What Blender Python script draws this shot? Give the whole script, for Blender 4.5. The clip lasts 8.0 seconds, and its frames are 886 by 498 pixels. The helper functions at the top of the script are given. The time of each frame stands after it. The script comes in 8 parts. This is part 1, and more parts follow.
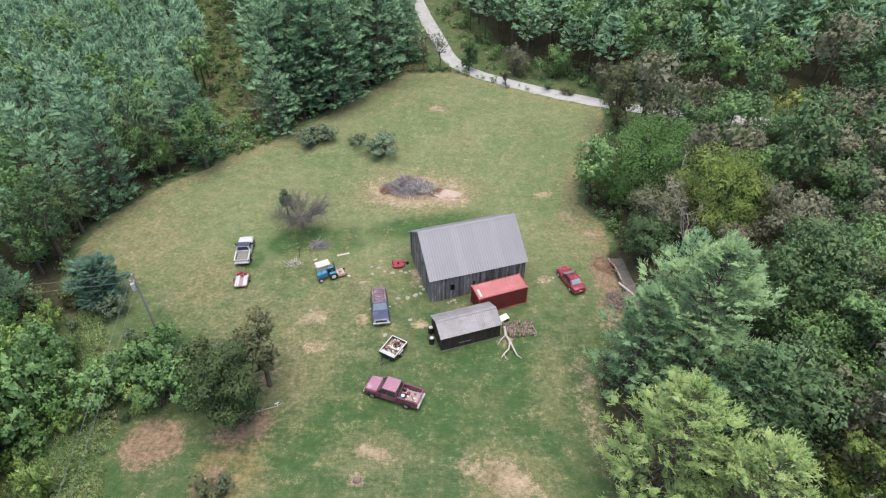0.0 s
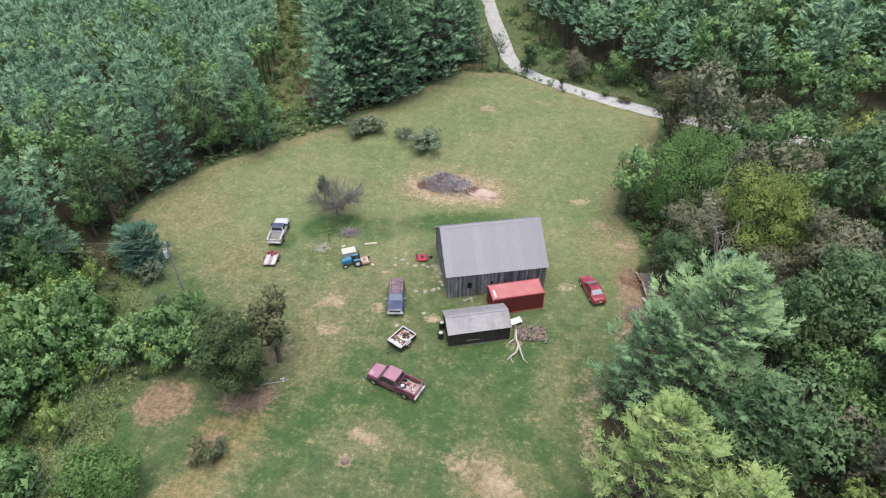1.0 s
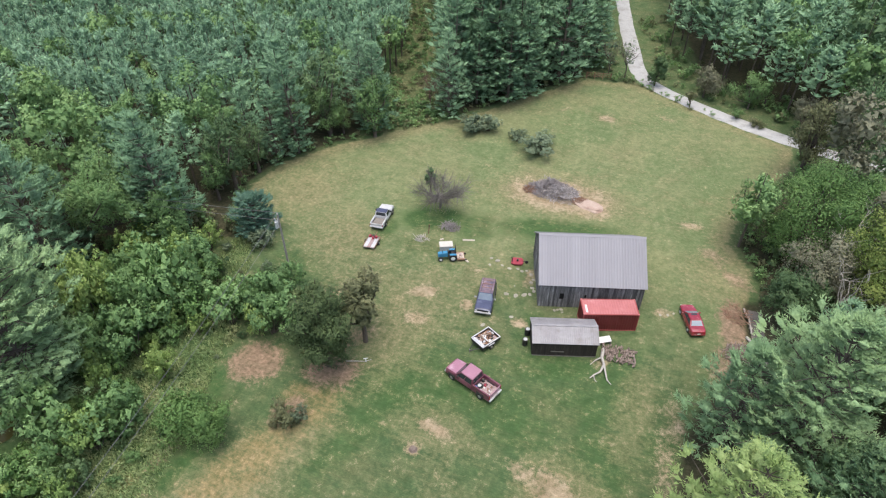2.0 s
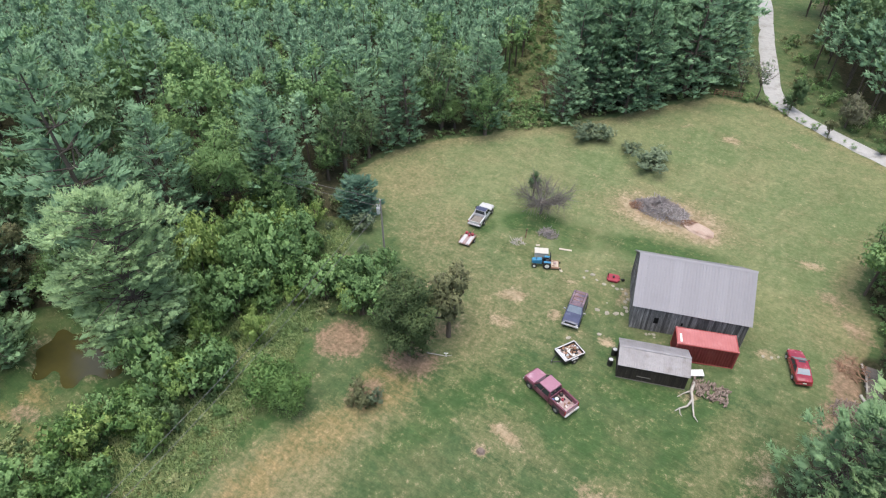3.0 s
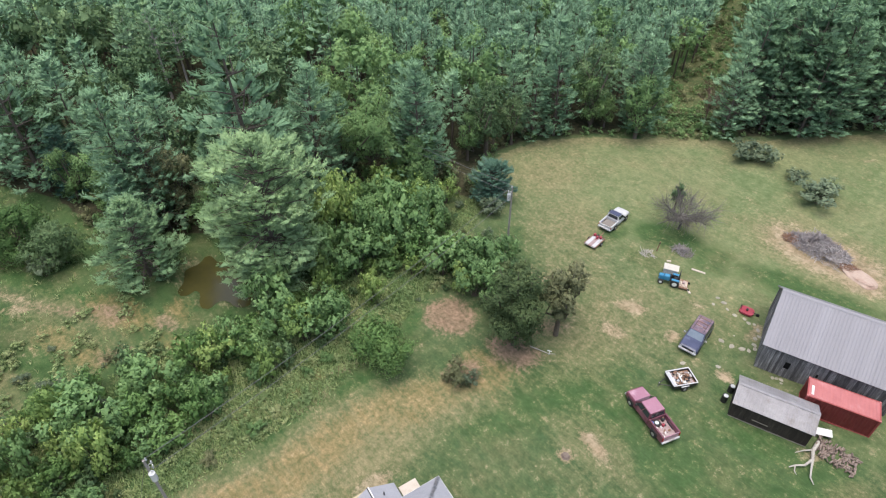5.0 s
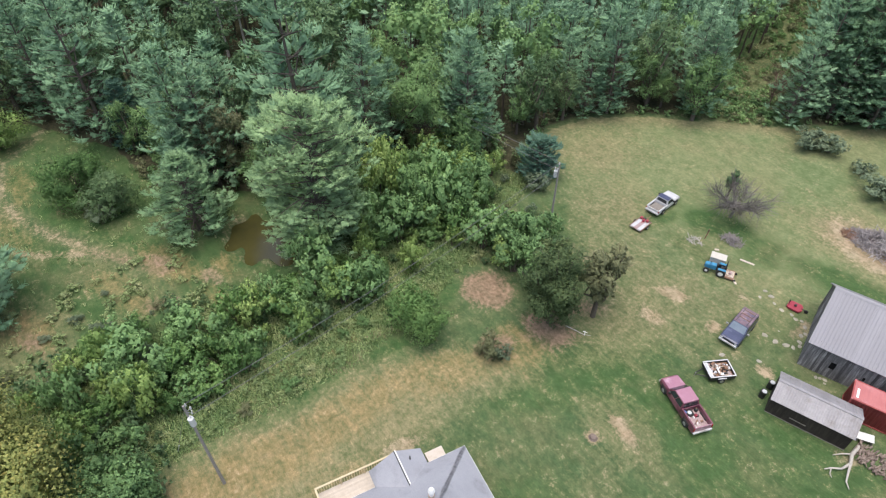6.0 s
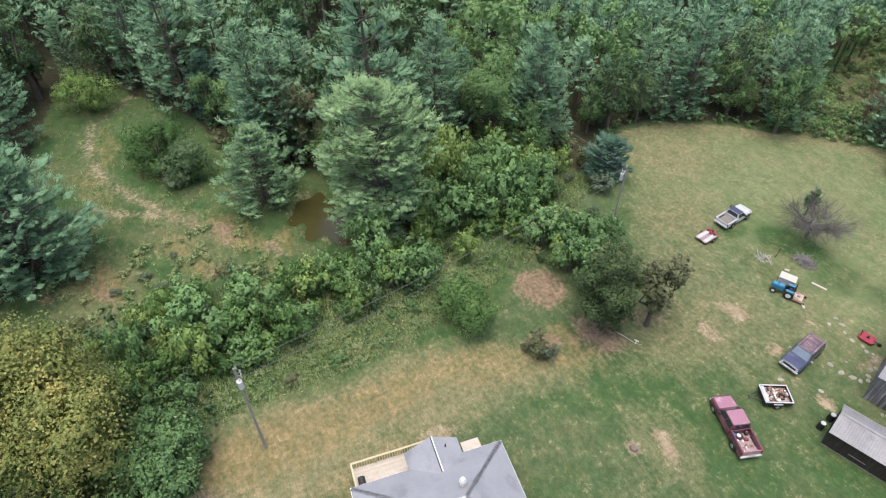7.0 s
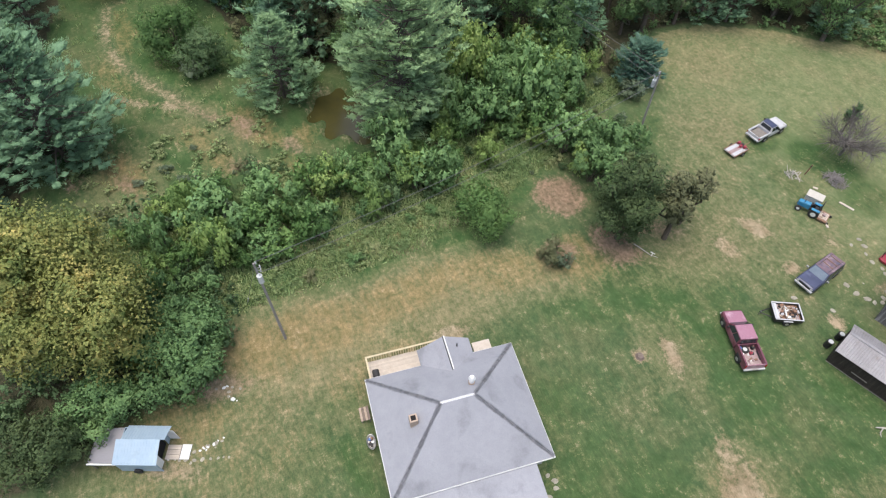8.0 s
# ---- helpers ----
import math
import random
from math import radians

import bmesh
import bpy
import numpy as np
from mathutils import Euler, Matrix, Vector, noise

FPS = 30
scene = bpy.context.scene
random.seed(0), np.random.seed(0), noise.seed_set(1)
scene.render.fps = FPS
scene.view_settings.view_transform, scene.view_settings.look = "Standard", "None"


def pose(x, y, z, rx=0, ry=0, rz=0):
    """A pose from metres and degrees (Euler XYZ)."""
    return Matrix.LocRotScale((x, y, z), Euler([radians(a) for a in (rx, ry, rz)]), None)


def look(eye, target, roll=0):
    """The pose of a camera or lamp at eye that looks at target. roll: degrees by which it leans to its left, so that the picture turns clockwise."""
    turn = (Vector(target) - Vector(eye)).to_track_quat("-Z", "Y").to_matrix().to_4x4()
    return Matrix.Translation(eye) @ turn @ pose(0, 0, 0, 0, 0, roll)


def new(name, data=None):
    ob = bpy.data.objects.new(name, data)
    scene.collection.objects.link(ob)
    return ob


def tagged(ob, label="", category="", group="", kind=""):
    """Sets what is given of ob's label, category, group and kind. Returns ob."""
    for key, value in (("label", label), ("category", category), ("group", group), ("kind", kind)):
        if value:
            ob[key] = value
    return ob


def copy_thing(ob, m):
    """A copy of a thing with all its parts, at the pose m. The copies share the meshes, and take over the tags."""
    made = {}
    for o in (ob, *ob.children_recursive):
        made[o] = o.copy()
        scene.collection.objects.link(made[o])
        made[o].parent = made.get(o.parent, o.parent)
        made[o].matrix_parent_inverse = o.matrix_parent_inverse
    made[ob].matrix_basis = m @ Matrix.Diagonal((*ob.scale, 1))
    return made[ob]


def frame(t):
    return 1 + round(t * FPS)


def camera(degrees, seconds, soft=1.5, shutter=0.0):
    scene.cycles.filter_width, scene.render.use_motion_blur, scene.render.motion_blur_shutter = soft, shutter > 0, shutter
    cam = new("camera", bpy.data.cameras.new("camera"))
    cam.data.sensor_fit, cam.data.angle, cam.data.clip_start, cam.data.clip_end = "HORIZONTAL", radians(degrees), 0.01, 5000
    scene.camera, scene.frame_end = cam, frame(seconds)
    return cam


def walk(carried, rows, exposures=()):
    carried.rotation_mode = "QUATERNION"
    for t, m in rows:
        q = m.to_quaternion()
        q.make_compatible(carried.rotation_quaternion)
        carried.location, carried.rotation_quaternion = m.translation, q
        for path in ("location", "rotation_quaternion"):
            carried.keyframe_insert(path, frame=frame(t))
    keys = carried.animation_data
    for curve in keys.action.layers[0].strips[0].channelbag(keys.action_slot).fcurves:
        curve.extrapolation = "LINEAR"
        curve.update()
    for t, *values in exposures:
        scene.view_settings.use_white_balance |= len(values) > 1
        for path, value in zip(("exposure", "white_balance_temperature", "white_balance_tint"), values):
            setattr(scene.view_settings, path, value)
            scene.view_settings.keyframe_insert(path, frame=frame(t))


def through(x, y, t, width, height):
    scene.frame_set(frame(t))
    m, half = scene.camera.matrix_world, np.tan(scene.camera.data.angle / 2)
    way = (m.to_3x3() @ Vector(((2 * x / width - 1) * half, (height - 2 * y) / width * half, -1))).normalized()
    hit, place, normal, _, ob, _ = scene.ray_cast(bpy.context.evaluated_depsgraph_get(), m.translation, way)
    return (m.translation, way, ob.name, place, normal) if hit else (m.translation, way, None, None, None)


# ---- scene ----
# ---------------------------------------------------------------- camera: a drone about 50 m up
cam = camera(72.26, 8.0, soft=1.2)
# seconds, eye, yaw, pitch, roll
PATH = [
    (0, (2.09, -1.57, 50.29), 0.83, -39.90, 0.20),
    (0.5, (5.70, -1.60, 50.84), 4.11, -40.14, 0.21),
    (1, (8.01, -1.67, 50.23), 9.60, -39.86, -0.16),
    (2.5, (8.40, -1.33, 50.15), 27.93, -39.94, -0.08),
    (3, (8.36, -1.17, 50.11), 33.55, -39.92, -0.18),
    (3.5, (8.53, -1.18, 50.16), 37.63, -39.88, -0.19),
    (4, (8.66, -1.15, 49.95), 41.49, -39.74, -0.14),
    (4.5, (8.90, -0.98, 49.73), 45.89, -39.77, -0.14),
    (6, (9.12, -0.60, 49.66), 54.82, -43.50, 0.10),
    (6.5, (9.14, -0.40, 49.72), 58.29, -43.60, 0.08),
    (7, (9.49, -0.30, 49.50), 62.62, -44.16, 0.03),
    (7.5, (9.56, -0.27, 49.45), 64.48, -48.80, 0.23),
    (8, (9.30, -0.06, 49.57), 65.36, -53.45, 0.33),
]


def aim(eye, yaw, pitch, roll):
    y, p = radians(yaw), radians(pitch)
    way = Vector((-math.sin(y) * math.cos(p), math.cos(y) * math.cos(p), math.sin(p)))
    return look(eye, Vector(eye) + way * 10, roll)


walk(cam, [(t, aim(e, y, p, r)) for t, e, y, p, r in PATH], [(0, 0.74), (7, 0.72), (8, 0.62)])

# ---------------------------------------------------------------- light: bright overcast
world = bpy.data.worlds.new("overcast_sky")
scene.world = world
world.use_nodes = True
wn = world.node_tree
sky = wn.nodes.new("ShaderNodeTexSky")
sky.sky_type, sky.sun_disc = "NISHITA", False
sky.sun_elevation, sky.sun_rotation = radians(85), radians(150)
sky.air_density, sky.dust_density, sky.ozone_density = 1.0, 4.0, 1.0
wn.links.new(sky.outputs[0], wn.nodes["Background"].inputs[0])
wn.nodes["Background"].inputs[1].default_value = 0.15
sun = new("sun", bpy.data.lights.new("sun", "SUN"))
sun.data.energy, sun.data.angle, sun.data.color = 1.3, radians(60), (1.0, 0.98, 0.95)
sun.matrix_world = look((3, -5, 80), (0, 0, 0))

# ---------------------------------------------------------------- materials
MATS = {}


def node(nt, kind, **inputs):
    n = nt.nodes.new(kind)
    for k, v in inputs.items():
        n.inputs[k.replace("_", " ")].default_value = v
    return n


def material(name, colour, rough=0.7, metal=0.0, second=None, scale=3.0, detail=6.0, grain=0.0, grain_scale=40.0, bump=0.0,
             third=None, third_scale=0.6, spec=0.4, stretch=(1, 1, 1), vary=0.0, coat=0.0):
    """A surface of up to three colours mixed by noise at two scales, with grain, relief and a shift from piece to piece."""
    m = bpy.data.materials.new(name)
    m.use_nodes = True
    nt = m.node_tree
    bsdf = nt.nodes["Principled BSDF"]
    bsdf.inputs["Roughness"].default_value, bsdf.inputs["Metallic"].default_value = rough, metal
    bsdf.inputs["Specular IOR Level"].default_value = spec
    bsdf.inputs["Coat Weight"].default_value = coat
    co = nt.nodes.new("ShaderNodeTexCoord")
    mp = nt.nodes.new("ShaderNodeMapping")
    mp.inputs["Scale"].default_value = stretch
    nt.links.new(co.outputs["Object"], mp.inputs["Vector"])
    second = second or tuple(c * 0.8 for c in colour)

    def noise_fac(sc, lo, hi):
        nz = node(nt, "ShaderNodeTexNoise", Scale=sc, Detail=detail, Roughness=0.65)
        nt.links.new(mp.outputs[0], nz.inputs["Vector"])
        mr = node(nt, "ShaderNodeMapRange", From_Min=lo, From_Max=hi)
        nt.links.new(nz.outputs["Fac"], mr.inputs["Value"])
        return mr.outputs[0], nz

    def mix(a, b, fac, blend="MIX"):
        mx = nt.nodes.new("ShaderNodeMix")
        mx.data_type, mx.blend_type = "RGBA", blend
        for sock, val in ((mx.inputs[6], a), (mx.inputs[7], b), (mx.inputs[0], fac)):
            if hasattr(val, "node"):
                nt.links.new(val, sock)
            else:
                sock.default_value = (*val, 1) if isinstance(val, tuple) else val
        return mx.outputs[2]

    fac, nz = noise_fac(scale, 0.35, 0.65)
    col = mix(tuple(colour), tuple(second), fac)
    if third:
        f3, _ = noise_fac(third_scale, 0.52, 0.68)
        col = mix(col, tuple(third), f3)
    if grain:
        g, _ = noise_fac(grain_scale, 0.3, 0.7)
        col = mix(col, mix((1 - grain,) * 3, (1 + grain,) * 3, g), 1.0, "MULTIPLY")
    if vary:
        info = nt.nodes.new("ShaderNodeObjectInfo")
        mr = node(nt, "ShaderNodeMapRange", To_Min=1 - vary, To_Max=1 + vary)
        nt.links.new(info.outputs["Random"], mr.inputs["Value"])
        col = mix(col, mr.outputs[0], 1.0, "MULTIPLY")
    nt.links.new(col, bsdf.inputs["Base Color"])
    rr = node(nt, "ShaderNodeMapRange", To_Min=max(0.03, rough - 0.12), To_Max=min(1, rough + 0.12))
    nt.links.new(nz.outputs["Fac"], rr.inputs["Value"])
    nt.links.new(rr.outputs[0], bsdf.inputs["Roughness"])
    if bump:
        bp = node(nt, "ShaderNodeBump", Strength=0.6, Distance=bump)
        nt.links.new(nz.outputs["Fac"], bp.inputs["Height"])
        nt.links.new(bp.outputs[0], bsdf.inputs["Normal"])
    MATS[name] = m
    return m


def leaf_material(name, dark, mid, light, through=0.25, rough=0.65, clump=0.35, fine=5.0):
    """Leaves or needles: colour by tree, by clump and by leaf."""
    m = bpy.data.materials.new(name)
    m.use_nodes = True
    nt = m.node_tree
    bsdf = nt.nodes["Principled BSDF"]
    bsdf.inputs["Roughness"].default_value = rough
    bsdf.inputs["Specular IOR Level"].default_value = 0.25
    info, geo = nt.nodes.new("ShaderNodeObjectInfo"), nt.nodes.new("ShaderNodeNewGeometry")
    att = nt.nodes.new("ShaderNodeAttribute")
    att.attribute_name = "tint"
    co = nt.nodes.new("ShaderNodeTexCoord")
    nz = node(nt, "ShaderNodeTexNoise", Scale=clump, Detail=3.0)
    nt.links.new(co.outputs["Object"], nz.inputs["Vector"])

    def calc(op, a, b):
        n = nt.nodes.new("ShaderNodeMath")
        n.operation = op
        for i, v in enumerate((a, b)):
            if hasattr(v, "node"):
                nt.links.new(v, n.inputs[i])
            else:
                n.inputs[i].default_value = v
        return n.outputs[0]

    small = node(nt, "ShaderNodeTexNoise", Scale=fine, Detail=3.0, Roughness=0.7)
    nt.links.new(co.outputs["Object"], small.inputs["Vector"])
    tree = calc("FRACT", calc("ADD", info.outputs["Random"], att.outputs["Fac"]), 0.0)
    f = calc("ADD", calc("MULTIPLY", tree, 0.45), calc("MULTIPLY", geo.outputs["Random Per Island"], 0.14))
    f = calc("ADD", f, calc("MULTIPLY", calc("SUBTRACT", small.outputs["Fac"], 0.5), 0.9))
    f = calc("ADD", f, calc("MULTIPLY", calc("SUBTRACT", nz.outputs["Fac"], 0.38), 1.6))
    ramp = nt.nodes.new("ShaderNodeValToRGB")
    e = ramp.color_ramp.elements
    e[0].position, e[0].color = 0.05, (*dark, 1)
    e[1].position, e[1].color = 0.95, (*light, 1)
    e.new(0.5).color = (*mid, 1)
    nt.links.new(f, ramp.inputs[0])
    nt.links.new(ramp.outputs[0], bsdf.inputs["Base Color"])
    bp = node(nt, "ShaderNodeBump", Strength=0.9, Distance=0.16)
    nt.links.new(small.outputs["Fac"], bp.inputs["Height"])
    nt.links.new(bp.outputs[0], bsdf.inputs["Normal"])
    tr = nt.nodes.new("ShaderNodeBsdfTranslucent")
    nt.links.new(ramp.outputs[0], tr.inputs["Color"])
    mx = nt.nodes.new("ShaderNodeMixShader")
    mx.inputs[0].default_value = through
    nt.links.new(bsdf.outputs[0], mx.inputs[1])
    nt.links.new(tr.outputs[0], mx.inputs[2])
    nt.links.new(mx.outputs[0], nt.nodes["Material Output"].inputs["Surface"])
    MATS[name] = m
    return m


NEEDLE = leaf_material("white_pine_needles", (0.126, 0.235, 0.127), (0.227, 0.393, 0.216), (0.342, 0.524, 0.305), clump=0.3)
NEEDLE_PALE = leaf_material("pale_pine_needles", (0.149, 0.273, 0.162), (0.250, 0.427, 0.256), (0.365, 0.561, 0.352), clump=0.3)
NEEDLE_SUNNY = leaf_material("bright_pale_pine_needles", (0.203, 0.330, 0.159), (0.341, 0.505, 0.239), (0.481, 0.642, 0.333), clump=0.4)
NEEDLE_GREEN = leaf_material("fresh_green_pine_needles", (0.135, 0.245, 0.120), (0.243, 0.396, 0.196), (0.367, 0.519, 0.276), clump=0.3)
NEEDLE_BLUE = leaf_material("blue_spruce_needles", (0.056, 0.131, 0.090), (0.095, 0.198, 0.135), (0.153, 0.270, 0.189))
NEEDLE_YELLOW = leaf_material("yellowing_pine_needles", (0.180, 0.297, 0.095), (0.315, 0.441, 0.158), (0.450, 0.558, 0.225), clump=0.4)
LEAF_GREEN = leaf_material("broad_leaves_green", (0.126, 0.225, 0.088), (0.221, 0.371, 0.142), (0.363, 0.522, 0.209))
LEAF_FRESH = leaf_material("broad_leaves_fresh_green", (0.088, 0.175, 0.058), (0.154, 0.280, 0.086), (0.257, 0.401, 0.135))
LEAF_DARK = leaf_material("broad_leaves_dark", (0.077, 0.145, 0.064), (0.140, 0.229, 0.101), (0.215, 0.320, 0.145))
LEAF_DUSK = leaf_material("broad_leaves_dusky_olive", (0.074, 0.118, 0.049), (0.133, 0.191, 0.077), (0.213, 0.281, 0.122))
LEAF_YELLOW = leaf_material("broad_leaves_yellow_green", (0.135, 0.225, 0.063), (0.297, 0.387, 0.104), (0.522, 0.549, 0.180), clump=0.5)
LEAF_OLIVE = leaf_material("broad_leaves_olive_brown", (0.135, 0.158, 0.079), (0.225, 0.242, 0.122), (0.338, 0.343, 0.185))
LEAF_BROWN = leaf_material("broad_leaves_faded_brown", (0.152, 0.161, 0.097), (0.242, 0.244, 0.156), (0.349, 0.352, 0.238))
LEAF_GOLD = leaf_material("broad_leaves_turning_gold", (0.156, 0.227, 0.068), (0.360, 0.378, 0.117), (0.739, 0.605, 0.207), clump=0.55)
LEAF_LIME = leaf_material("bush_leaves_yellowish_green", (0.167, 0.270, 0.082), (0.290, 0.425, 0.129), (0.451, 0.553, 0.187))
LEAF_GREY = leaf_material("grey_green_leaves", (0.143, 0.196, 0.121), (0.221, 0.287, 0.176), (0.328, 0.388, 0.252))
WEED = leaf_material("weeds_and_tall_grass", (0.215, 0.328, 0.133), (0.353, 0.441, 0.191), (0.552, 0.556, 0.295), clump=0.2)
BARK = material("bark", (0.09, 0.07, 0.055), 0.9, second=(0.15, 0.125, 0.1), scale=2.0, grain=0.3, bump=0.03, stretch=(4, 4, 0.7))
GREY_BARK = material("grey_twig_bark", (0.14, 0.125, 0.115), 0.9, second=(0.22, 0.2, 0.185), scale=2.0, grain=0.2)
RUST_BARK = material("reddish_dead_wood", (0.16, 0.1, 0.075), 0.9, second=(0.24, 0.16, 0.12), scale=2.0, grain=0.2)
PALE_BARK = material("pale_bare_wood", (0.36, 0.33, 0.29), 0.85, second=(0.5, 0.47, 0.42), scale=2.0, grain=0.2, stretch=(3, 3, 1))


# ---------------------------------------------------------------- mesh helpers
def mesh_from_arrays(name, verts, faces, mat, tint=None, smooth=False):
    """A mesh from an array of corners and an array of faces with the same number of corners each."""
    me = bpy.data.meshes.new(name)
    verts, faces = np.asarray(verts, np.float32), np.asarray(faces, np.int32)
    k = faces.shape[1]
    soft_normals = None
    if verts.shape[1] == 6:
        soft_normals, verts = verts[:, 3:], verts[:, :3]
        smooth = True
    me.vertices.add(len(verts))
    me.vertices.foreach_set("co", verts.ravel())
    me.loops.add(faces.size)
    me.loops.foreach_set("vertex_index", faces.ravel())
    me.polygons.add(len(faces))
    me.polygons.foreach_set("loop_start", np.arange(0, faces.size, k, dtype=np.int32))
    me.polygons.foreach_set("use_smooth", np.full(len(faces), smooth))
    if tint is not None:
        me.attributes.new("tint", "FLOAT", "POINT").data.foreach_set("value", np.asarray(tint, np.float32))
    me.materials.append(mat)
    me.update(calc_edges=True)
    if soft_normals is not None:
        me.normals_split_custom_set_from_vertices(soft_normals.tolist())
    return me


def domed(v, f, normal, k):
    """Leaves of k corners turned to face outwards, with the normals of the clump that they belong to added to the corners."""
    a, b, c = v[0::k], v[1::k], v[2::k]
    flip = (np.cross(b - a, c - a) * normal).sum(1) < 0
    f = f.copy()
    f[flip] = f[flip][:, ::-1]
    return np.concatenate([v, np.repeat(normal, k, 0)], 1), f


def part(name, bm, mat, parent, label="", smooth=False):
    """Links a bmesh as one mesh under a thing or a part."""
    me = bpy.data.meshes.new(name)
    if smooth:
        for f in bm.faces:
            f.smooth = True
    bm.to_mesh(me)
    bm.free()
    me.materials.append(mat)
    ob = new(name, me)
    ob.parent = parent
    return tagged(ob, label)


def part_mesh(name, me, parent, label=""):
    ob = new(name, me)
    ob.parent = parent
    return tagged(ob, label)


def thing(name, m, label, category, group="", kind=""):
    """An Empty at the base of a thing."""
    ob = new(name)
    ob.matrix_world = m
    return tagged(ob, label, category, group, kind)


def unit(v):
    return v / np.maximum(np.linalg.norm(v, axis=-1, keepdims=True), 1e-6)


def blades(rng, pos, way, length, width):
    """Narrow triangles from pos along way."""
    n = len(pos)
    side = unit(np.cross(way, np.array([0, 0, 1.0]) + rng.normal(size=(n, 3)) * 0.38))
    ln = (length * rng.uniform(0.7, 1.3, n))[:, None]
    w = (width * rng.uniform(0.7, 1.3, n))[:, None]
    v = np.stack([pos - side * w * 0.5, pos + side * w * 0.5, pos + way * ln], 1).reshape(-1, 3)
    return v, np.arange(3 * n).reshape(-1, 3)


def chips(rng, pos, normal, size):
    """Three-cornered leaf sprays at pos."""
    n = len(pos)
    a = unit(np.cross(normal, unit(rng.normal(size=(n, 3)))))
    b = np.cross(normal, a)
    s = (size * rng.uniform(0.65, 1.35, n))[:, None]
    v = np.stack([pos - a * s * 0.5, pos + a * s * 0.5, pos + b * s * 0.95], 1).reshape(-1, 3)
    return v, np.arange(3 * n).reshape(-1, 3)


def tube(path, radii, sides=6):
    """Corners and quads of a tapered tube along a path."""
    path, rad = np.asarray(path, float), np.asarray(radii, float)
    way = unit(np.gradient(path, axis=0))
    ref = np.where(np.abs(way[:, 2:3]) > 0.9, np.array([[1.0, 0, 0]]), np.array([[0, 0, 1.0]]))
    a = unit(np.cross(way, ref))
    b = np.cross(way, a)
    ang = np.linspace(0, 2 * np.pi, sides, endpoint=False)
    v = path[:, None] + rad[:, None, None] * (np.cos(ang)[None, :, None] * a[:, None] + np.sin(ang)[None, :, None] * b[:, None])
    k = np.arange(len(path) - 1)[:, None] * sides + np.arange(sides)[None]
    k2 = np.arange(len(path) - 1)[:, None] * sides + (np.arange(sides)[None] + 1) % sides
    return v.reshape(-1, 3), np.stack([k, k2, k2 + sides, k + sides], -1).reshape(-1, 4)


def merge(pieces):
    vs, fs, at = [], [], 0
    for v, f in pieces:
        vs.append(v)
        fs.append(f + at)
        at += len(v)
    return np.concatenate(vs), np.concatenate(fs)


# ---------------------------------------------------------------- plants: shapes
BODY_V = np.array([(1.0, 0, 0), (0, 1, 0), (-1, 0, 0), (0, -1, 0), (0, 0, 1), (0, 0, -1)])
BODY_F = np.array([(0, 1, 4), (1, 2, 4), (2, 3, 4), (3, 0, 4), (1, 0, 5), (2, 1, 5), (3, 2, 5), (0, 3, 5)])


def lumps(rng, pos, ahead, side, half, out, uneven=0.2, own=0.6):
    """Uneven dense inner tufts of foliage: half widths along three axes, shaded partly with the crown that they belong to."""
    n = len(pos)
    up = np.cross(ahead, side)
    shape = BODY_V[None] * (1 + rng.normal(size=(n, 6, 1)) * uneven) * half[:, None]
    v = pos[:, None] + shape[..., :1] * ahead[:, None] + shape[..., 1:2] * side[:, None] + shape[..., 2:] * up[:, None]
    q = BODY_V[None] / half[:, None]
    q = unit(q[..., :1] * ahead[:, None] + q[..., 1:2] * side[:, None] + q[..., 2:] * up[:, None])
    q = unit(q * own + out[:, None] * (1 - own))
    return np.concatenate([v, q], 2).reshape(-1, 6), (np.arange(n)[:, None, None] * 6 + BODY_F[None]).reshape(-1, 3)


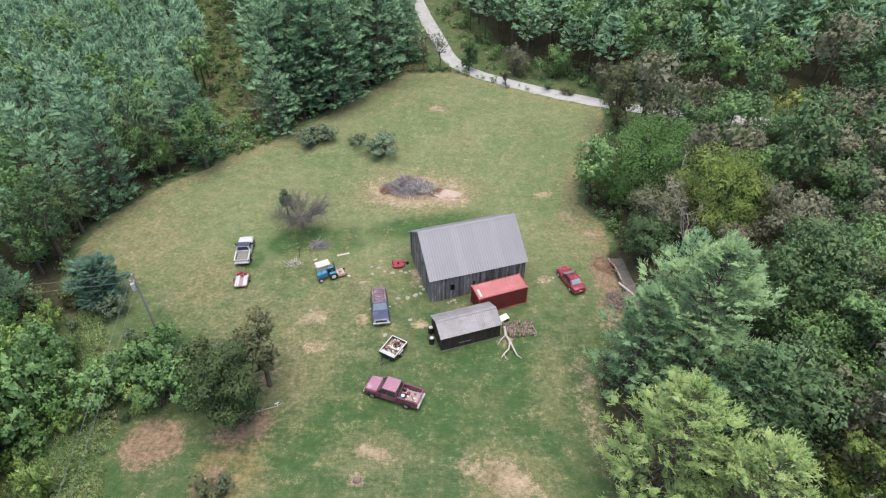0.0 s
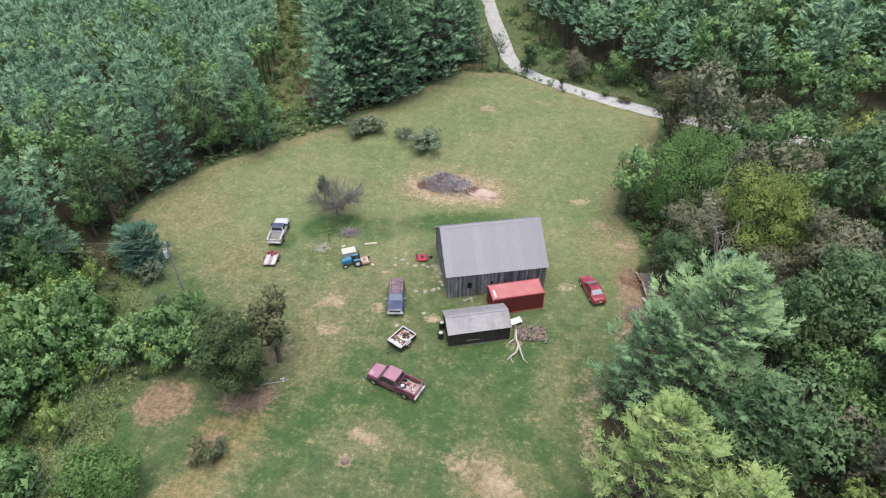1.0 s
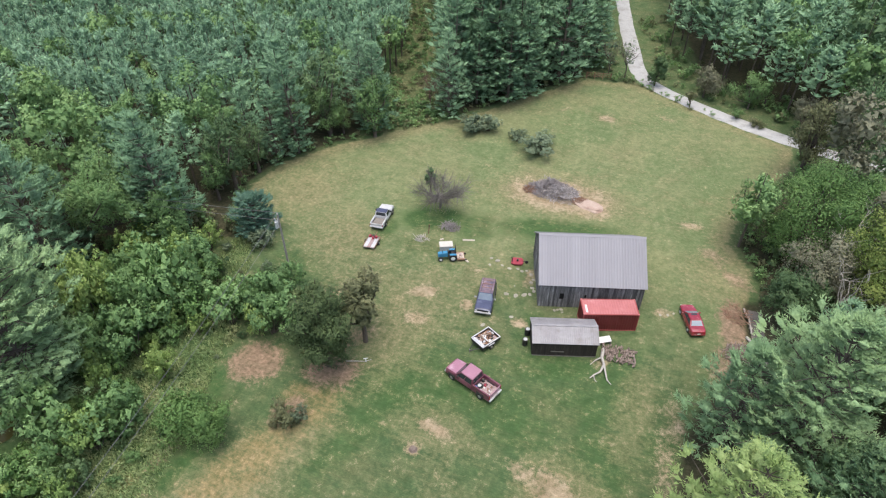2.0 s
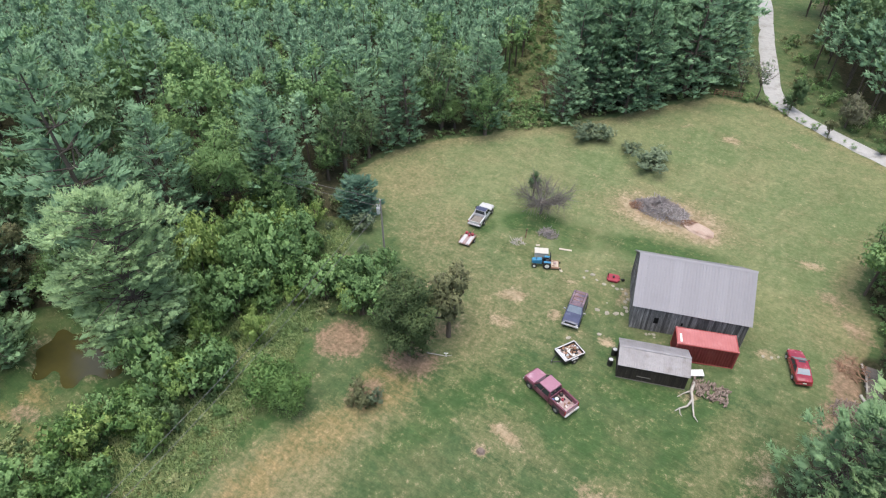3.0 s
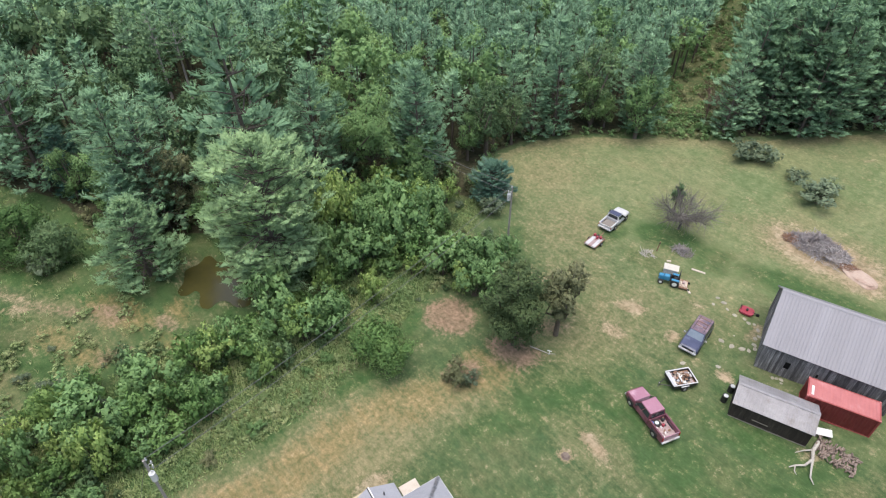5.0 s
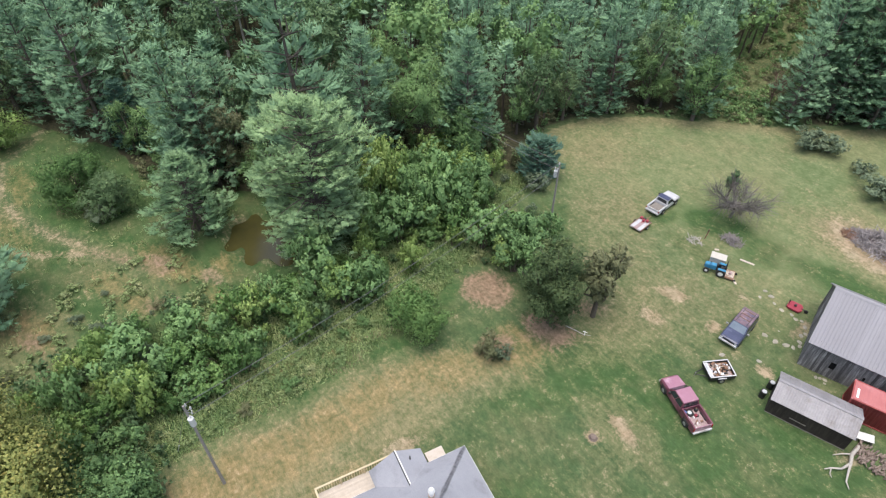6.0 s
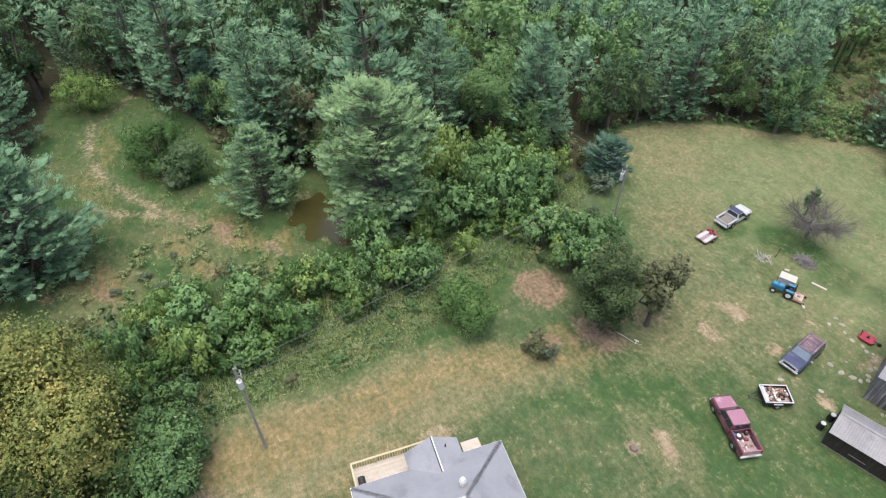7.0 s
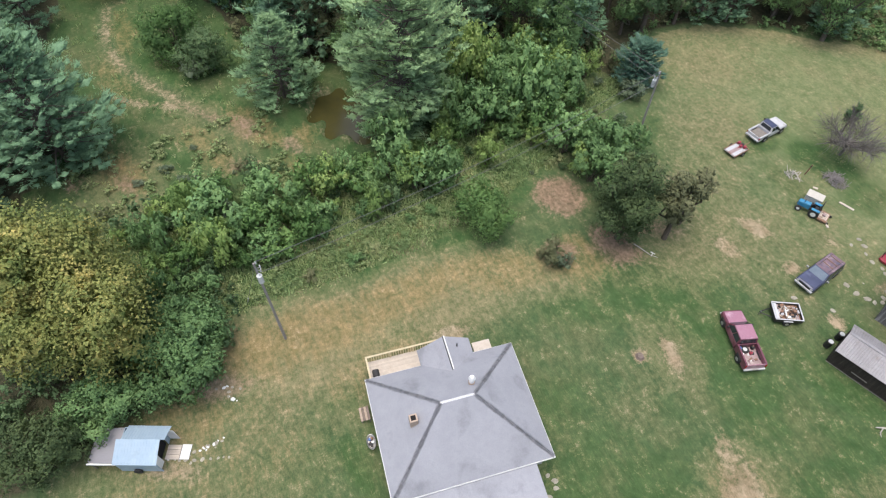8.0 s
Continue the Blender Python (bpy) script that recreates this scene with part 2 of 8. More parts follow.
def pine_shape(rng, h, r, whorls, per, plumes, k, size, low=0.1, limbs=True, ragged=0.25, round_=1.5, blade=0.3, sweep=0.0):
    """A white pine: tiers of limbs that carry flat upswept plumes fringed with needles. Returns trunk and crown arrays."""
    pos, out, wood = [], [], []
    lean = rng.normal(size=2) * 0.012
    wood.append(tube([(lean[0] * z * h, lean[1] * z * h, z * h) for z in np.linspace(-0.01, 0.97, 6)],
                     np.linspace(0.017 * h, 0.02, 6), 7))
    for i in range(whorls):
        f = low + (0.985 - low) * (i + rng.uniform(-0.3, 0.3)) / (whorls - 1)
        f = min(max(f, low), 0.985)
        g = (f - low) / (1 - low)
        reach = r * (1 - g ** round_) ** 0.85 * (0.72 + 0.28 * min(1.0, g / 0.2)) + 0.15
        az = rng.uniform(0, 6.283)
        for b in range(per):
            a = az + b * 6.283 / per + rng.normal() * 0.25
            ln = reach * rng.uniform(1 - 2 * ragged, 1 + 0.6 * ragged)
            rise = rng.uniform(0.0, 0.3) + 0.45 * f + sweep
            way = np.array([math.cos(a), math.sin(a), 0])
            side = np.array([-way[1], way[0], 0])
            m = max(2, int(round(plumes * (0.35 + 0.65 * ln / r))))
            s = np.append(rng.uniform(0.15, 0.92, m - 1) ** 0.6, 0.96)
            spread = rng.uniform(-1, 1, m) * 0.66 * ln * np.clip(s * (1.25 - s), 0.06, 1)
            spread[-1] *= 0.2
            c = way * (s * ln)[:, None] + side * spread[:, None]
            c[:, 2] = f * h + rise * ln * s * (1 - 0.5 * s) + rng.normal(size=m) * 0.05 * min(ln, 3.0) - 0.15 * np.abs(spread)
            c[:, :2] += lean * f * h
            pos.append(c)
            out.append(unit(way + side * (spread / max(ln, 0.1) * 1.6)[:, None] + np.array([0, 0, 0.22 + 0.5 * g + sweep]) + rng.normal(size=(m, 3)) * 0.16))
            if limbs and ln > 0.6:
                s3 = np.array([0.0, 0.5, 0.9])
                q = way * (s3 * ln)[:, None]
                q[:, 2] = f * h + rise * ln * s3 * (1 - 0.45 * s3) - 0.03
                wood.append(tube(q, [0.03 + 0.012 * ln, 0.02 + 0.006 * ln, 0.012], 4))
    pos, ahead = np.concatenate(pos), np.concatenate(out)
    n = len(pos)
    side = unit(np.cross(np.array([0, 0, 1.0]) + rng.normal(size=(n, 3)) * 0.2, ahead))
    up = np.cross(ahead, side)
    half = size * rng.uniform(0.65, 1.35, (n, 1)) * np.array([1.0, 0.6, 0.38])
    crown = unit(up * 0.8 + ahead * 0.5)
    body = lumps(rng, pos, ahead, side, half * 0.8, crown, 0.24, 0.5)
    w = np.repeat(np.arange(n), k)
    t1, t2 = rng.uniform(-0.6, 1.0, (n * k, 1)), rng.normal(size=(n * k, 1)) * 0.62
    p = pos[w] + (ahead[w] * t1 + side[w] * t2 * (1.15 - 0.6 * np.abs(t1))) * half[w][:, :1] * 0.85 + up[w] * half[w][:, 2:] * rng.uniform(-0.2, 0.9, (n * k, 1))
    d = unit(ahead[w] * 0.75 + side[w] * t2 * 1.1 + up[w] * 0.3 + rng.normal(size=(n * k, 3)) * 0.42)
    q = unit(crown[w] + rng.normal(size=(n * k, 3)) * 0.25)
    return merge(wood), merge([body, domed(*blades(rng, p, d, blade, blade * 0.3), q, 3)])


def broad_shape(rng, h, r, base, lobes, clumps, per, size, limbs=True, flat=1.0, bend=0.0, dense=True):
    """A broad-leaved tree: a trunk with limbs to the lobes of a crown of leaf clumps, with single sprays standing out of them."""
    mid, half = (h + base) / 2, (h - base) / 2
    d = unit(rng.normal(size=(lobes, 3)))
    c = d * rng.uniform(0.35, 0.8, (lobes, 1)) * np.array([r, r, half * flat])
    c[:, 2] += mid
    c[0] = (rng.normal() * 0.1 * r, rng.normal() * 0.1 * r, mid + half * 0.55)
    rad = r * rng.uniform(0.2, 0.4, lobes)
    squash = np.array([1, 1, min(1.0, half / r + 0.2)])
    pick = rng.integers(0, lobes, clumps)
    nrm = unit(rng.normal(size=(clumps, 3)) + np.array([0, 0, 0.5]))
    spot = c[pick] + nrm * rad[pick][:, None] * rng.uniform(0.8, 1.12, (clumps, 1)) * squash
    keep = (np.linalg.norm(spot[:, None] - c[None], axis=2) < rad[None] * 0.78).sum(1) == 0
    spot, nrm, own_rad = spot[keep], nrm[keep], rad[pick][keep]
    spot[:, 2] = np.maximum(spot[:, 2], 0.12 * h * (base > 0.3) + 0.05)
    n = len(spot)
    crown = unit(nrm * 0.9 + unit(spot - np.array([0, 0, mid])) * 0.25 + np.array([0, 0, 0.2]))
    ball = (own_rad * rng.uniform(0.16, 0.34, n))[:, None] * rng.uniform(0.75, 1.25, (n, 3))
    bodies = []
    if dense:
        # broader sprays close the inside of the lobes
        m = int(n * per * 0.4)
        j = rng.integers(0, lobes, m)
        e = unit(rng.normal(size=(m, 3)) + np.array([0, 0, 0.35]))
        q = c[j] + e * rad[j][:, None] * rng.uniform(0.4, 0.8, (m, 1)) * squash
        q[:, 2] = np.maximum(q[:, 2], 0.05)
        shade = unit(e + unit(q - np.array([0, 0, mid])) * 0.25 + np.array([0, 0, 0.2]))
        bodies.append(domed(*chips(rng, q, unit(e + rng.normal(size=(m, 3)) * 0.4), size * 1.8), shade, 3))
    w = np.repeat(np.arange(n), per)
    e = unit(nrm[w] * 0.7 + rng.normal(size=(n * per, 3)))
    p = spot[w] + e * ball.max(1)[w][:, None] * rng.uniform(0.3, 1.6, (n * per, 1))
    p[:, 2] = np.maximum(p[:, 2], 0.03)
    face = unit(e * 0.7 + np.array([0, 0, 0.5]) + rng.normal(size=(n * per, 3)) * 0.5)
    shade = unit(crown[w] * 0.6 + e * 0.5 + rng.normal(size=(n * per, 3)) * 0.15)
    bodies.append(domed(*chips(rng, p, face, size), shade, 3))
    wood = []
    if limbs:
        fork = base + 0.25 * (h - base)
        wood.append(tube([(bend * z, 0, z) for z in np.linspace(-0.1, fork, 4)], np.linspace(0.03 * h, 0.02 * h, 4), 8))
        for i in range(lobes):
            a, b = np.array([bend * fork, 0, fork * rng.uniform(0.6, 1)]), c[i]
            m = (a + b) / 2 + np.array([0, 0, -0.05 * h]) + rng.normal(size=3) * 0.04 * h
            wood.append(tube([a, m, b, b + (b - m) * 0.5], [0.014 * h, 0.009 * h, 0.005 * h, 0.01], 5))
    else:
        for i in range(max(3, lobes // 2)):
            b = c[i]
            wood.append(tube([(b[0] * 0.1, b[1] * 0.1, -0.05), b * np.array([0.5, 0.5, 0.5]), b], [0.035, 0.025, 0.01], 4))
    return merge(wood), merge(bodies)


def bare_shape(rng, h, spread, limbs=7, twigs=5, thick=0.02):
    """Bare branching wood: a trunk, crooked limbs and twigs."""
    wood = [tube([(0, 0, -0.1), (0.02 * h, 0, 0.25 * h), (0, 0.02 * h, 0.45 * h)], [thick * h, 0.8 * thick * h, 0.6 * thick * h], 7)]
    for i in range(limbs):
        a = i * 2.4 + rng.normal() * 0.4
        z0 = h * rng.uniform(0.25, 0.5)
        tip = np.array([math.cos(a) * spread * rng.uniform(0.6, 1), math.sin(a) * spread * rng.uniform(0.6, 1), h * rng.uniform(0.6, 1)])
        root = np.array([0, 0, z0])
        path = np.stack([root + (tip - root) * s + rng.normal(size=3) * 0.06 * h * s for s in np.linspace(0, 1, 5)])
        wood.append(tube(path, np.linspace(0.5 * thick * h, 0.008, 5), 5))
        for j in range(twigs):
            s = rng.uniform(0.35, 0.95)
            p0 = root + (tip - root) * s
            way = unit(rng.normal(size=3) + (tip - root) / h + np.array([0, 0, 0.3]))
            ln = spread * rng.uniform(0.25, 0.5)
            wood.append(tube([p0, p0 + way * ln * 0.5 + rng.normal(size=3) * 0.05, p0 + way * ln], [0.028, 0.02, 0.008], 3))
    return merge(wood)


# ---------------------------------------------------------------- ground: heights and covers
YARD = 0.317                       # heading of the barn yard
CU, SU = math.cos(YARD), math.sin(YARD)


def yard(u, n):
    """A place from distances along and across the barn yard."""
    return u * CU - n * SU, u * SU + n * CU


def blob(x, y, cx, cy, rx, ry, turn=0.0):
    """1 in the middle of an ellipse, 0 on its rim, negative outside."""
    c, s = math.cos(radians(turn)), math.sin(radians(turn))
    dx, dy = x - cx, y - cy
    return 1 - np.sqrt(((dx * c + dy * s) / rx) ** 2 + ((-dx * s + dy * c) / ry) ** 2)


def along(x, y, pts):
    """Distance from a polyline."""
    best = np.full(np.shape(x), 1e9)
    for (ax, ay), (bx, by) in zip(pts, pts[1:]):
        dx, dy = bx - ax, by - ay
        s = np.clip(((x - ax) * dx + (y - ay) * dy) / (dx * dx + dy * dy), 0, 1)
        best = np.minimum(best, np.hypot(x - ax - s * dx, y - ay - s * dy))
    return best


def inside(x, y, poly):
    x, y = np.asarray(x, float), np.asarray(y, float)
    res = np.zeros(x.shape, bool)
    for (ax, ay), (bx, by) in zip(poly, poly[1:] + poly[:1]):
        if ay != by:
            res ^= ((ay > y) != (by > y)) & (x < (bx - ax) * (y - ay) / (by - ay) + ax)
    return res


def soft(v, lo, hi):
    v = np.clip((v - lo) / (hi - lo), 0, 1)
    return v * v * (3 - 2 * v)


FIELD = [(-38, 47), (-44, 52), (-45.5, 58), (-44.5, 65), (-39.5, 72.5), (-33, 79.5), (-26, 86.5), (-21, 92.5), (-14, 103.5),
         (-7, 112), (2, 113.5), (8, 109.5), (18, 104), (29, 98.5), (28, 90), (22, 78), (20, 69), (23, 64), (22.5, 56), (21, 47),
         (17.5, 42), (16, 36), (15.8, 25), (18, 10), (16, -12), (8, -45), (-10, -50), (-15, -23), (-20, -10), (-25, -4),
         (-24.7, 6), (-24, 14.5), (-26, 22), (-29, 30), (-33, 38)]
MEADOW = [(-25, -4), (-24.7, 6), (-24, 14.5), (-26, 22), (-29, 30), (-33, 38), (-38, 47), (-45, 45), (-52, 37), (-55, 30), (-52, 22),
          (-58, 14), (-66, 5), (-78, 3), (-92, -6), (-92, -16), (-76, -20), (-60, -17), (-48, -24), (-34, -22), (-22, -12)]
ROAD = [(-13, 182), (-9, 167), (-4.4, 144), (-0.8, 130), (0.8, 122), (3.3, 115.5), (8.3, 111.2), (17.5, 106), (26, 101.8), (34, 98.5), (48, 95), (75, 92), (110, 94)]
SWATH = [(-30.5, 81), (-34, 90), (-40.5, 110), (-47, 127), (-58, 155), (-72, 185)]
DITCH = [(23.6, 58), (23.8, 55), (24.4, 51), (25.4, 46), (26.6, 42)]
TRACK = [(-92, -1.5), (-88.7, -5), (-82.4, -11.2), (-76.1, -12), (-71, -11.6), (-65.1, -9.3), (-61.1, -6.6), (-57.3, -4.9), (-53.9, -2.3), (-48.4, 1.3)]
BRANCH = [(-62, -12.5), (-60.9, -11.2), (-58.6, -7.4), (-56.7, -4.5)]
POND = (-47.6, 12.9, 5.4, 3.3, 22.0)


def height(x, y):
    x, y = np.asarray(x, float), np.asarray(y, float)
    z = 0.1 * np.sin(x * 0.13 + 1) * np.cos(y * 0.11) + 0.04 * np.sin(x * 0.41 + y * 0.33) + 0.03 * np.sin(x * 0.9 - y * 0.7)
    z = z - 1.1 * soft(blob(x, y, *POND) + 0.16 * np.sin(x * 1.3 + y) + 0.12 * np.sin(y * 1.9 - x * 0.6), -0.25, 0.3)
    z = z - 0.7 * soft(2.2 - along(x, y, DITCH), 0, 1.6)
    return z - 0.25 * soft(2.5 - along(x, y, [(-30, -8), (-31, 8), (-34, 22), (-41, 38)]), 0, 2.5)


def gz(x, y):
    return float(height(x, y))


def build_ground():
    """One sheet of ground to the horizon, fine in the yard and field."""
    far = np.array([12, 30, 65, 130, 260, 520, 1100, 2400.0])
    xs = np.concatenate([-110 - far[::-1], np.arange(-110, -60, 1.0), np.arange(-60, 30, 0.5), np.arange(30, 70, 1.0), 70 + far])
    ys = np.concatenate([-45 - far[::-1], np.arange(-45, -20, 1.0), np.arange(-20, 80, 0.5), np.arange(80, 150, 1.0), 150 + far])
    gx, gy = np.meshgrid(xs, ys)
    x, y = gx.ravel(), gy.ravel()
    rng = np.random.default_rng(3)
    nx, ny = len(xs), len(ys)
    k = (np.arange(ny - 1)[:, None] * nx + np.arange(nx - 1)[None]).ravel()
    me = mesh_from_arrays("ground", np.stack([x, y, height(x, y)], 1), np.stack([k, k + 1, k + nx + 1, k + nx], 1), GROUND, smooth=True)
    infield = inside(x, y, FIELD)
    inmead = inside(x, y, MEADOW)
    rim = along(x, y, FIELD + FIELD[:1])
    # bare soil
    soil = np.zeros(len(x))
    for cx, cy, rx, ry, turn, k in SOIL:
        soil = np.maximum(soil, k * soft(blob(x, y, cx, cy, rx, ry, turn), -0.35, 0.6))
    for line in (TRACK, BRANCH):
        soil = np.maximum(soil, 0.5 * soft(1.3 - along(x, y, line), 0, 1.3))
    gold = np.zeros(len(x))
    for cx, cy, rx, ry, turn, k in GOLD:
        gold = np.maximum(gold, k * soft(blob(x, y, cx, cy, rx, ry, turn), -0.5, 0.6))
    soil = np.maximum(soil, soft(blob(x, y, *POND), -0.3, -0.05) * 0.25)
    red = np.zeros(len(x))
    for cx, cy, rx, ry, turn, k in RED:
        red = np.maximum(red, k * soft(blob(x, y, cx, cy, rx, ry, turn), -0.5, 0.3))
    # dry, tan grass
    dry = 0.05 * infield
    pale = 0.9 * infield * soft(y, 41, 62)
    dry = np.maximum(dry, 0.75 * infield * soft(4.0 - rim, 0, 3.5) * (y > 50))
    for cx, cy, rx, ry, turn, k in DRY:
        dry = np.maximum(dry, k * soft(blob(x, y, cx, cy, rx, ry, turn), -0.5, 0.6))
    dry = np.maximum(dry, 0.4 * ~infield * soft(7.0 - along(x, y, SWATH), 0, 3))
    for line in WHEEL_LINES:
        for off in (-0.75, 0.75):
            pale = np.maximum(pale, 1.3 * soft(0.8 - along(x + off, y, line), 0, 0.8))
    # woodland floor
    litter = (~infield & ~inmead) * soft(rim, 0, 2.5)
    litter = litter * (1 - soft(9.5 - along(x, y, SWATH), 0, 2)) * (1 - soft(15 - along(x, y, ROAD), 0, 5))
    litter = np.maximum(litter, soft(2.0 - along(x, y, DITCH), 0, 1.5))
    lush = np.zeros(len(x))
    for cx, cy, rx, ry, turn, k in LUSH:
        lush = np.maximum(lush, k * soft(blob(x, y, cx, cy, rx, ry, turn), -0.4, 0.6))
    lush = np.maximum(lush, 0.58 * inmead)
    lush = np.maximum(lush, 0.7 * ~infield * soft(9.5 - along(x, y, SWATH), 0, 2))
    lush = lush * (1 - 0.8 * soft(1.6 - along(x, y, TRACK), 0, 0.8))
    for name, val in (("soil", soil), ("dry", dry), ("litter", litter), ("lush", lush), ("red", red), ("pale", pale), ("gold", gold)):
        me.attributes.new(name, "FLOAT", "POINT").data.foreach_set("value", np.asarray(val, np.float32))
    return tagged(new("ground", me), "mown grass with worn tan patches and bare soil", "ground", kind="structure")


# middle, half widths, turn, strength
SOIL = [(-3.0, 71.6, 8.2, 4.3, 5, 1.0), (1.5, 70.4, 3.6, 2.6, -20, 1.0), (-25.5, 29.8, 3.2, 2.9, 20, 1.0), (-13.2, 46.2, 1.9, 1.1, 30, 0.95),
        (-12.4, 41.8, 1.8, 1.2, 10, 0.6), (-7.7, 46.0, 0.9, 1.0, 0, 0.9), (-4.9, 29.2, 2.3, 0.8, -10, 0.9), (-5.9, 26.4, 0.9, 0.8, 0, 0.9),
        (7.4, 26.8, 3.3, 1.9, -38, 0.85), (3.8, 28.0, 1.8, 0.9, -30, 0.6), (-1.2, 45.4, 1.1, 0.8, 0, 0.8), (-3.8, 41.2, 1.2, 0.8, 0, 0.4),
        (13.6, 52.9, 1.3, 0.9, 20, 0.6), (-0.5, 97.6, 1.8, 1.2, 0, 0.8), (8.9, 101.2, 2.0, 0.9, -20, 0.6), (-8.0, 98.6, 1.5, 0.6, 40, 0.5),
        (15.4, 71.1, 2.3, 0.9, 0, 0.6), (18.5, 65.6, 2.2, 1.2, -35, 0.6), (21.2, 62, 2.6, 1.2, -40, 0.7), (21.3, 54, 1.8, 4.5, 5, 0.95),
        (20.6, 47, 1.6, 4, 10, 0.6), (-17.5, 31.5, 3.4, 2.4, 20, 0.85), (-18.8, 25.8, 2.4, 1.6, 60, 0.75), (-17.4, 36.5, 3.5, 1.2, 75, 0.6),
        (-18.2, -8.4, 3.0, 1.3, 80, 0.7), (-14.9, 12.0, 2.0, 0.8, 80, 0.75), (-12.8, -13.5, 2.6, 0.9, 60, 0.6), (-50.5, 1.5, 3.2, 1.2, 30, 0.6),
        (-44.0, -0.5, 2.4, 1.4, 60, 0.6), (-46.5, -13, 2.5, 1.2, 20, 0.5), (-49.5, -18.0, 2.4, 1.4, 0, 0.5), (-45.0, 5.5, 1.9, 1.2, 0, 0.6),
        (-40.8, -10.5, 3.0, 1.2, 60, 0.5), (16.3, 34, 1.6, 9, 2, 0.42), (-2.2, 53.2, 0.8, 2.4, 0, 0.6), (8.5, 43.2, 1.5, 0.7, 20, 0.5),
        (-27.2, 16.5, 1.6, 0.9, 80, 0.5), (-25.9, 11.5, 2.4, 0.9, 80, 0.55), (-23.8, 40.5, 3.5, 0.7, 60, 0.5), (-8.5, 52, 0.8, 0.5, 20, 0.5)]
DRY = [(-11.5, -8, 7, 8, 0, 0.5), (-1.5, 9, 3, 9, 0, 0.25), (-19.0, 0.5, 6.0, 11, -10, 1.0), (-19.5, 12.5, 5, 9.5, -8, 0.9), (-17.5, 22, 3.2, 7, -18, 0.7), (-13.5, 42, 5.0, 11, 0, 0.62),
       (-9, 45, 4.5, 6, 0, 0.42), (-21, 46, 5, 7, 25, 0.5), (-16.5, 55, 4, 4, 0, 0.4), (-5, 29, 5, 3, 0, 0.5), (8, 27, 5, 4, -30, 0.62),
       (12.5, 38, 2.2, 7, -5, 0.5), (19, 62, 4, 5, 0, 0.55), (-12, 3, 3, 6, 0, 0.4), (-2.5, 23, 3, 3, 0, 0.2), (-28, 52, 6, 8, 30, 0.55),
       (-38, 60, 6, 8, 20, 0.65), (-8, 52, 5, 6, 0, 0.4), (-3, 71.6, 10, 6, 5, 0.8), (-14.5, -14, 5, 6, 0, 0.6), (-52, -3, 9, 4, 20, 0.4), (-46, -13, 8, 5, 0, 0.5), (-66, -12, 9, 3, 0, 0.3)]
LUSH = [(-17.5, 60, 5, 3.2, 20, 0.9), (-11.5, 60.4, 3, 3.5, 0, 0.7), (-16.5, 54.3, 4.2, 1.8, 10, 0.8), (-22.8, 54, 1.5, 4.5, -10, 0.7),
        (3.5, 40.5, 6.5, 2.3, 18, 0.8), (10.5, 40.5, 3.5, 4.5, 0, 0.6), (0.8, 46, 2.6, 2.4, 0, 0.7), (-1.5, 63.5, 10, 2.8, 15, 0.75),
        (4.5, 17, 5, 9, 0, 0.6), (10, 31, 4, 6, 0, 0.6), (-30.5, 44.5, 4.5, 4, 0, 0.5), (-24.4, 9, 0.8, 17, 2, 1.15), (-26.5, 24, 1.2, 6, 25, 0.8), (-9, 38, 4, 3, 0, 0.5),
        (-7.2, 0.2, 3.4, 1.5, 10, 0.8), (-9.5, -5.5, 3.5, 6, 0, 0.55), (-13.5, 1.5, 2, 4, 0, 0.5), (6, 36, 8, 4, 18, 0.6), (-12.2, 26, 3.5, 8, -15, 0.5), (-57.5, -1.4, 6.5, 1.5, 33, 1.2), (-66, -6.6, 5, 1.6, 30, 1.2), (-76.7, -6.5, 5, 2.0, 10, 1.0), (-62.5, -10.2, 3.0, 1.2, 30, 1.1), (-54, -5.4, 3, 1.2, 35, 1.0), (-42.4, 9.6, 2.2, 3.2, 20, 1.2), (-8, 33, 9, 5, 20, 0.7), (2, 33, 7, 4, 20, 0.6), (2, 12, 8, 10, 0, 0.5), (-5, 14, 4, 8, 0, 0.5)]
RED = [(-25.5, 29.8, 4.5, 4.2, 20, 1.0), (-18.2, 29.5, 5, 7, 0, 0.9), (22.5, 53, 4, 8, 5, 1.0), (-48, 0, 9, 5, 30, 0.7), (-46, -15, 7, 5, 0, 0.8), (-17.5, 36, 3, 3, 0, 0.7), (-18.2, -8.4, 4, 2, 80, 0.4), (19, 65, 5, 5, 0, 0.4)]
GOLD = [(-12.5, -8, 5.5, 7, 0, 0.3), (-10.5, -14, 5, 5, 0, 0.3), (-15, 4, 3, 6, 0, 0.4), (-20.5, -1, 3.2, 10, -4, 1.0), (-20.6, 9, 2.6, 9, 4, 0.9), (-19.5, 19, 2.6, 7, -20, 0.8), (-17.5, 27.5, 3, 4, 0, 0.8), (-16.5, -12, 3, 5, 0, 0.6),
        (-49.8, 2.0, 5, 2.4, 25, 0.9), (-50.4, -4.3, 3, 1.8, 30, 0.7), (-48.6, -13, 4.5, 2.2, 20, 0.9), (-45.7, 7.2, 2.4, 1.6, 0, 0.8), (-42, 4, 2.4, 2, 0, 0.6),
        (-45.2, -2.3, 3, 1.6, 40, 0.7), (-76, -9.6, 6, 2.0, 0, 0.6), (-66, -12, 6, 2, 15, 0.5), (-29, 5.5, 1.4, 3.5, 0, 0.5), (-28.3, 13.5, 1.5, 3, 10, 0.5), (7.4, 26.6, 3.5, 2.2, -38, 0.6)]
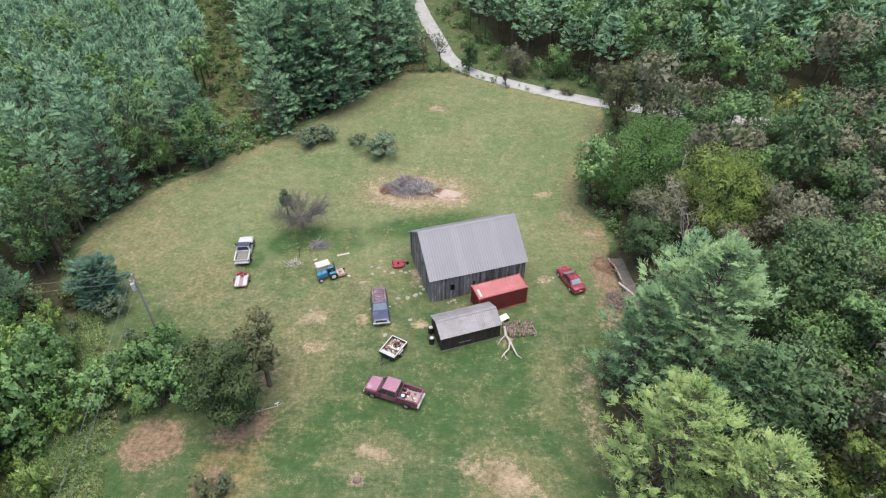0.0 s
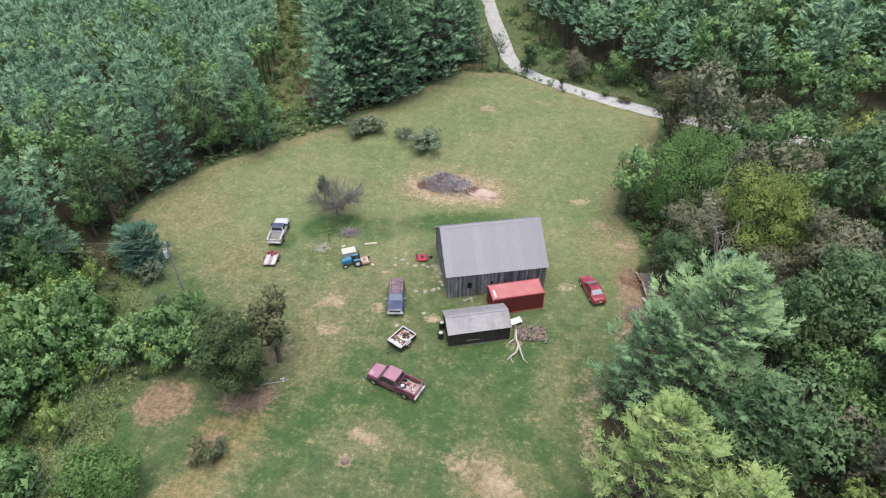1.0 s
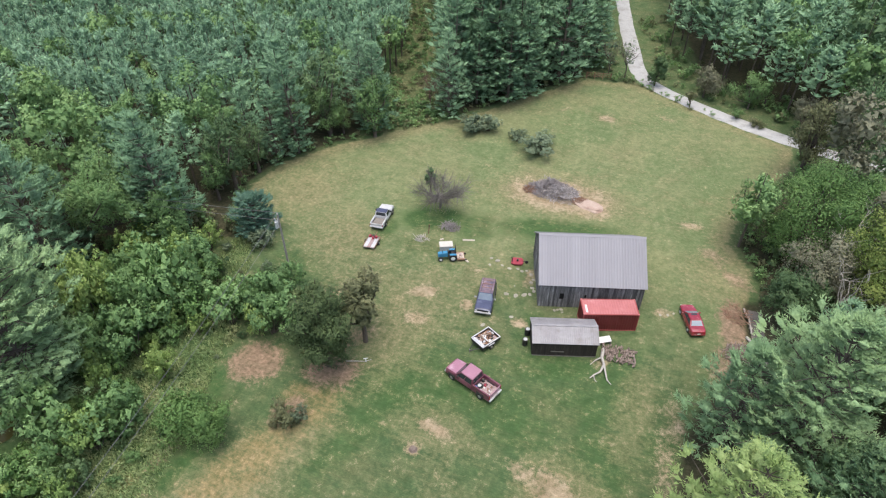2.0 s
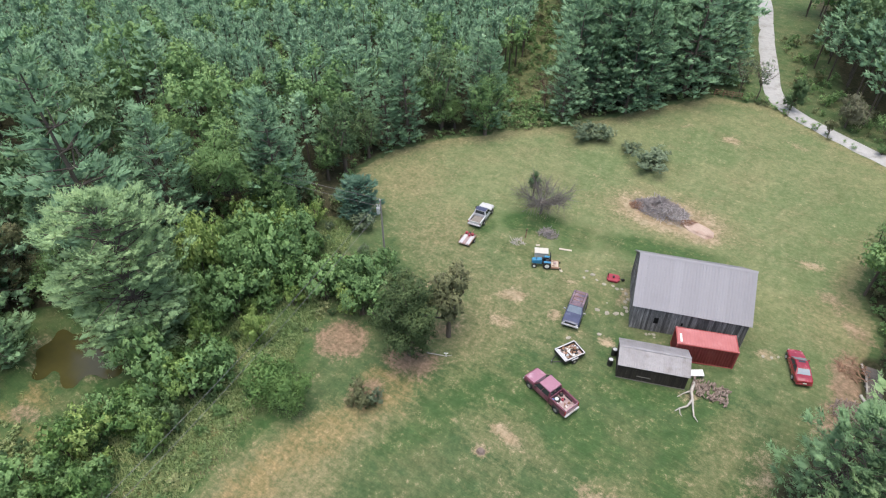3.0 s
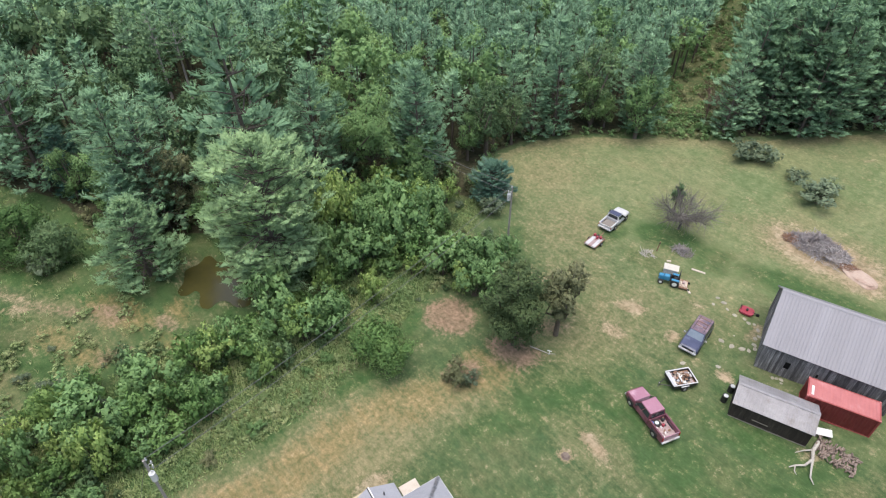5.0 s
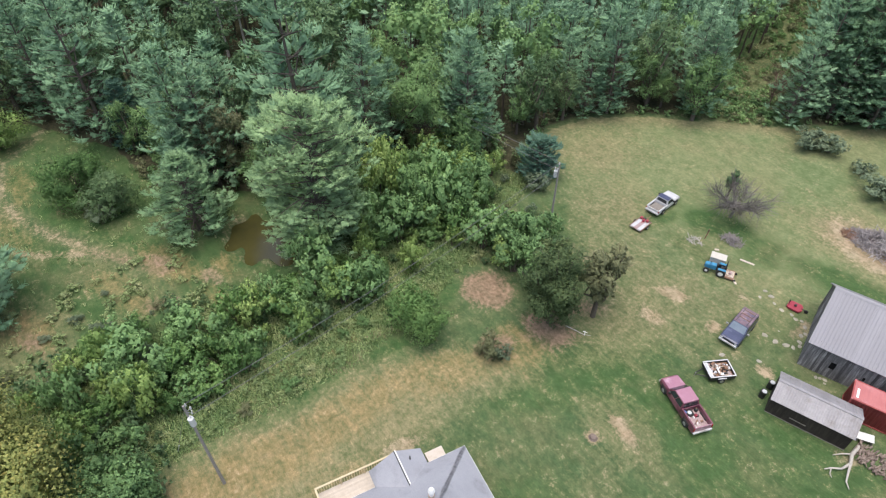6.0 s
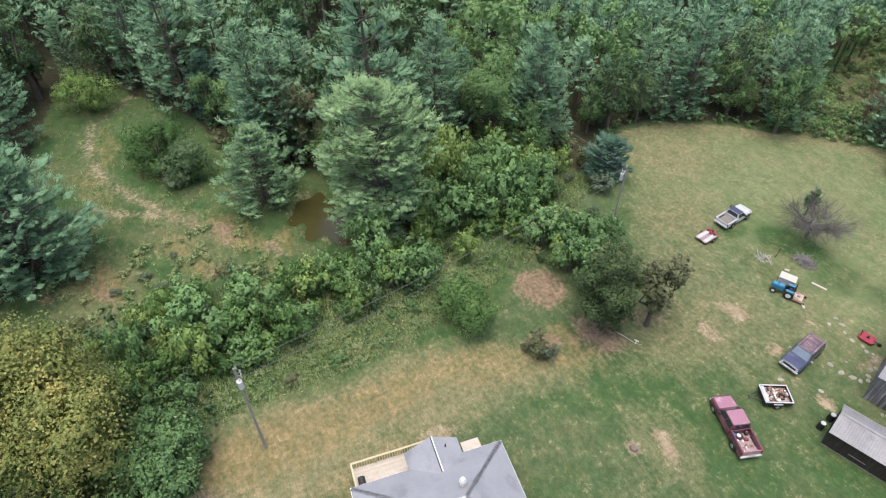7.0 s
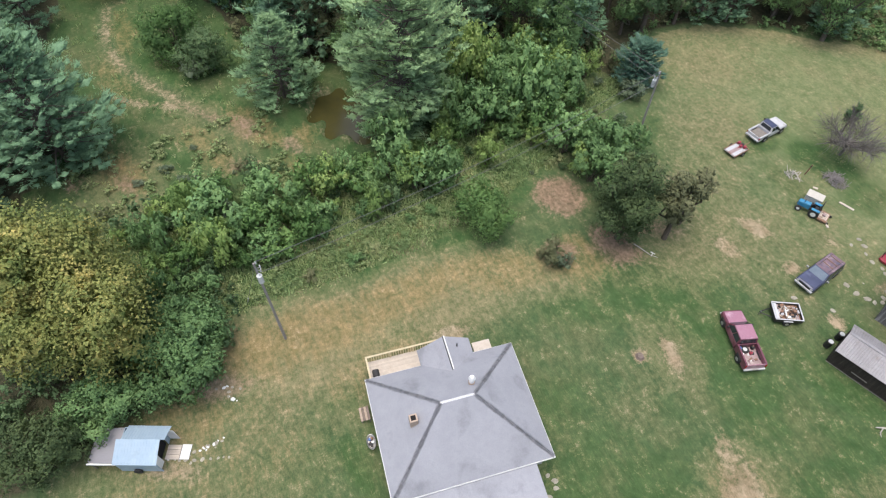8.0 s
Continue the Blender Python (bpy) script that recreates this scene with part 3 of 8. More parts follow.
WHEEL_LINES = [[(-5.4, 101), (-4.2, 92), (-2.1, 84), (-1.5, 78)], [(5.8, 92), (8.6, 82.7), (11.3, 72), (13, 62)],
               [(14.8, 90), (10.2, 79.4), (6.2, 71.3)], [(-6.8, 53.6), (-8.2, 60.4), (-6, 66)]]


def ground_material():
    m = bpy.data.materials.new("grass_and_soil")
    m.use_nodes = True
    nt = m.node_tree
    bsdf = nt.nodes["Principled BSDF"]
    bsdf.inputs["Roughness"].default_value = 0.95
    bsdf.inputs["Specular IOR Level"].default_value = 0.1
    co = nt.nodes.new("ShaderNodeTexCoord")

    def nz(scale, detail=5.0, rough=0.6, stretch=None):
        n = node(nt, "ShaderNodeTexNoise", Scale=scale, Detail=detail, Roughness=rough)
        if stretch:
            mp = nt.nodes.new("ShaderNodeMapping")
            mp.inputs["Scale"].default_value = stretch
            mp.inputs["Rotation"].default_value = (0, 0, 0.6)
            nt.links.new(co.outputs["Object"], mp.inputs[0])
            nt.links.new(mp.outputs[0], n.inputs["Vector"])
        else:
            nt.links.new(co.outputs["Object"], n.inputs["Vector"])
        return n.outputs["Fac"]

    def rng_map(v, lo, hi, a=0.0, b=1.0):
        n = node(nt, "ShaderNodeMapRange", From_Min=lo, From_Max=hi, To_Min=a, To_Max=b)
        nt.links.new(v, n.inputs[0])
        return n.outputs[0]

    def add(a, b, op="ADD"):
        n = nt.nodes.new("ShaderNodeMath")
        n.operation = op
        for i, v in enumerate((a, b)):
            if hasattr(v, "node"):
                nt.links.new(v, n.inputs[i])
            else:
                n.inputs[i].default_value = v
        return n.outputs[0]

    def att(name):
        n = nt.nodes.new("ShaderNodeAttribute")
        n.attribute_name = name
        return n.outputs["Fac"]

    def mix(a, b, fac, blend="MIX"):
        mx = nt.nodes.new("ShaderNodeMix")
        mx.data_type, mx.blend_type = "RGBA", blend
        for sock, val in ((mx.inputs[6], a), (mx.inputs[7], b), (mx.inputs[0], fac)):
            if hasattr(val, "node"):
                nt.links.new(val, sock)
            else:
                sock.default_value = (*val, 1) if isinstance(val, tuple) else val
        return mx.outputs[2]

    broad, medium, fine, tiny = nz(0.09), nz(0.55), nz(2.2, 6.0, 0.7), nz(9.0, 4.0, 0.7)
    streak = nz(0.35, 4.0, 0.6, (1, 5, 1))
    rough = add(add(medium, fine), add(tiny, 1.5, "SUBTRACT"))
    grass = mix((0.074, 0.122, 0.053), (0.122, 0.152, 0.072), rng_map(medium, 0.35, 0.68))
    grass = mix(grass, (0.074, 0.132, 0.048), rng_map(broad, 0.5, 0.68, 0, 0.7))
    grass = mix(grass, mix((0.172, 0.215, 0.102), (0.242, 0.252, 0.132), rng_map(broad, 0.4, 0.62)), rng_map(add(att("pale"), add(rough, 0.15, "MULTIPLY")), 0.0, 1.0, 0, 0.85))
    grass = mix(grass, (0.3, 0.29, 0.17), rng_map(att("pale"), 1.0, 2.0, 0, 0.75))
    lush = rng_map(add(att("lush"), add(rough, 0.7, "MULTIPLY")), 0.15, 0.75)
    grass = mix(grass, mix((0.054, 0.11, 0.038), (0.08, 0.132, 0.05), rng_map(medium, 0.4, 0.6)), lush)
    dryf = rng_map(add(att("dry"), add(add(rough, 0.6, "MULTIPLY"), add(add(streak, 0.5, "SUBTRACT"), 0.6, "MULTIPLY"))), 0.12, 0.95)
    drycol = mix((0.195, 0.195, 0.1), (0.275, 0.24, 0.138), rng_map(fine, 0.35, 0.65))
    col = mix(grass, drycol, dryf)
    col = mix(col, mix((0.17, 0.16, 0.083), (0.22, 0.2, 0.115), rng_map(fine, 0.4, 0.6)), rng_map(add(nz(0.16, 5.0, 0.65), add(add(streak, 0.5, "SUBTRACT"), 0.35, "MULTIPLY")), 0.48, 0.66, 0, 0.38))
    soilcol = mix((0.27, 0.205, 0.13), (0.40, 0.325, 0.225), rng_map(medium, 0.35, 0.65))
    soilcol = mix(soilcol, mix((0.2, 0.14, 0.095), (0.31, 0.225, 0.16), rng_map(fine, 0.35, 0.65)), rng_map(att("red"), 0.1, 0.8))
    soilf = rng_map(add(att("soil"), add(rough, 1.25, "MULTIPLY")), 0.22, 0.78)
    goldf = rng_map(add(att("gold"), add(add(rough, 0.9, "MULTIPLY"), add(add(streak, 0.5, "SUBTRACT"), 1.3, "MULTIPLY"))), 0.25, 1.05, 0, 0.75)
    col = mix(col, mix((0.2, 0.168, 0.078), (0.315, 0.23, 0.112), rng_map(add(fine, medium), 0.8, 1.2)), goldf)
    fleck = rng_map(nz(0.6, 5.0, 0.72), 0.54, 0.68)
    patch = rng_map(nz(0.22, 3.0, 0.6), 0.42, 0.62)
    worn = add(add(fleck, patch, "MULTIPLY"), add(att("dry"), 0.95, "MULTIPLY"), "MULTIPLY")
    col = mix(col, soilcol, add(worn, 0.3, "MULTIPLY"))
    col = mix(col, soilcol, soilf)
    litcol = mix((0.05, 0.055, 0.032), (0.085, 0.078, 0.048), rng_map(fine, 0.35, 0.65))
    col = mix(col, litcol, rng_map(add(att("litter"), add(rough, 0.5, "MULTIPLY")), 0.3, 0.7))
    col = mix(col, mix((0.8, 0.82, 0.79), (1.06, 1.05, 1.02), rng_map(tiny, 0.3, 0.7)), 1.0, "MULTIPLY")
    mottle = nz(0.7, 6.0, 0.72)
    col = mix(col, mix((0.78, 0.84, 0.8), (1.22, 1.16, 1.2), rng_map(mottle, 0.34, 0.66)), 1.0, "MULTIPLY")
    col = mix(col, mix((0.85, 0.88, 0.85), (1.15, 1.12, 1.13), rng_map(fine, 0.3, 0.7)), 1.0, "MULTIPLY")
    swipe = nz(1.4, 5.0, 0.65, (1, 7, 1))
    col = mix(col, mix((0.84, 0.86, 0.84), (1.16, 1.14, 1.14), rng_map(swipe, 0.32, 0.68)), 1.0, "MULTIPLY")
    nt.links.new(col, bsdf.inputs["Base Color"])
    bp = node(nt, "ShaderNodeBump", Strength=0.7, Distance=0.12)
    nt.links.new(add(fine, tiny), bp.inputs["Height"])
    nt.links.new(bp.outputs[0], bsdf.inputs["Normal"])
    return m


GROUND = ground_material()
build_ground()


def strip(name, line, width, mat, lift, label, category):
    """A band that follows a smoothed line on the ground."""
    pts = [Vector((x, y, 0)) for x, y in line]
    for _ in range(2):
        cut = [pts[0]]
        for a, b in zip(pts, pts[1:]):
            cut += [a.lerp(b, 0.25), a.lerp(b, 0.75)]
        pts = cut + [pts[-1]]
    path = np.array([(p.x, p.y) for p in pts])
    way = unit(np.gradient(path, axis=0))
    nrm = np.stack([-way[:, 1], way[:, 0]], 1)
    offs = np.array([-0.5, -0.44, -0.2, 0, 0.2, 0.44, 0.5])
    v = path[:, None] + nrm[:, None] * (offs * width)[None, :, None]
    lifts = lift * np.array([-1.0, 1, 1.2, 0.9, 1.2, 1, -1.0])
    z = height(v[..., 0], v[..., 1]) + lifts
    v = np.concatenate([v, z[..., None]], 2)
    n, k = len(path), len(offs)
    i = (np.arange(n - 1)[:, None] * k + np.arange(k - 1)[None]).ravel()
    me = mesh_from_arrays(name, v.reshape(-1, 3), np.stack([i, i + k, i + k + 1, i + 1], 1)[:, ::-1], mat, smooth=True)
    return tagged(new(name, me), label, category, kind="structure")


GRAVEL = material("pale_gravel", (0.36, 0.36, 0.355), 0.9, second=(0.44, 0.435, 0.42), scale=1.2, third=(0.27, 0.265, 0.24), third_scale=0.35, grain=0.15, grain_scale=14, bump=0.02)
strip("road", ROAD, 3.5, GRAVEL, 0.05, "pale grey gravel lane curving past the field", "road")
WATER = material("murky_pond_water", (0.075, 0.066, 0.02), 0.1, second=(0.055, 0.052, 0.018), scale=0.4, spec=0.6)
bm = bmesh.new()
ring = [bm.verts.new((POND[0] + math.cos(a) * 6.4, POND[1] + math.sin(a) * 5.0, -0.46)) for a in np.linspace(0, 6.283, 40, endpoint=False)]
bm.faces.new(ring)
tagged(part("water", bm, WATER, None), "murky olive-brown pond water between the pines", "pond", kind="structure")
DITCH_BED = material("dark_wet_ditch_bed", (0.1, 0.09, 0.082), 0.8, second=(0.17, 0.145, 0.13), scale=1.6, third=(0.12, 0.115, 0.11), grain=0.3, grain_scale=12)
strip("ditch_bed", DITCH, 1.7, DITCH_BED, 0.04, "dark grey bed of the ditch beside the field", "ditch")


# ---------------------------------------------------------------- plants: placing
def plant(name, x, y, shape, bark, leaf, label, category="tree", group="", turn=0.0, size=1.0, crown="crown", kind=""):
    """A tree or bush with its trunk and crown."""
    (wv, wf), (lv, lf) = shape
    ob = thing(name, Matrix.LocRotScale((x, y, gz(x, y)), Euler((0, 0, turn)), Vector((size,) * 3)), label, category, group, kind)
    part_mesh("trunk" if category == "tree" else "stem", mesh_from_arrays("trunk", wv, wf, bark, smooth=True), ob)
    part_mesh(crown, mesh_from_arrays(crown, lv, lf, leaf), ob)
    return ob


def again(ob, x, y, turn, size, high=1.0):
    return copy_thing(ob, Matrix.LocRotScale((x, y, gz(x, y)), Euler((0, 0, turn)), Vector((size, size, size * high))))


def joined_plants(name, spots, shapes, mats, label, category):
    """Many plants in one mesh: spots of x, y, size, height factor, shape number."""
    rng = np.random.default_rng(11)
    pieces, tints, at = [], [], 0
    for x, y, s, hi, k in spots:
        v, f = shapes[k]
        a = rng.uniform(0, 6.283)
        c, sn = math.cos(a), math.sin(a)
        w = np.stack([(v[:, 0] * c - v[:, 1] * sn) * s + x, (v[:, 0] * sn + v[:, 1] * c) * s + y, v[:, 2] * s * hi + gz(x, y),
                      v[:, 3] * c - v[:, 4] * sn, v[:, 3] * sn + v[:, 4] * c, v[:, 5]], 1)
        pieces.append((w, f))
        tints.append(np.full(len(w), rng.uniform(0, 1)))
    v, f = merge(pieces)
    return tagged(new(name, mesh_from_arrays(name, v, f, mats, np.concatenate(tints))), label, category, kind="stuff")

# ---------------------------------------------------------------- woods round the field
R = np.random.default_rng(5)
PINE_NEAR = [pine_shape(np.random.default_rng(s), 16, 4.4, 13, 6, 5, 14, 0.66, low=0.06, round_=1.7, blade=0.4) for s in (1, 2, 3)]
PINE_FINE = [pine_shape(np.random.default_rng(s), 12, 3.3, 9, 6, 3, 9, 0.55, low=0.3, limbs=False, round_=1.5, blade=0.4)[1] for s in (4, 5, 6, 7)]
PINE_MID = [pine_shape(np.random.default_rng(s), 12, 3.1, 8, 5, 2, 6, 0.68, low=0.4, limbs=False, round_=1.35, blade=0.5)[1] for s in (4, 5, 6, 7)]
PINE_FAR = [pine_shape(np.random.default_rng(s), 12, 3.1, 7, 5, 2, 4, 0.8, low=0.48, limbs=False, round_=1.3, blade=0.75)[1] for s in (4, 5, 6, 7)]
YOUNG_MID = [pine_shape(np.random.default_rng(s), 11.5, 2.1, 8, 5, 2, 5, 0.55, low=0.42, limbs=False, round_=1.15, blade=0.45, sweep=0.45)[1] for s in (16, 17, 18, 19)]
YOUNG_FAR = [pine_shape(np.random.default_rng(s), 11.5, 2.1, 6, 5, 2, 4, 0.6, low=0.5, limbs=False, round_=1.15, blade=0.65, sweep=0.45)[1] for s in (16, 17, 18, 19)]
BROAD_NEAR = [broad_shape(np.random.default_rng(s), 14, 4.4, 1.6, 22, 380, 20, 0.17) for s in (8, 9, 10)]
BROAD_FINE = [broad_shape(np.random.default_rng(s), 12, 3.8, 2.0, 18, 280, 16, 0.19)[1] for s in (12, 13, 14, 15)]
BROAD_MID = [broad_shape(np.random.default_rng(s), 12, 3.8, 3.0, 16, 160, 11, 0.26)[1] for s in (12, 13, 14, 15)]
BROAD_FAR = [broad_shape(np.random.default_rng(s), 12, 3.8, 3.5, 14, 90, 7, 0.38)[1] for s in (12, 13, 14, 15)]

EYE_X, EYE_Y = 8.0, -1.0


def scatter(spacing, x0, x1, y0, y1, seed):
    rng = np.random.default_rng(seed)
    gx, gy = np.meshgrid(np.arange(x0, x1, spacing), np.arange(y0, y1, spacing))
    gx = gx + (np.arange(gx.shape[0]) % 2)[:, None] * spacing * 0.5
    p = np.stack([gx.ravel(), gy.ravel()], 1) + rng.uniform(-0.33, 0.33, (gx.size, 2)) * spacing
    x, y = p[:, 0], p[:, 1]
    open_land = inside(x, y, FIELD) | inside(x, y, MEADOW)
    ok = ~open_land & (along(x, y, SWATH) > np.interp(y, [78, 95, 120], [5.4, 4.9, 4.2])) & (along(x, y, ROAD) > np.where(y > 111, 7.5, 4.5)) & (along(x, y, DITCH) > 2.5)
    # no woods south of the yard
    bearing = np.degrees(np.arctan2(-(x - EYE_X), y - EYE_Y))
    dist = np.hypot(x - EYE_X, y - EYE_Y)
    ok &= (bearing > np.where(dist > 75, -42, -56)) & (bearing < np.where(dist > 75, 107, 118)) & (dist < 174)
    p = p[ok]
    return p, np.minimum(along(p[:, 0], p[:, 1], FIELD + FIELD[:1]), along(p[:, 0], p[:, 1], MEADOW + MEADOW[:1]))


HERO_GAPS = [(29, 70, 8.5), (26.5, 78, 6), (26, 85, 6.5), (25, 63, 4), (35.5, 60.5, 5.5), (29, 60.5, 4.5), (24, 37.5, 10), (20, 27, 9), (24, 20, 9), (17, 14, 8), (24, 44, 4), (-27.5, -17.5, 8), (-23, -10.5, 5),
             (-16, -25, 5), (-52, -18.5, 7), (-20, -22, 6), (27.5, 47, 4), (-24, -10, 13), (-40, 51.5, 5.5), (-44, 50, 3.5), (-86, 24, 7), (-80, 27, 5), (-93, 21, 5)]


def clear_of_heroes(x, y):
    return all(math.hypot(x - a, y - b) > r * 0.85 for a, b, r in HERO_GAPS)


def zone(x, y):
    """Which wood a place belongs to."""
    swath_side = np.interp(y, [p[1] for p in SWATH], [p[0] for p in SWATH])
    if x > 14 or (y > 112 and x > np.interp(y, [112, 130, 144, 167, 185], [2, -1, -4.4, -9, -13])):
        return "east" if y < 105 else "north"
    if y > 78 and x > swath_side:
        return "tall"
    if x < -30 and y > np.interp(x, [-125, -114, -95, -82, -62, -50, -36], [16, 24, 36, 50, 64, 76, 79]):
        return "plantation"
    if y > 40 and x < -30:
        return "belt"
    return "west"


far_pines, far_pale, far_broad, far_olive, far_dark, far_gold = [], [], [], [], [], []
near = []
for spacing, box, seed in ((4.1, (-175, 8, 36, 215), 21), (3.3, (-175, -20, 14, 215), 23), (4.9, (-175, 165, -60, 215), 22)):
    pts, rim = scatter(spacing, *box, seed)
    for (x, y), d in zip(pts, rim):
        zn = zone(x, y)
        if seed != {"plantation": 23, "tall": 21, "belt": 21}.get(zn, 22) or not clear_of_heroes(x, y):
            continue
        u = R.uniform()
        if zn == "plantation" and d < 6.0 and u < 0.4:
            continue
        edge = d < (6.0 if zn in ("plantation", "belt") else 7.0 if zn == "tall" else 6.5)
        if zn == "plantation":
            s = R.uniform(0.78, 1.05)
            (near if edge else far_pale if u < 0.9 else far_broad).append((x, y, s, R.uniform(0.95, 1.1), zn))
        elif zn == "tall":
            s = R.uniform(1.1, 1.3)
            (near if edge else far_pines).append((x, y, s * (1 if edge else 1.25), R.uniform(0.95, 1.1), zn))
        elif zn == "belt":
            s = R.choice([R.uniform(0.7, 0.95), R.uniform(1.0, 1.45)])
            if R.uniform() < 0.2 and not edge:
                continue
            (near if edge else far_pines if u < 0.5 else far_broad).append((x, y, s, R.uniform(0.9, 1.15), zn))
        elif zn == "north":
            s = R.uniform(0.9, 1.45)
            (far_pines if u < 0.6 else far_dark if u < 0.85 else far_broad).append((x, y, s, R.uniform(0.9, 1.1), zn))
        elif zn == "east":
            s = R.choice([R.uniform(0.75, 1.0), R.uniform(1.0, 1.5)])
            if R.uniform() < 0.08:
                continue
            (near if edge and u < 0.7 else far_olive if u < 0.32 else far_dark if u < 0.76 else far_gold if u < 0.78 and d > 14 else far_broad if u < 0.93 else far_pines).append((x, y, s, R.uniform(0.85, 1.1), zn))
        else:
            s = R.choice([R.uniform(0.8, 1.05), R.uniform(1.1, 1.55)])
            if R.uniform() < 0.2 and not edge:
                continue
            (near if edge else far_pines if u < 0.6 else far_dark if u < (1.0 if x < -64 else 0.75) else far_broad).append((x, y, s, R.uniform(0.95, 1.15), zn))

masters = {}


def wood_tree(x, y, s, hi, zn, u):
    k = int(R.integers(0, 3))
    turn = R.uniform(0, 6.283)
    if zn in ("plantation", "tall") or (zn == "belt" and u < 0.6) or (zn == "west" and u < 0.6):
        key, shape, bark, leaf = ("pine", k), PINE_NEAR[k], BARK, NEEDLE
        label, name, s = "tall white pine with blue-green needles at the field edge", "pine_tree", s * 0.95
    elif zn == "east" and u < 0.35:
        key, shape, bark, leaf = ("olive", k), BROAD_NEAR[k], BARK, LEAF_OLIVE
        label, name, s = "brownish olive tree in the wood beside the yard", "olive_tree", s * 0.8
    elif u > 0.85:
        key, shape, bark, leaf = ("dark", k), BROAD_NEAR[k], BARK, LEAF_DARK
        label, name, s = "dark green broad-leaved tree at the edge of the wood", "broadleaf_tree", s * 0.85
    else:
        key, shape, bark, leaf = ("green", k), BROAD_NEAR[k], BARK, LEAF_GREEN
        label, name, s = "green broad-leaved tree at the edge of the wood", "broadleaf_tree", s * 0.9
    if key in masters:
        return again(masters[key], x, y, turn, s, hi)
    masters[key] = plant(name, x, y, shape, bark, leaf, label, "tree", "trees round the field", turn, s)
    return masters[key]


for x, y, s, hi, zn in near:
    wood_tree(x, y, s, hi, zn, R.uniform())


def far(name, spots, shapes, mat, label):
    fine, mid, coarse = shapes
    kinds = []
    for i, (x, y, s, hi, zn) in enumerate(spots):
        d = math.hypot(x - EYE_X, y - EYE_Y)
        kinds.append((x, y, s, hi, i % 4 + (0 if d < 68 else 4 if d < 108 else 8)))
    joined_plants(name, kinds, fine + mid + coarse, mat, label, "woods")


far("pine_plantation", far_pale, (YOUNG_MID, YOUNG_MID, YOUNG_FAR), NEEDLE_PALE, "dense plantation of pale blue-green young pines")
far("pine_wood", far_pines, (PINE_FINE, PINE_MID, PINE_FAR), NEEDLE, "dark green pine wood closing the valley")
far("broadleaf_wood", far_broad, (BROAD_FINE, BROAD_MID, BROAD_FAR), LEAF_GREEN, "green broad-leaved wood among the pines")
far("olive_wood", far_olive, (BROAD_FINE, BROAD_MID, BROAD_FAR), LEAF_BROWN, "brownish olive wood east of the yard")
far("dark_wood", far_dark, (BROAD_FINE, BROAD_MID, BROAD_FAR), LEAF_DARK, "dark green broad-leaved wood")
far("yellow_green_wood", far_gold, (BROAD_FINE, BROAD_MID, BROAD_FAR), LEAF_YELLOW, "yellow-green trees standing out of the wood")
trunks = [tube([(x, y, gz(x, y) - 0.1), (x, y, 6 * s), (x, y, 10.5 * s)], [0.17, 0.13, 0.04], 5)
          for x, y, s, hi, zn in far_pines + far_pale + far_broad + far_dark + far_olive + far_gold]
tagged(new("wood_trunks", mesh_from_arrays("wood_trunks", *merge(trunks), BARK)), "slim dark trunks standing in the woods", "woods", kind="stuff")

# ---------------------------------------------------------------- single trees
def pine(x, y, h, r, seed, leaf, label, whorls=13, per=7, plumes=6, k=26, low=0.05, name="pine_tree", size=0.6, blade=0.34, round_=1.9, bark=None):
    return plant(name, x, y, pine_shape(np.random.default_rng(seed), h, r, whorls, per, plumes, k, size, low, round_=round_, blade=blade), bark or BARK, leaf, label)


def broad(x, y, h, r, seed, leaf, label, base=1.5, lobes=22, clumps=870, per=22, size=0.15, name="broadleaf_tree", bark=None, dense=True):
    return plant(name, x, y, broad_shape(np.random.default_rng(seed), h, r, base, lobes, clumps, per, size, dense=dense), bark or BARK, leaf, label)


pine(-43.0, 18.6, 18.6, 6.9, 31, NEEDLE_SUNNY, "large pale green white pine beside the pond", whorls=16, per=9, plumes=10, size=0.72, round_=5.5)
pine(-53.6, 7.0, 11.0, 5.6, 32, NEEDLE_GREEN, "broad dull green pine on the meadow by the pond")
pine(-53, -18.5, 16.5, 7.8, 33, NEEDLE, "large dark blue-green pine at the edge of the meadow", whorls=16, per=9, plumes=8, size=0.85, round_=2.4)
pine(25.5, 37.5, 18.5, 7.4, 34, NEEDLE_SUNNY, "large blue-green pine beside the mown yard", whorls=15, per=9, plumes=9, size=0.68, round_=2.6)
pine(20.6, 37.5, 13, 4.8, 35, NEEDLE_GREEN, "pine with yellowing needles beside the yard", plumes=4)
pine(20.2, 25.5, 15.5, 6.3, 36, NEEDLE_YELLOW, "yellow-green pine at the corner of the yard", whorls=14, plumes=6)
pine(24.8, 21.0, 14.5, 6.0, 37, NEEDLE_YELLOW, "yellow-green pine at the corner of the yard", whorls=13, plumes=5)
pine(27.6, 29.5, 14.0, 4.8, 38, NEEDLE_GREEN, "blue-green pine behind the yellowing pines", plumes=4)
pine(-38.2, 48.4, 5.8, 2.9, 39, NEEDLE_BLUE, "dense round blue spruce at the field corner", whorls=13, per=11, plumes=6, low=0.02, name="blue_spruce", size=0.42, blade=0.2, round_=5.0)
broad(28.5, 70, 13, 7.6, 41, LEAF_FRESH, "large dark green broad-leaved tree at the field edge", base=0.1, clumps=1566, lobes=28)
broad(35.5, 60, 14, 6.4, 42, LEAF_YELLOW, "tall tree with bright yellow-green leaves", clumps=1174)
broad(29, 60, 11, 4.6, 43, LEAF_BROWN, "half-dead brownish tree hung with vines", clumps=423, lobes=16, base=1.0)
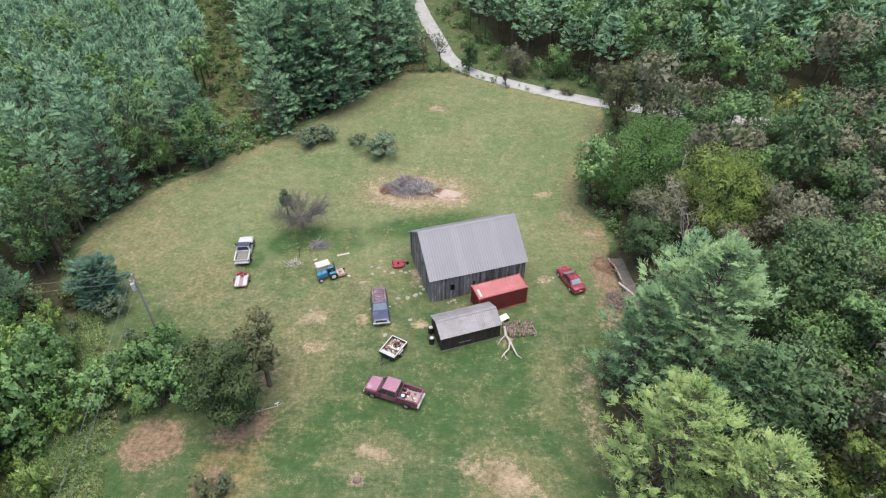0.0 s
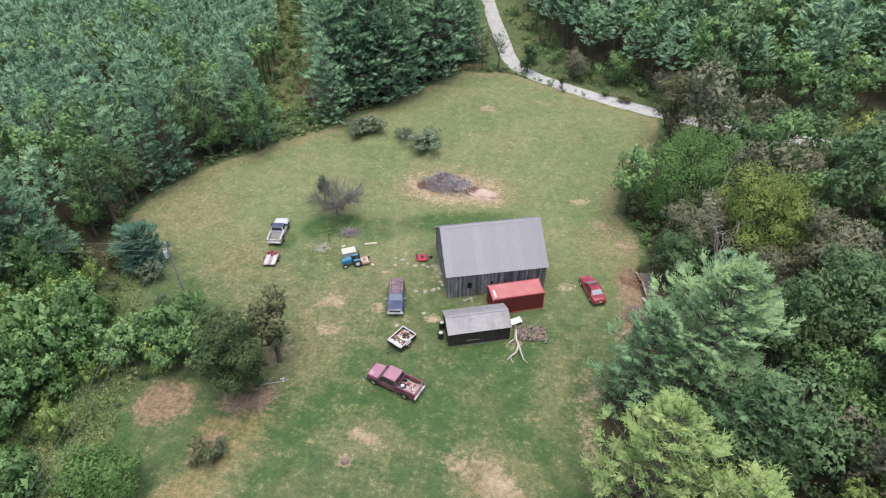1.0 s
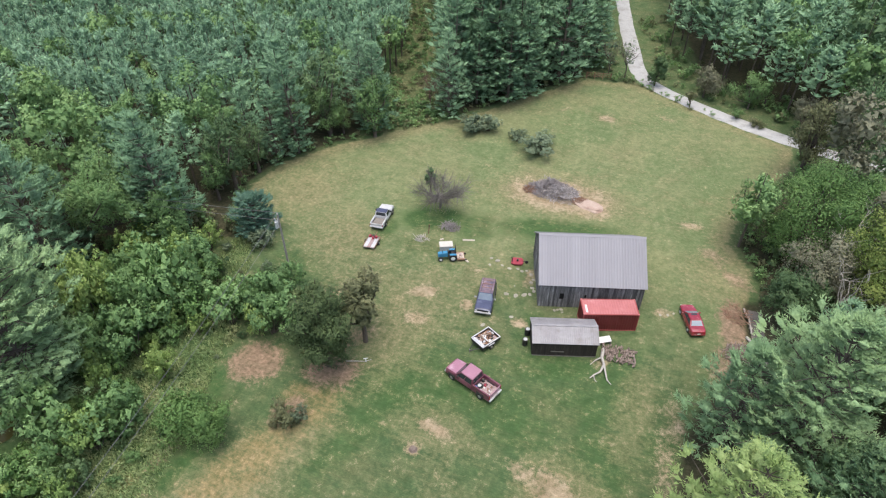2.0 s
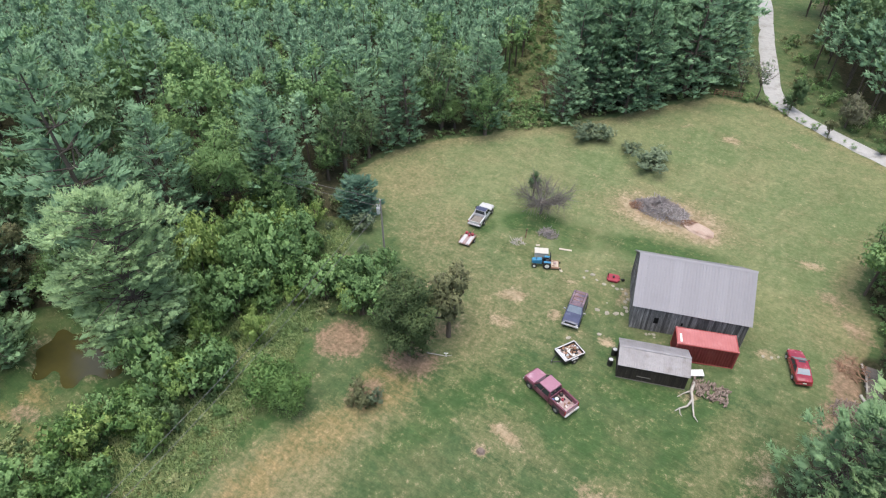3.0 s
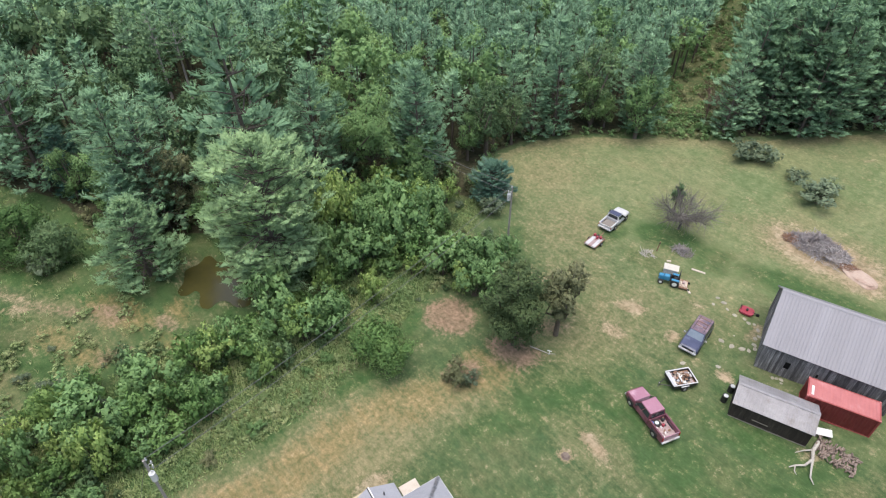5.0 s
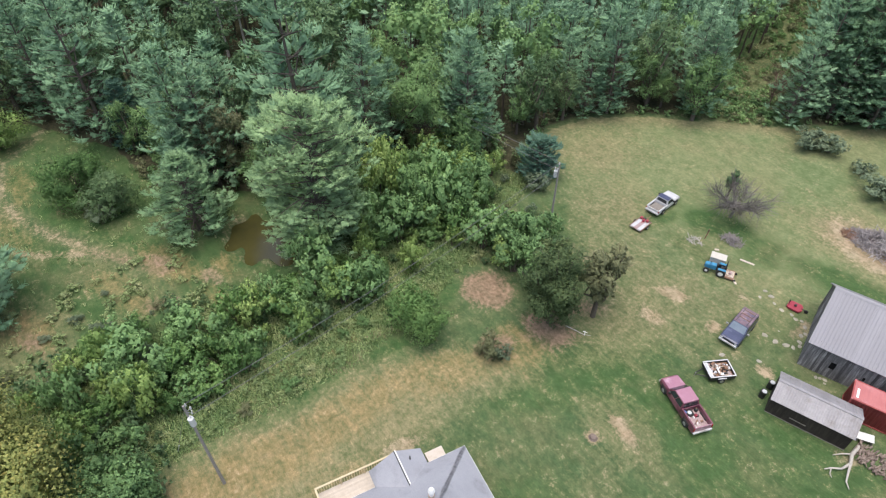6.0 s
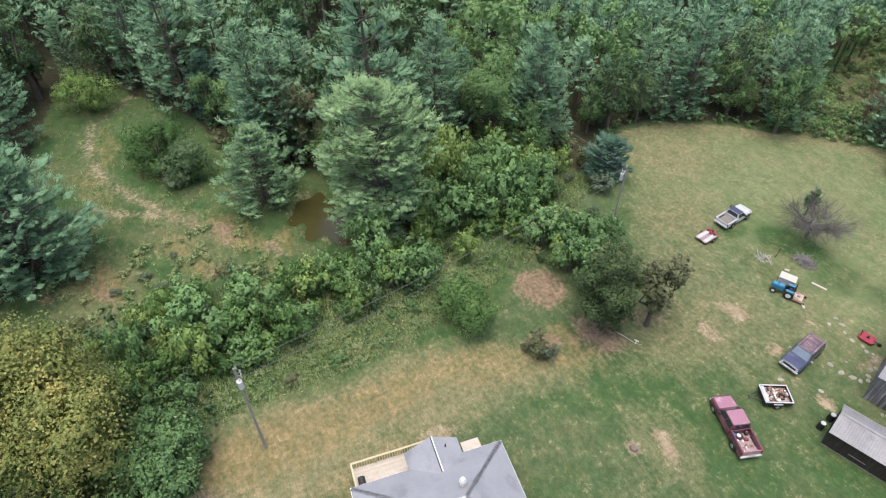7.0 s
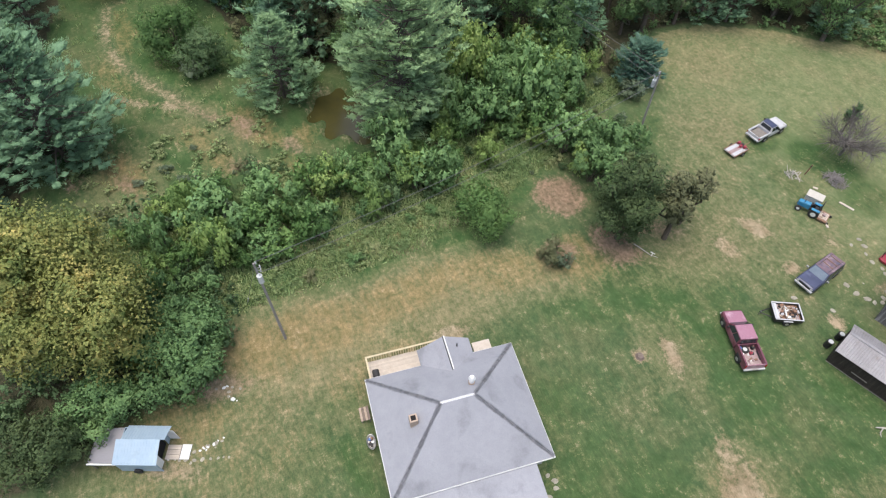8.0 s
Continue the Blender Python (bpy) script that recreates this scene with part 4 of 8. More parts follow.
broad(26.5, 55.5, 7.5, 3.6, 44, LEAF_DARK, "dark leafy tree overhanging the ditch", clumps=391, lobes=14, base=0.6)
broad(-18.0, 32.2, 11.2, 3.7, 45, LEAF_DUSK, "dark olive-green tree standing alone on bare soil", base=0.6, clumps=848, lobes=28)
broad(-16.0, 36.6, 10.0, 2.5, 46, LEAF_OLIVE, "thin brownish olive tree behind the dark tree", base=1.4, clumps=274, lobes=14)
broad(-17.0, 39.2, 9.0, 2.4, 146, LEAF_OLIVE, "thin brownish olive tree behind the dark tree", base=1.2, clumps=214, lobes=12)
broad(-22.2, 36.4, 6.4, 2.6, 47, LEAF_DUSK, "small olive tree beside the dark tree", base=0.5, clumps=195, lobes=10)
broad(-28.0, -17.0, 14.2, 8.4, 48, LEAF_GOLD, "large spreading tree whose leaves turn gold", clumps=2349, lobes=24, size=0.22, base=1.0)
broad(-21.6, -10.6, 5.6, 4.9, 49, LEAF_GREEN, "green leafy tree at the yard's edge", clumps=1435, lobes=26, size=0.22, base=0.3)
broad(-17.4, -21.6, 5.0, 3.8, 50, LEAF_DUSK, "dark grey-green leafy tree beside the metal shed", clumps=587, base=0.4)
broad(-19.8, -17.2, 5.0, 3.6, 150, LEAF_GREEN, "green leafy tree behind the metal shed", clumps=652, base=0.3)
broad(-67.6, -3.4, 7.0, 4.6, 51, LEAF_FRESH, "rounded green tree on the meadow", clumps=652, base=0.3)
broad(-62.8, 0.2, 5.6, 4.0, 151, LEAF_DARK, "dark rounded tree on the meadow", clumps=522, base=0.3)
broad(-87, -10.5, 6.0, 5.0, 52, LEAF_LIME, "rounded yellowish-green tree at the meadow's end", clumps=652, base=0.3)
broad(-62, 14.5, 12, 4.8, 53, LEAF_OLIVE, "tall olive-green tree behind the pond", clumps=587, base=1.0)
broad(-70, 10, 10.5, 4.6, 54, LEAF_GREEN, "olive-green tree behind the meadow", clumps=522, base=0.8)
pine(-60.5, 9.0, 10.5, 2.6, 55, NEEDLE_PALE, "slim pale pine behind the meadow", plumes=4)
pine(-68, 17, 14, 4.0, 56, NEEDLE, "dark pine behind the pond", plumes=4)
pine(-77, 6, 10, 3.4, 57, NEEDLE_BLUE, "small blue-green conifer behind the meadow", plumes=4)
broad(-51.5, 38.5, 14, 5.0, 58, LEAF_GREEN, "tall bright green tree at the edge of the thicket", clumps=848, base=4.0)
broad(-46.5, 42.5, 9.5, 3.0, 59, LEAF_GREEN, "vine-covered green tree beside the thicket", clumps=456, base=1.0)
pine(-50.5, 45.5, 14.5, 3.8, 60, NEEDLE_PALE, "pale pine rising over the edge of the wood", plumes=4)

# tall pines with bare pale trunks at the far side of the dark gap
for i, (x, y, h) in enumerate(((-93.5, 29.5, 15.5), (-96.5, 27.0, 16.5), (-91.0, 33.0, 15.0), (-99.0, 24.0, 16.0), (-87.5, 33.5, 15.5), (-84.5, 36.0, 14.5))):
    pine(x, y, h, 3.3, 200 + i, NEEDLE_GREEN, "tall pine with a long bare pale trunk", whorls=7, plumes=5, k=7, low=0.5, round_=1.4, bark=PALE_BARK, blade=0.4)

# apple tree with a bare crown
shape = bare_shape(np.random.default_rng(61), 4.3, 4.2, limbs=24, twigs=30, thick=0.045)
sparse = broad_shape(np.random.default_rng(61), 4.3, 4.2, 0.8, 18, 150, 9, 0.12, dense=False)[1]
plant("fruit_tree", -17.7, 62.6, (shape, sparse), GREY_BARK, LEAF_OLIVE, "low spreading fruit tree, nearly bare and grey")
broad(-20.2, 65.2, 4.6, 1.5, 62, LEAF_DARK, "small dark green tree behind the fruit tree", base=2.2, lobes=7, clumps=36)
# dead limbs over the half-dead tree
for x, y, h, sp, seed in ((31, 62.5, 13.5, 3.0, 63), (30.5, 56.5, 11.0, 2.6, 64), (41, 40, 11, 3.0, 65)):
    ob = thing("dead_tree", pose(x, y, gz(x, y)), "pale bare dead tree among the leaves", "tree", "dead trees")
    part_mesh("trunk", mesh_from_arrays("trunk", *bare_shape(np.random.default_rng(seed), h, sp, limbs=7, twigs=5, thick=0.012), PALE_BARK), ob)
ob = thing("dead_tree", pose(-30.2, 88.5, gz(-30, 88)), "reddish-brown dead tree at the mouth of the clearing", "tree", "dead trees")
part_mesh("trunk", mesh_from_arrays("trunk", *bare_shape(np.random.default_rng(167), 9, 2.6, limbs=12, twigs=16, thick=0.014), RUST_BARK), ob)
# trees along the lane
broad(5.4, 113.8, 6.2, 2.6, 66, LEAF_DARK, "dark green tree beside the gravel lane", clumps=225, lobes=12, base=0.6)
broad(14.3, 112.5, 6.5, 3.6, 67, LEAF_BROWN, "olive-brown tree across the lane", clumps=225, lobes=12, base=0.5)
broad(22, 110.5, 6.0, 4.0, 68, LEAF_GREEN, "green leafy tree across the lane", clumps=270, lobes=14, base=0.3)
broad(30, 103.5, 6.5, 3.0, 69, LEAF_BROWN, "brownish tree by the lane", clumps=189, lobes=10, base=0.8)
broad(12.3, 107.2, 3.2, 1.5, 70, LEAF_OLIVE, "small reddish-olive tree on the lane's verge", clumps=67, lobes=7, base=0.5)
for i, (x, y, h) in enumerate(((-0.4, 114.0, 8.5), (-3.6, 114.8, 7.5))):
    ob = thing("thin_tree", pose(x, y, gz(x, y)), "thin sparse grey tree at the field corner", "tree", "thin trees")
    part_mesh("trunk", mesh_from_arrays("trunk", *bare_shape(np.random.default_rng(71 + i), h, 2.4, limbs=8, twigs=9, thick=0.016), BARK), ob)
    part_mesh("crown", mesh_from_arrays("crown", *broad_shape(np.random.default_rng(73 + i), h, 2.4, 2.5, 9, 90, 8, 0.2, dense=False)[1], LEAF_GREY), ob)

# ---------------------------------------------------------------- bushes
BUSH = [broad_shape(np.random.default_rng(s), 2.4, 1.6, 0.0, 14, 95, 18, 0.12, limbs=False) for s in (81, 82, 83)]


def bush(x, y, size, leaf, label, k=0, high=1.0, group="", name="bush"):
    key = (name, leaf.name, k, label)
    turn = R.uniform(0, 6.283)
    if key in masters:
        return again(masters[key], x, y, turn, size, high)
    masters[key] = plant(name, x, y, BUSH[k], BARK, leaf, label, "bush", group, turn, size, crown="leaves")
    masters[key].matrix_world = Matrix.LocRotScale((x, y, gz(x, y)), Euler((0, 0, turn)), Vector((size, size, size * high)))
    return masters[key]


for i, (x, y, s) in enumerate(((-21.2, 84.6, 1.3), (-18.4, 86.0, 1.35), (-13.0, 84.6, 0.95), (-8.6, 81.8, 1.1))):
    bush(x, y, s * 1.3, LEAF_GREY, "rounded grey-green bush standing in the field", i % 3, 0.72, "field bushes")
plant("bush", -25.6, 20.3, broad_shape(np.random.default_rng(77), 4.8, 3.8, 0.0, 30, 1000, 22, 0.14, limbs=False), BARK, LEAF_FRESH, "rounded green bush on the grassy bank", "bush", crown="leaves")
bush(-18.6, 24.4, 1.1, LEAF_OLIVE, "low brownish bush at the tree's edge", 1)
bush(-17.2, 25.2, 0.75, LEAF_GREY, "low grey-green shrub at the tree's edge", 2)
bush(-35.8, 46.4, 1.2, LEAF_GREY, "pale grey-green shrub beside the blue spruce", 1)
bush(-61.8, -2.4, 1.25, LEAF_GREY, "low pale shrub on the meadow", 2)
bush(20.2, 105.8, 0.8, LEAF_GREEN, "small green bush on the lane's verge", 0)
bush(23.0, 104.0, 0.7, LEAF_OLIVE, "small reddish bush on the lane's verge", 1)
bush(24.2, 103.6, 0.75, LEAF_OLIVE, "small reddish bush on the lane's verge", 1)

THICKET = [(-27.5, -9), (-29, -1), (-29.5, 7), (-29.9, 14), (-32, 22), (-33, 30), (-35.6, 37), (-38, 44), (-44, 44), (-50, 36), (-47, 26),
           (-40, 20), (-38.5, 12), (-37, 5), (-39, -1), (-42, -7), (-38, -14), (-30, -14)]
KINDS = [(LEAF_GREEN, "green leafy bush in the thicket"), (LEAF_DARK, "dark green bush in the thicket"), (LEAF_OLIVE, "olive-brown bush in the thicket"),
         (LEAF_GREY, "pale grey-green bush in the thicket"), (LEAF_LIME, "yellow-green bush in the thicket"),
         (LEAF_FRESH, "fresh green bush in the thicket")]
rng = np.random.default_rng(90)
gx, gy = np.meshgrid(np.arange(-54, -25, 2.1), np.arange(-16, 46, 2.1))
for x, y in np.stack([gx.ravel(), gy.ravel()], 1) + rng.uniform(-0.9, 0.9, (gx.size, 2)):
    rimd = float(along(x, y, THICKET + THICKET[:1]))
    if not inside(x, y, THICKET) and rimd < 3.4 and rng.uniform() < 0.45 and inside(x, y, MEADOW) and blob(x, y, *POND) < -0.2:
        kind = KINDS[int(rng.choice([0, 1, 2, 3, 3]))]
        bush(x, y, rng.uniform(0.3, 0.6), kind[0], kind[1], int(rng.integers(0, 3)), rng.uniform(0.7, 1.1), "thicket bushes")
    if inside(x, y, THICKET) and blob(x, y, *POND) < -0.1 and math.hypot(x + 43, y - 18.6) > 2.0:
        kind = KINDS[int(rng.choice([0, 0, 0, 5, 5, 1, 1, 3, 4, 4]))]
        deep = min(1.0, float(along(x, y, THICKET + THICKET[:1])) / 4)
        if rng.uniform() < 0.06:
            continue
        bush(x, y, rng.uniform(0.75, 1.25) + 0.6 * deep * rng.uniform(0, 1) ** 1.5, kind[0], kind[1], int(rng.integers(0, 3)), rng.uniform(0.8, 1.45), "thicket bushes")
# bushes between the thicket and the dark tree, and up to the pole
for x, y, s, k in ((-24.6, 35.2, 0.95, 0), (-26.4, 36.6, 1.05, 1), (-28.4, 38.0, 1.0, 0), (-23.4, 38.2, 0.9, 2), (-25.4, 39.6, 1.0, 1), (-27.6, 41.0, 0.9, 0), (-30.6, 40.8, 0.95, 1),
                   (-32.6, 42.4, 0.85, 3), (-22.6, 34.2, 0.8, 0), (-29.6, 35.2, 1.1, 0), (-27.6, 33.6, 0.9, 4), (-24.0, 41.2, 0.7, 2), (-21.4, 40.2, 0.75, 2), (-28.8, 32.2, 0.8, 1), (-31.2, 33.4, 1.0, 0), (-31.8, 36.6, 1.0, 5), (-26.8, 38.8, 0.9, 4), (-26.0, 33.8, 0.85, 0), (-29.4, 38.9, 1.0, 5), (-22.4, 36.4, 0.9, 0), (-33.2, 39.2, 0.9, 1)):
    bush(x, y, s * 1.2, *KINDS[k], int(rng.integers(0, 3)), rng.uniform(0.9, 1.2), "thicket bushes")
# taller dark bushes between thicket and meadow
for x, y, s, k in ((-40.3, 0.4, 1.6, 1), (-38.8, -6.9, 1.5, 5), (-37.8, -9.8, 1.4, 3), (-35.4, -4.6, 1.6, 0), (-34.5, 1.3, 1.4, 4), (-35.9, 7.2, 1.5, 4), (-33.4, -8.6, 1.5, 3), (-43.4, -6.2, 1.1, 3)):
    bush(x, y, s, *KINDS[k], int(rng.integers(0, 3)), rng.uniform(0.8, 1.1), "thicket bushes")
# shrubs of the meadow and of the banks
for x, y, s, k in ((-44.4, -6.8, 0.8, 3), (-43.5, -0.7, 0.75, 2), (-40, -11, 0.9, 3), (-46.5, -8.5, 0.8, 3), (-42.5, -15.5, 0.9, 2), (-49, -5, 0.5, 3),
                   (-38.2, -17.5, 1.0, 1), (-45.8, -11.5, 0.7, 3), (-41.2, 3.4, 0.5, 1), (-56.5, 10.5, 1.2, 1), (-54.5, 17.5, 1.3, 0), (-50.5, 18.6, 1.3, 4),
                   (-56, 21, 1.5, 1), (-36.5, -21, 1.2, 1), (-33, -22, 1.3, 1), (-46.5, 22.5, 1.4, 0), (-49.5, 26.5, 1.4, 1)):
    bush(x, y, s * 1.35, *KINDS[k], int(rng.integers(0, 3)), rng.uniform(0.6, 0.9), "meadow shrubs")
# low scrub beyond the lane and in the swath, and at the foot of the woods
scrub = []
for x, y in np.stack([rng.uniform(-12, 80, 700), rng.uniform(98, 150, 700)], 1):
    if 3.2 < float(along(x, y, ROAD)) < 13 and not inside(x, y, FIELD):
        scrub.append((x, y, rng.uniform(0.4, 0.7) + rng.uniform(0, 0.6) * (float(along(x, y, ROAD)) > 5), rng.uniform(0.7, 1.1), int(rng.integers(0, 3))))
for s in rng.uniform(0, 1, 560):
    i = s * (len(SWATH) - 1)
    a, b = SWATH[int(i)], SWATH[min(int(i) + 1, len(SWATH) - 1)]
    f = i - int(i)
    off = rng.uniform(-6.0, 6.0)
    scrub.append((a[0] + (b[0] - a[0]) * f + off, a[1] + (b[1] - a[1]) * f + rng.uniform(-2, 2), rng.uniform(0.4, 0.95), rng.uniform(0.5, 0.9), int(rng.integers(0, 3))))
# undergrowth that closes the floor of the near woods
under = []
for x, y in np.stack([rng.uniform(20, 55, 240), rng.uniform(4, 78, 240)], 1):
    if not inside(x, y, FIELD) and float(along(x, y, FIELD + FIELD[:1])) > 2.5 and float(along(x, y, DITCH)) > 2.2:
        under.append((x, y, rng.uniform(0.7, 1.5), rng.uniform(0.8, 1.3), int(rng.integers(0, 3))))
for x, y in np.stack([rng.uniform(-42, -19, 150), rng.uniform(-30, -5, 150)], 1):
    if not inside(x, y, FIELD) and math.hypot(x + 14.9, y + 14.7) > 4.5:
        under.append((x, y, rng.uniform(0.6, 1.2), rng.uniform(0.8, 1.2), int(rng.integers(0, 3))))
edge = FIELD + FIELD[:1]
for (ax, ay), (bx, by) in zip(edge[:12], edge[1:13]):
    for s in np.arange(0, 1, 1.5 / math.hypot(bx - ax, by - ay)):
        x, y = ax + (bx - ax) * s, ay + (by - ay) * s
        scrub.append((x - 1.2 + rng.uniform(-0.8, 0.5), y + 0.8 + rng.uniform(-0.5, 0.8), rng.uniform(0.3, 0.75), rng.uniform(0.7, 1.1), int(rng.integers(0, 3))))
for (ax, ay), (bx, by) in zip(edge[13:18], edge[14:19]):
    for s in np.arange(0, 1, 1.6 / math.hypot(bx - ax, by - ay)):
        x, y = ax + (bx - ax) * s, ay + (by - ay) * s
        scrub.append((x + 1.5 + rng.uniform(-0.5, 0.9), y + rng.uniform(-0.5, 0.8), rng.uniform(0.35, 0.9), rng.uniform(0.7, 1.1), int(rng.integers(0, 3))))
for (ax, ay), (bx, by) in zip(MEADOW[6:13], MEADOW[7:14]):
    for q in np.arange(0, 1, 1.2 / math.hypot(bx - ax, by - ay)):
        for k in range(2):
            x, y = ax + (bx - ax) * q + rng.uniform(-3.5, 1), ay + (by - ay) * q + rng.uniform(0, 4.5)
            scrub.append((x, y, rng.uniform(0.5, 1.1), rng.uniform(0.8, 1.2), int(rng.integers(0, 3))))
SCRUB_SHAPES = [broad_shape(np.random.default_rng(s), 2.4, 1.6, 0.0, 7, 20, 8, 0.21, limbs=False)[1] for s in (84, 85, 86)]
scrub = [q for q in scrub if (abs(q[0] - 22.5) > 2.4 or not 46 < q[1] < 58) and (q[0] > -24 or q[1] < 76 or not inside(q[0], q[1], FIELD)) and not (inside(q[0], q[1], FIELD) and float(along(q[0], q[1], FIELD + FIELD[:1])) > 1.5)]
joined_plants("scrub", [q for i, q in enumerate(scrub) if i % 3], SCRUB_SHAPES, LEAF_GREEN, "low green scrub at the foot of the woods", "scrub")
joined_plants("dry_scrub", [q for i, q in enumerate(scrub) if not i % 3], SCRUB_SHAPES, LEAF_OLIVE, "low brownish scrub along lane and clearing", "scrub")

joined_plants("undergrowth", under, SCRUB_SHAPES, LEAF_DARK, "dark leafy undergrowth on the floor of the woods", "undergrowth")
weeds = []
for x, y in np.stack([rng.uniform(-34, -24, 520), rng.uniform(-6, 42, 520)], 1):
    if inside(x, y, MEADOW) and not inside(x, y, THICKET) and float(along(x, y, [(-24.6, -6), (-24.2, 12), (-26, 22), (-29, 30)])) > 1.2 and math.hypot(x + 25.5, y - 29.8) > 3.4:
        weeds.append((x, y, rng.uniform(0.2, 0.5), rng.uniform(0.5, 0.9), int(rng.integers(0, 3))))
for x, y in np.stack([rng.uniform(-53, -38, 110), rng.uniform(-18, 4, 110)], 1):
    if inside(x, y, MEADOW) and not inside(x, y, THICKET):
        weeds.append((x, y, rng.uniform(0.25, 0.7), rng.uniform(0.4, 0.7), int(rng.integers(0, 3))))
joined_plants("weeds", weeds, SCRUB_SHAPES, WEED, "grey-green weeds on the bank and in the meadow", "weeds")
# weeds and tall grass: tufts over the bank, the meadow and the thicket floor
rng = np.random.default_rng(95)
p = np.stack([rng.uniform(-92, -22, 60000), rng.uniform(-22, 47, 60000)], 1)
ok = inside(p[:, 0], p[:, 1], MEADOW) & (blob(p[:, 0], p[:, 1], *POND) < -0.08) & (along(p[:, 0], p[:, 1], TRACK) > 0.9)
ok &= rng.uniform(0, 1, len(p)) < 0.02 + 0.98 * (p[:, 0] > -40)
p = p[ok]
ok = along(p[:, 0], p[:, 1], [(-24.4, -6), (-24.2, 12), (-26, 22), (-29, 30)]) > 0.8
p = p[ok]
base = np.repeat(np.concatenate([p, height(p[:, 0], p[:, 1])[:, None]], 1), 6, 0)
base[:, :2] += rng.normal(size=(len(base), 2)) * 0.18
way = unit(np.array([0, 0, 1.0]) + rng.normal(size=(len(base), 3)) * 0.5)
v, f = blades(rng, base, way, 0.45, 0.11)
tagged(new("tall_grass", mesh_from_arrays("tall_grass", v, f, WEED, np.repeat(rng.uniform(0, 1, len(p)), 18))), "tall weeds and dry grass on the bank and meadow", "grass", kind="stuff")

# ---------------------------------------------------------------- materials of buildings and vehicles
TIN = material("grey_sheet_metal_roof", (0.265, 0.26, 0.278), 0.6, 0.1, second=(0.282, 0.277, 0.295), scale=0.8, third=(0.25, 0.244, 0.26), third_scale=0.3, grain=0.03, grain_scale=9, vary=0.05, stretch=(1, 0.3, 1))
TIN_OLD = material("streaked_sheet_metal_roof", (0.25, 0.24, 0.245), 0.55, 0.1, second=(0.31, 0.30, 0.305), scale=1.2, third=(0.2, 0.18, 0.17), third_scale=0.7, grain=0.1, grain_scale=9, vary=0.07)
OLD_BOARD = material("weathered_grey_board", (0.11, 0.107, 0.11), 0.9, second=(0.21, 0.203, 0.205), scale=1.6, third=(0.34, 0.335, 0.335), third_scale=1.3, grain=0.3, grain_scale=25, bump=0.01, stretch=(5, 5, 0.5), vary=0.55)
DARK_BOARD = material("dark_brown_board", (0.026, 0.021, 0.018), 0.85, second=(0.042, 0.034, 0.028), scale=1.5, third=(0.058, 0.048, 0.04), third_scale=0.9, grain=0.2, stretch=(4, 4, 0.6), vary=0.2)
BEAM = material("old_grey_timber", (0.17, 0.15, 0.13), 0.9, second=(0.25, 0.23, 0.2), scale=2, grain=0.2)
NEW_WOOD = material("pale_yellow_lumber", (0.52, 0.43, 0.27), 0.8, second=(0.6, 0.51, 0.34), scale=2, grain=0.12, vary=0.1)
DECK_WOOD = material("tan_deck_boards", (0.5, 0.43, 0.35), 0.85, second=(0.58, 0.51, 0.43), scale=2, grain=0.15, vary=0.08)
# near-black colour that stands for the shade inside openings and hollow buildings
DARK = material("painted_unlit_dark", (0.015, 0.014, 0.013), 0.9)
CONT_RED = material("red_container_paint", (0.36, 0.08, 0.075), 0.6, second=(0.31, 0.065, 0.06), scale=0.8, third=(0.33, 0.09, 0.08), third_scale=0.9, grain=0.08, grain_scale=12)
CONT_TOP = material("sun_faded_pink_red_paint", (0.45, 0.165, 0.16), 0.6, second=(0.4, 0.135, 0.13), scale=0.8, third=(0.5, 0.23, 0.225), third_scale=0.5, grain=0.05)
STEEL = material("bare_steel", (0.5, 0.5, 0.5), 0.4, 0.8, second=(0.4, 0.39, 0.38), scale=4)
SHINGLE = material("grey_shingles", (0.30, 0.305, 0.33), 0.9, second=(0.345, 0.35, 0.375), scale=0.7, third=(0.235, 0.24, 0.258), third_scale=0.35, grain=0.12, grain_scale=18, bump=0.01)
SHINGLE_EDGE = material("dark_hip_shingles", (0.275, 0.28, 0.298), 0.9, second=(0.305, 0.31, 0.33), scale=2, third=(0.245, 0.25, 0.265), third_scale=0.8, grain=0.15, vary=0.14)
WHITE = material("white_trim_paint", (0.78, 0.78, 0.76), 0.5, second=(0.7, 0.7, 0.68), scale=2)
SIDING = material("pale_house_siding", (0.62, 0.62, 0.59), 0.6, second=(0.55, 0.55, 0.52), scale=0.8, grain=0.05)
BRICK_TAN = material("tan_chimney_brick", (0.4, 0.3, 0.23), 0.9, second=(0.5, 0.4, 0.31), scale=6, grain=0.2, bump=0.01)
BLUE_TIN = material("pale_blue_sheet_metal", (0.31, 0.41, 0.5), 0.5, 0.1, second=(0.36, 0.46, 0.54), scale=0.7, third=(0.28, 0.36, 0.43), third_scale=0.6, grain=0.04, vary=0.03)
TYRE = material("tyre_rubber", (0.025, 0.025, 0.026), 0.85, second=(0.04, 0.038, 0.035), scale=6)
RIM = material("dull_wheel_metal", (0.5, 0.49, 0.47), 0.45, 0.6, second=(0.4, 0.38, 0.35), scale=8)
GLASS = material("dark_car_glass", (0.03, 0.035, 0.04), 0.08, second=(0.04, 0.045, 0.05), scale=1, spec=0.8)
# pale blue sky reflection put into the colour of windscreens and rear windows
SKY_GLASS = material("sky_tinted_car_glass", (0.16, 0.2, 0.24), 0.15, second=(0.2, 0.24, 0.28), scale=2, spec=0.9)
MAROON = material("faded_maroon_paint", (0.13, 0.035, 0.055), 0.4, second=(0.18, 0.055, 0.085), scale=0.9, third=(0.3, 0.12, 0.145), third_scale=0.6, grain=0.06, coat=0.4)
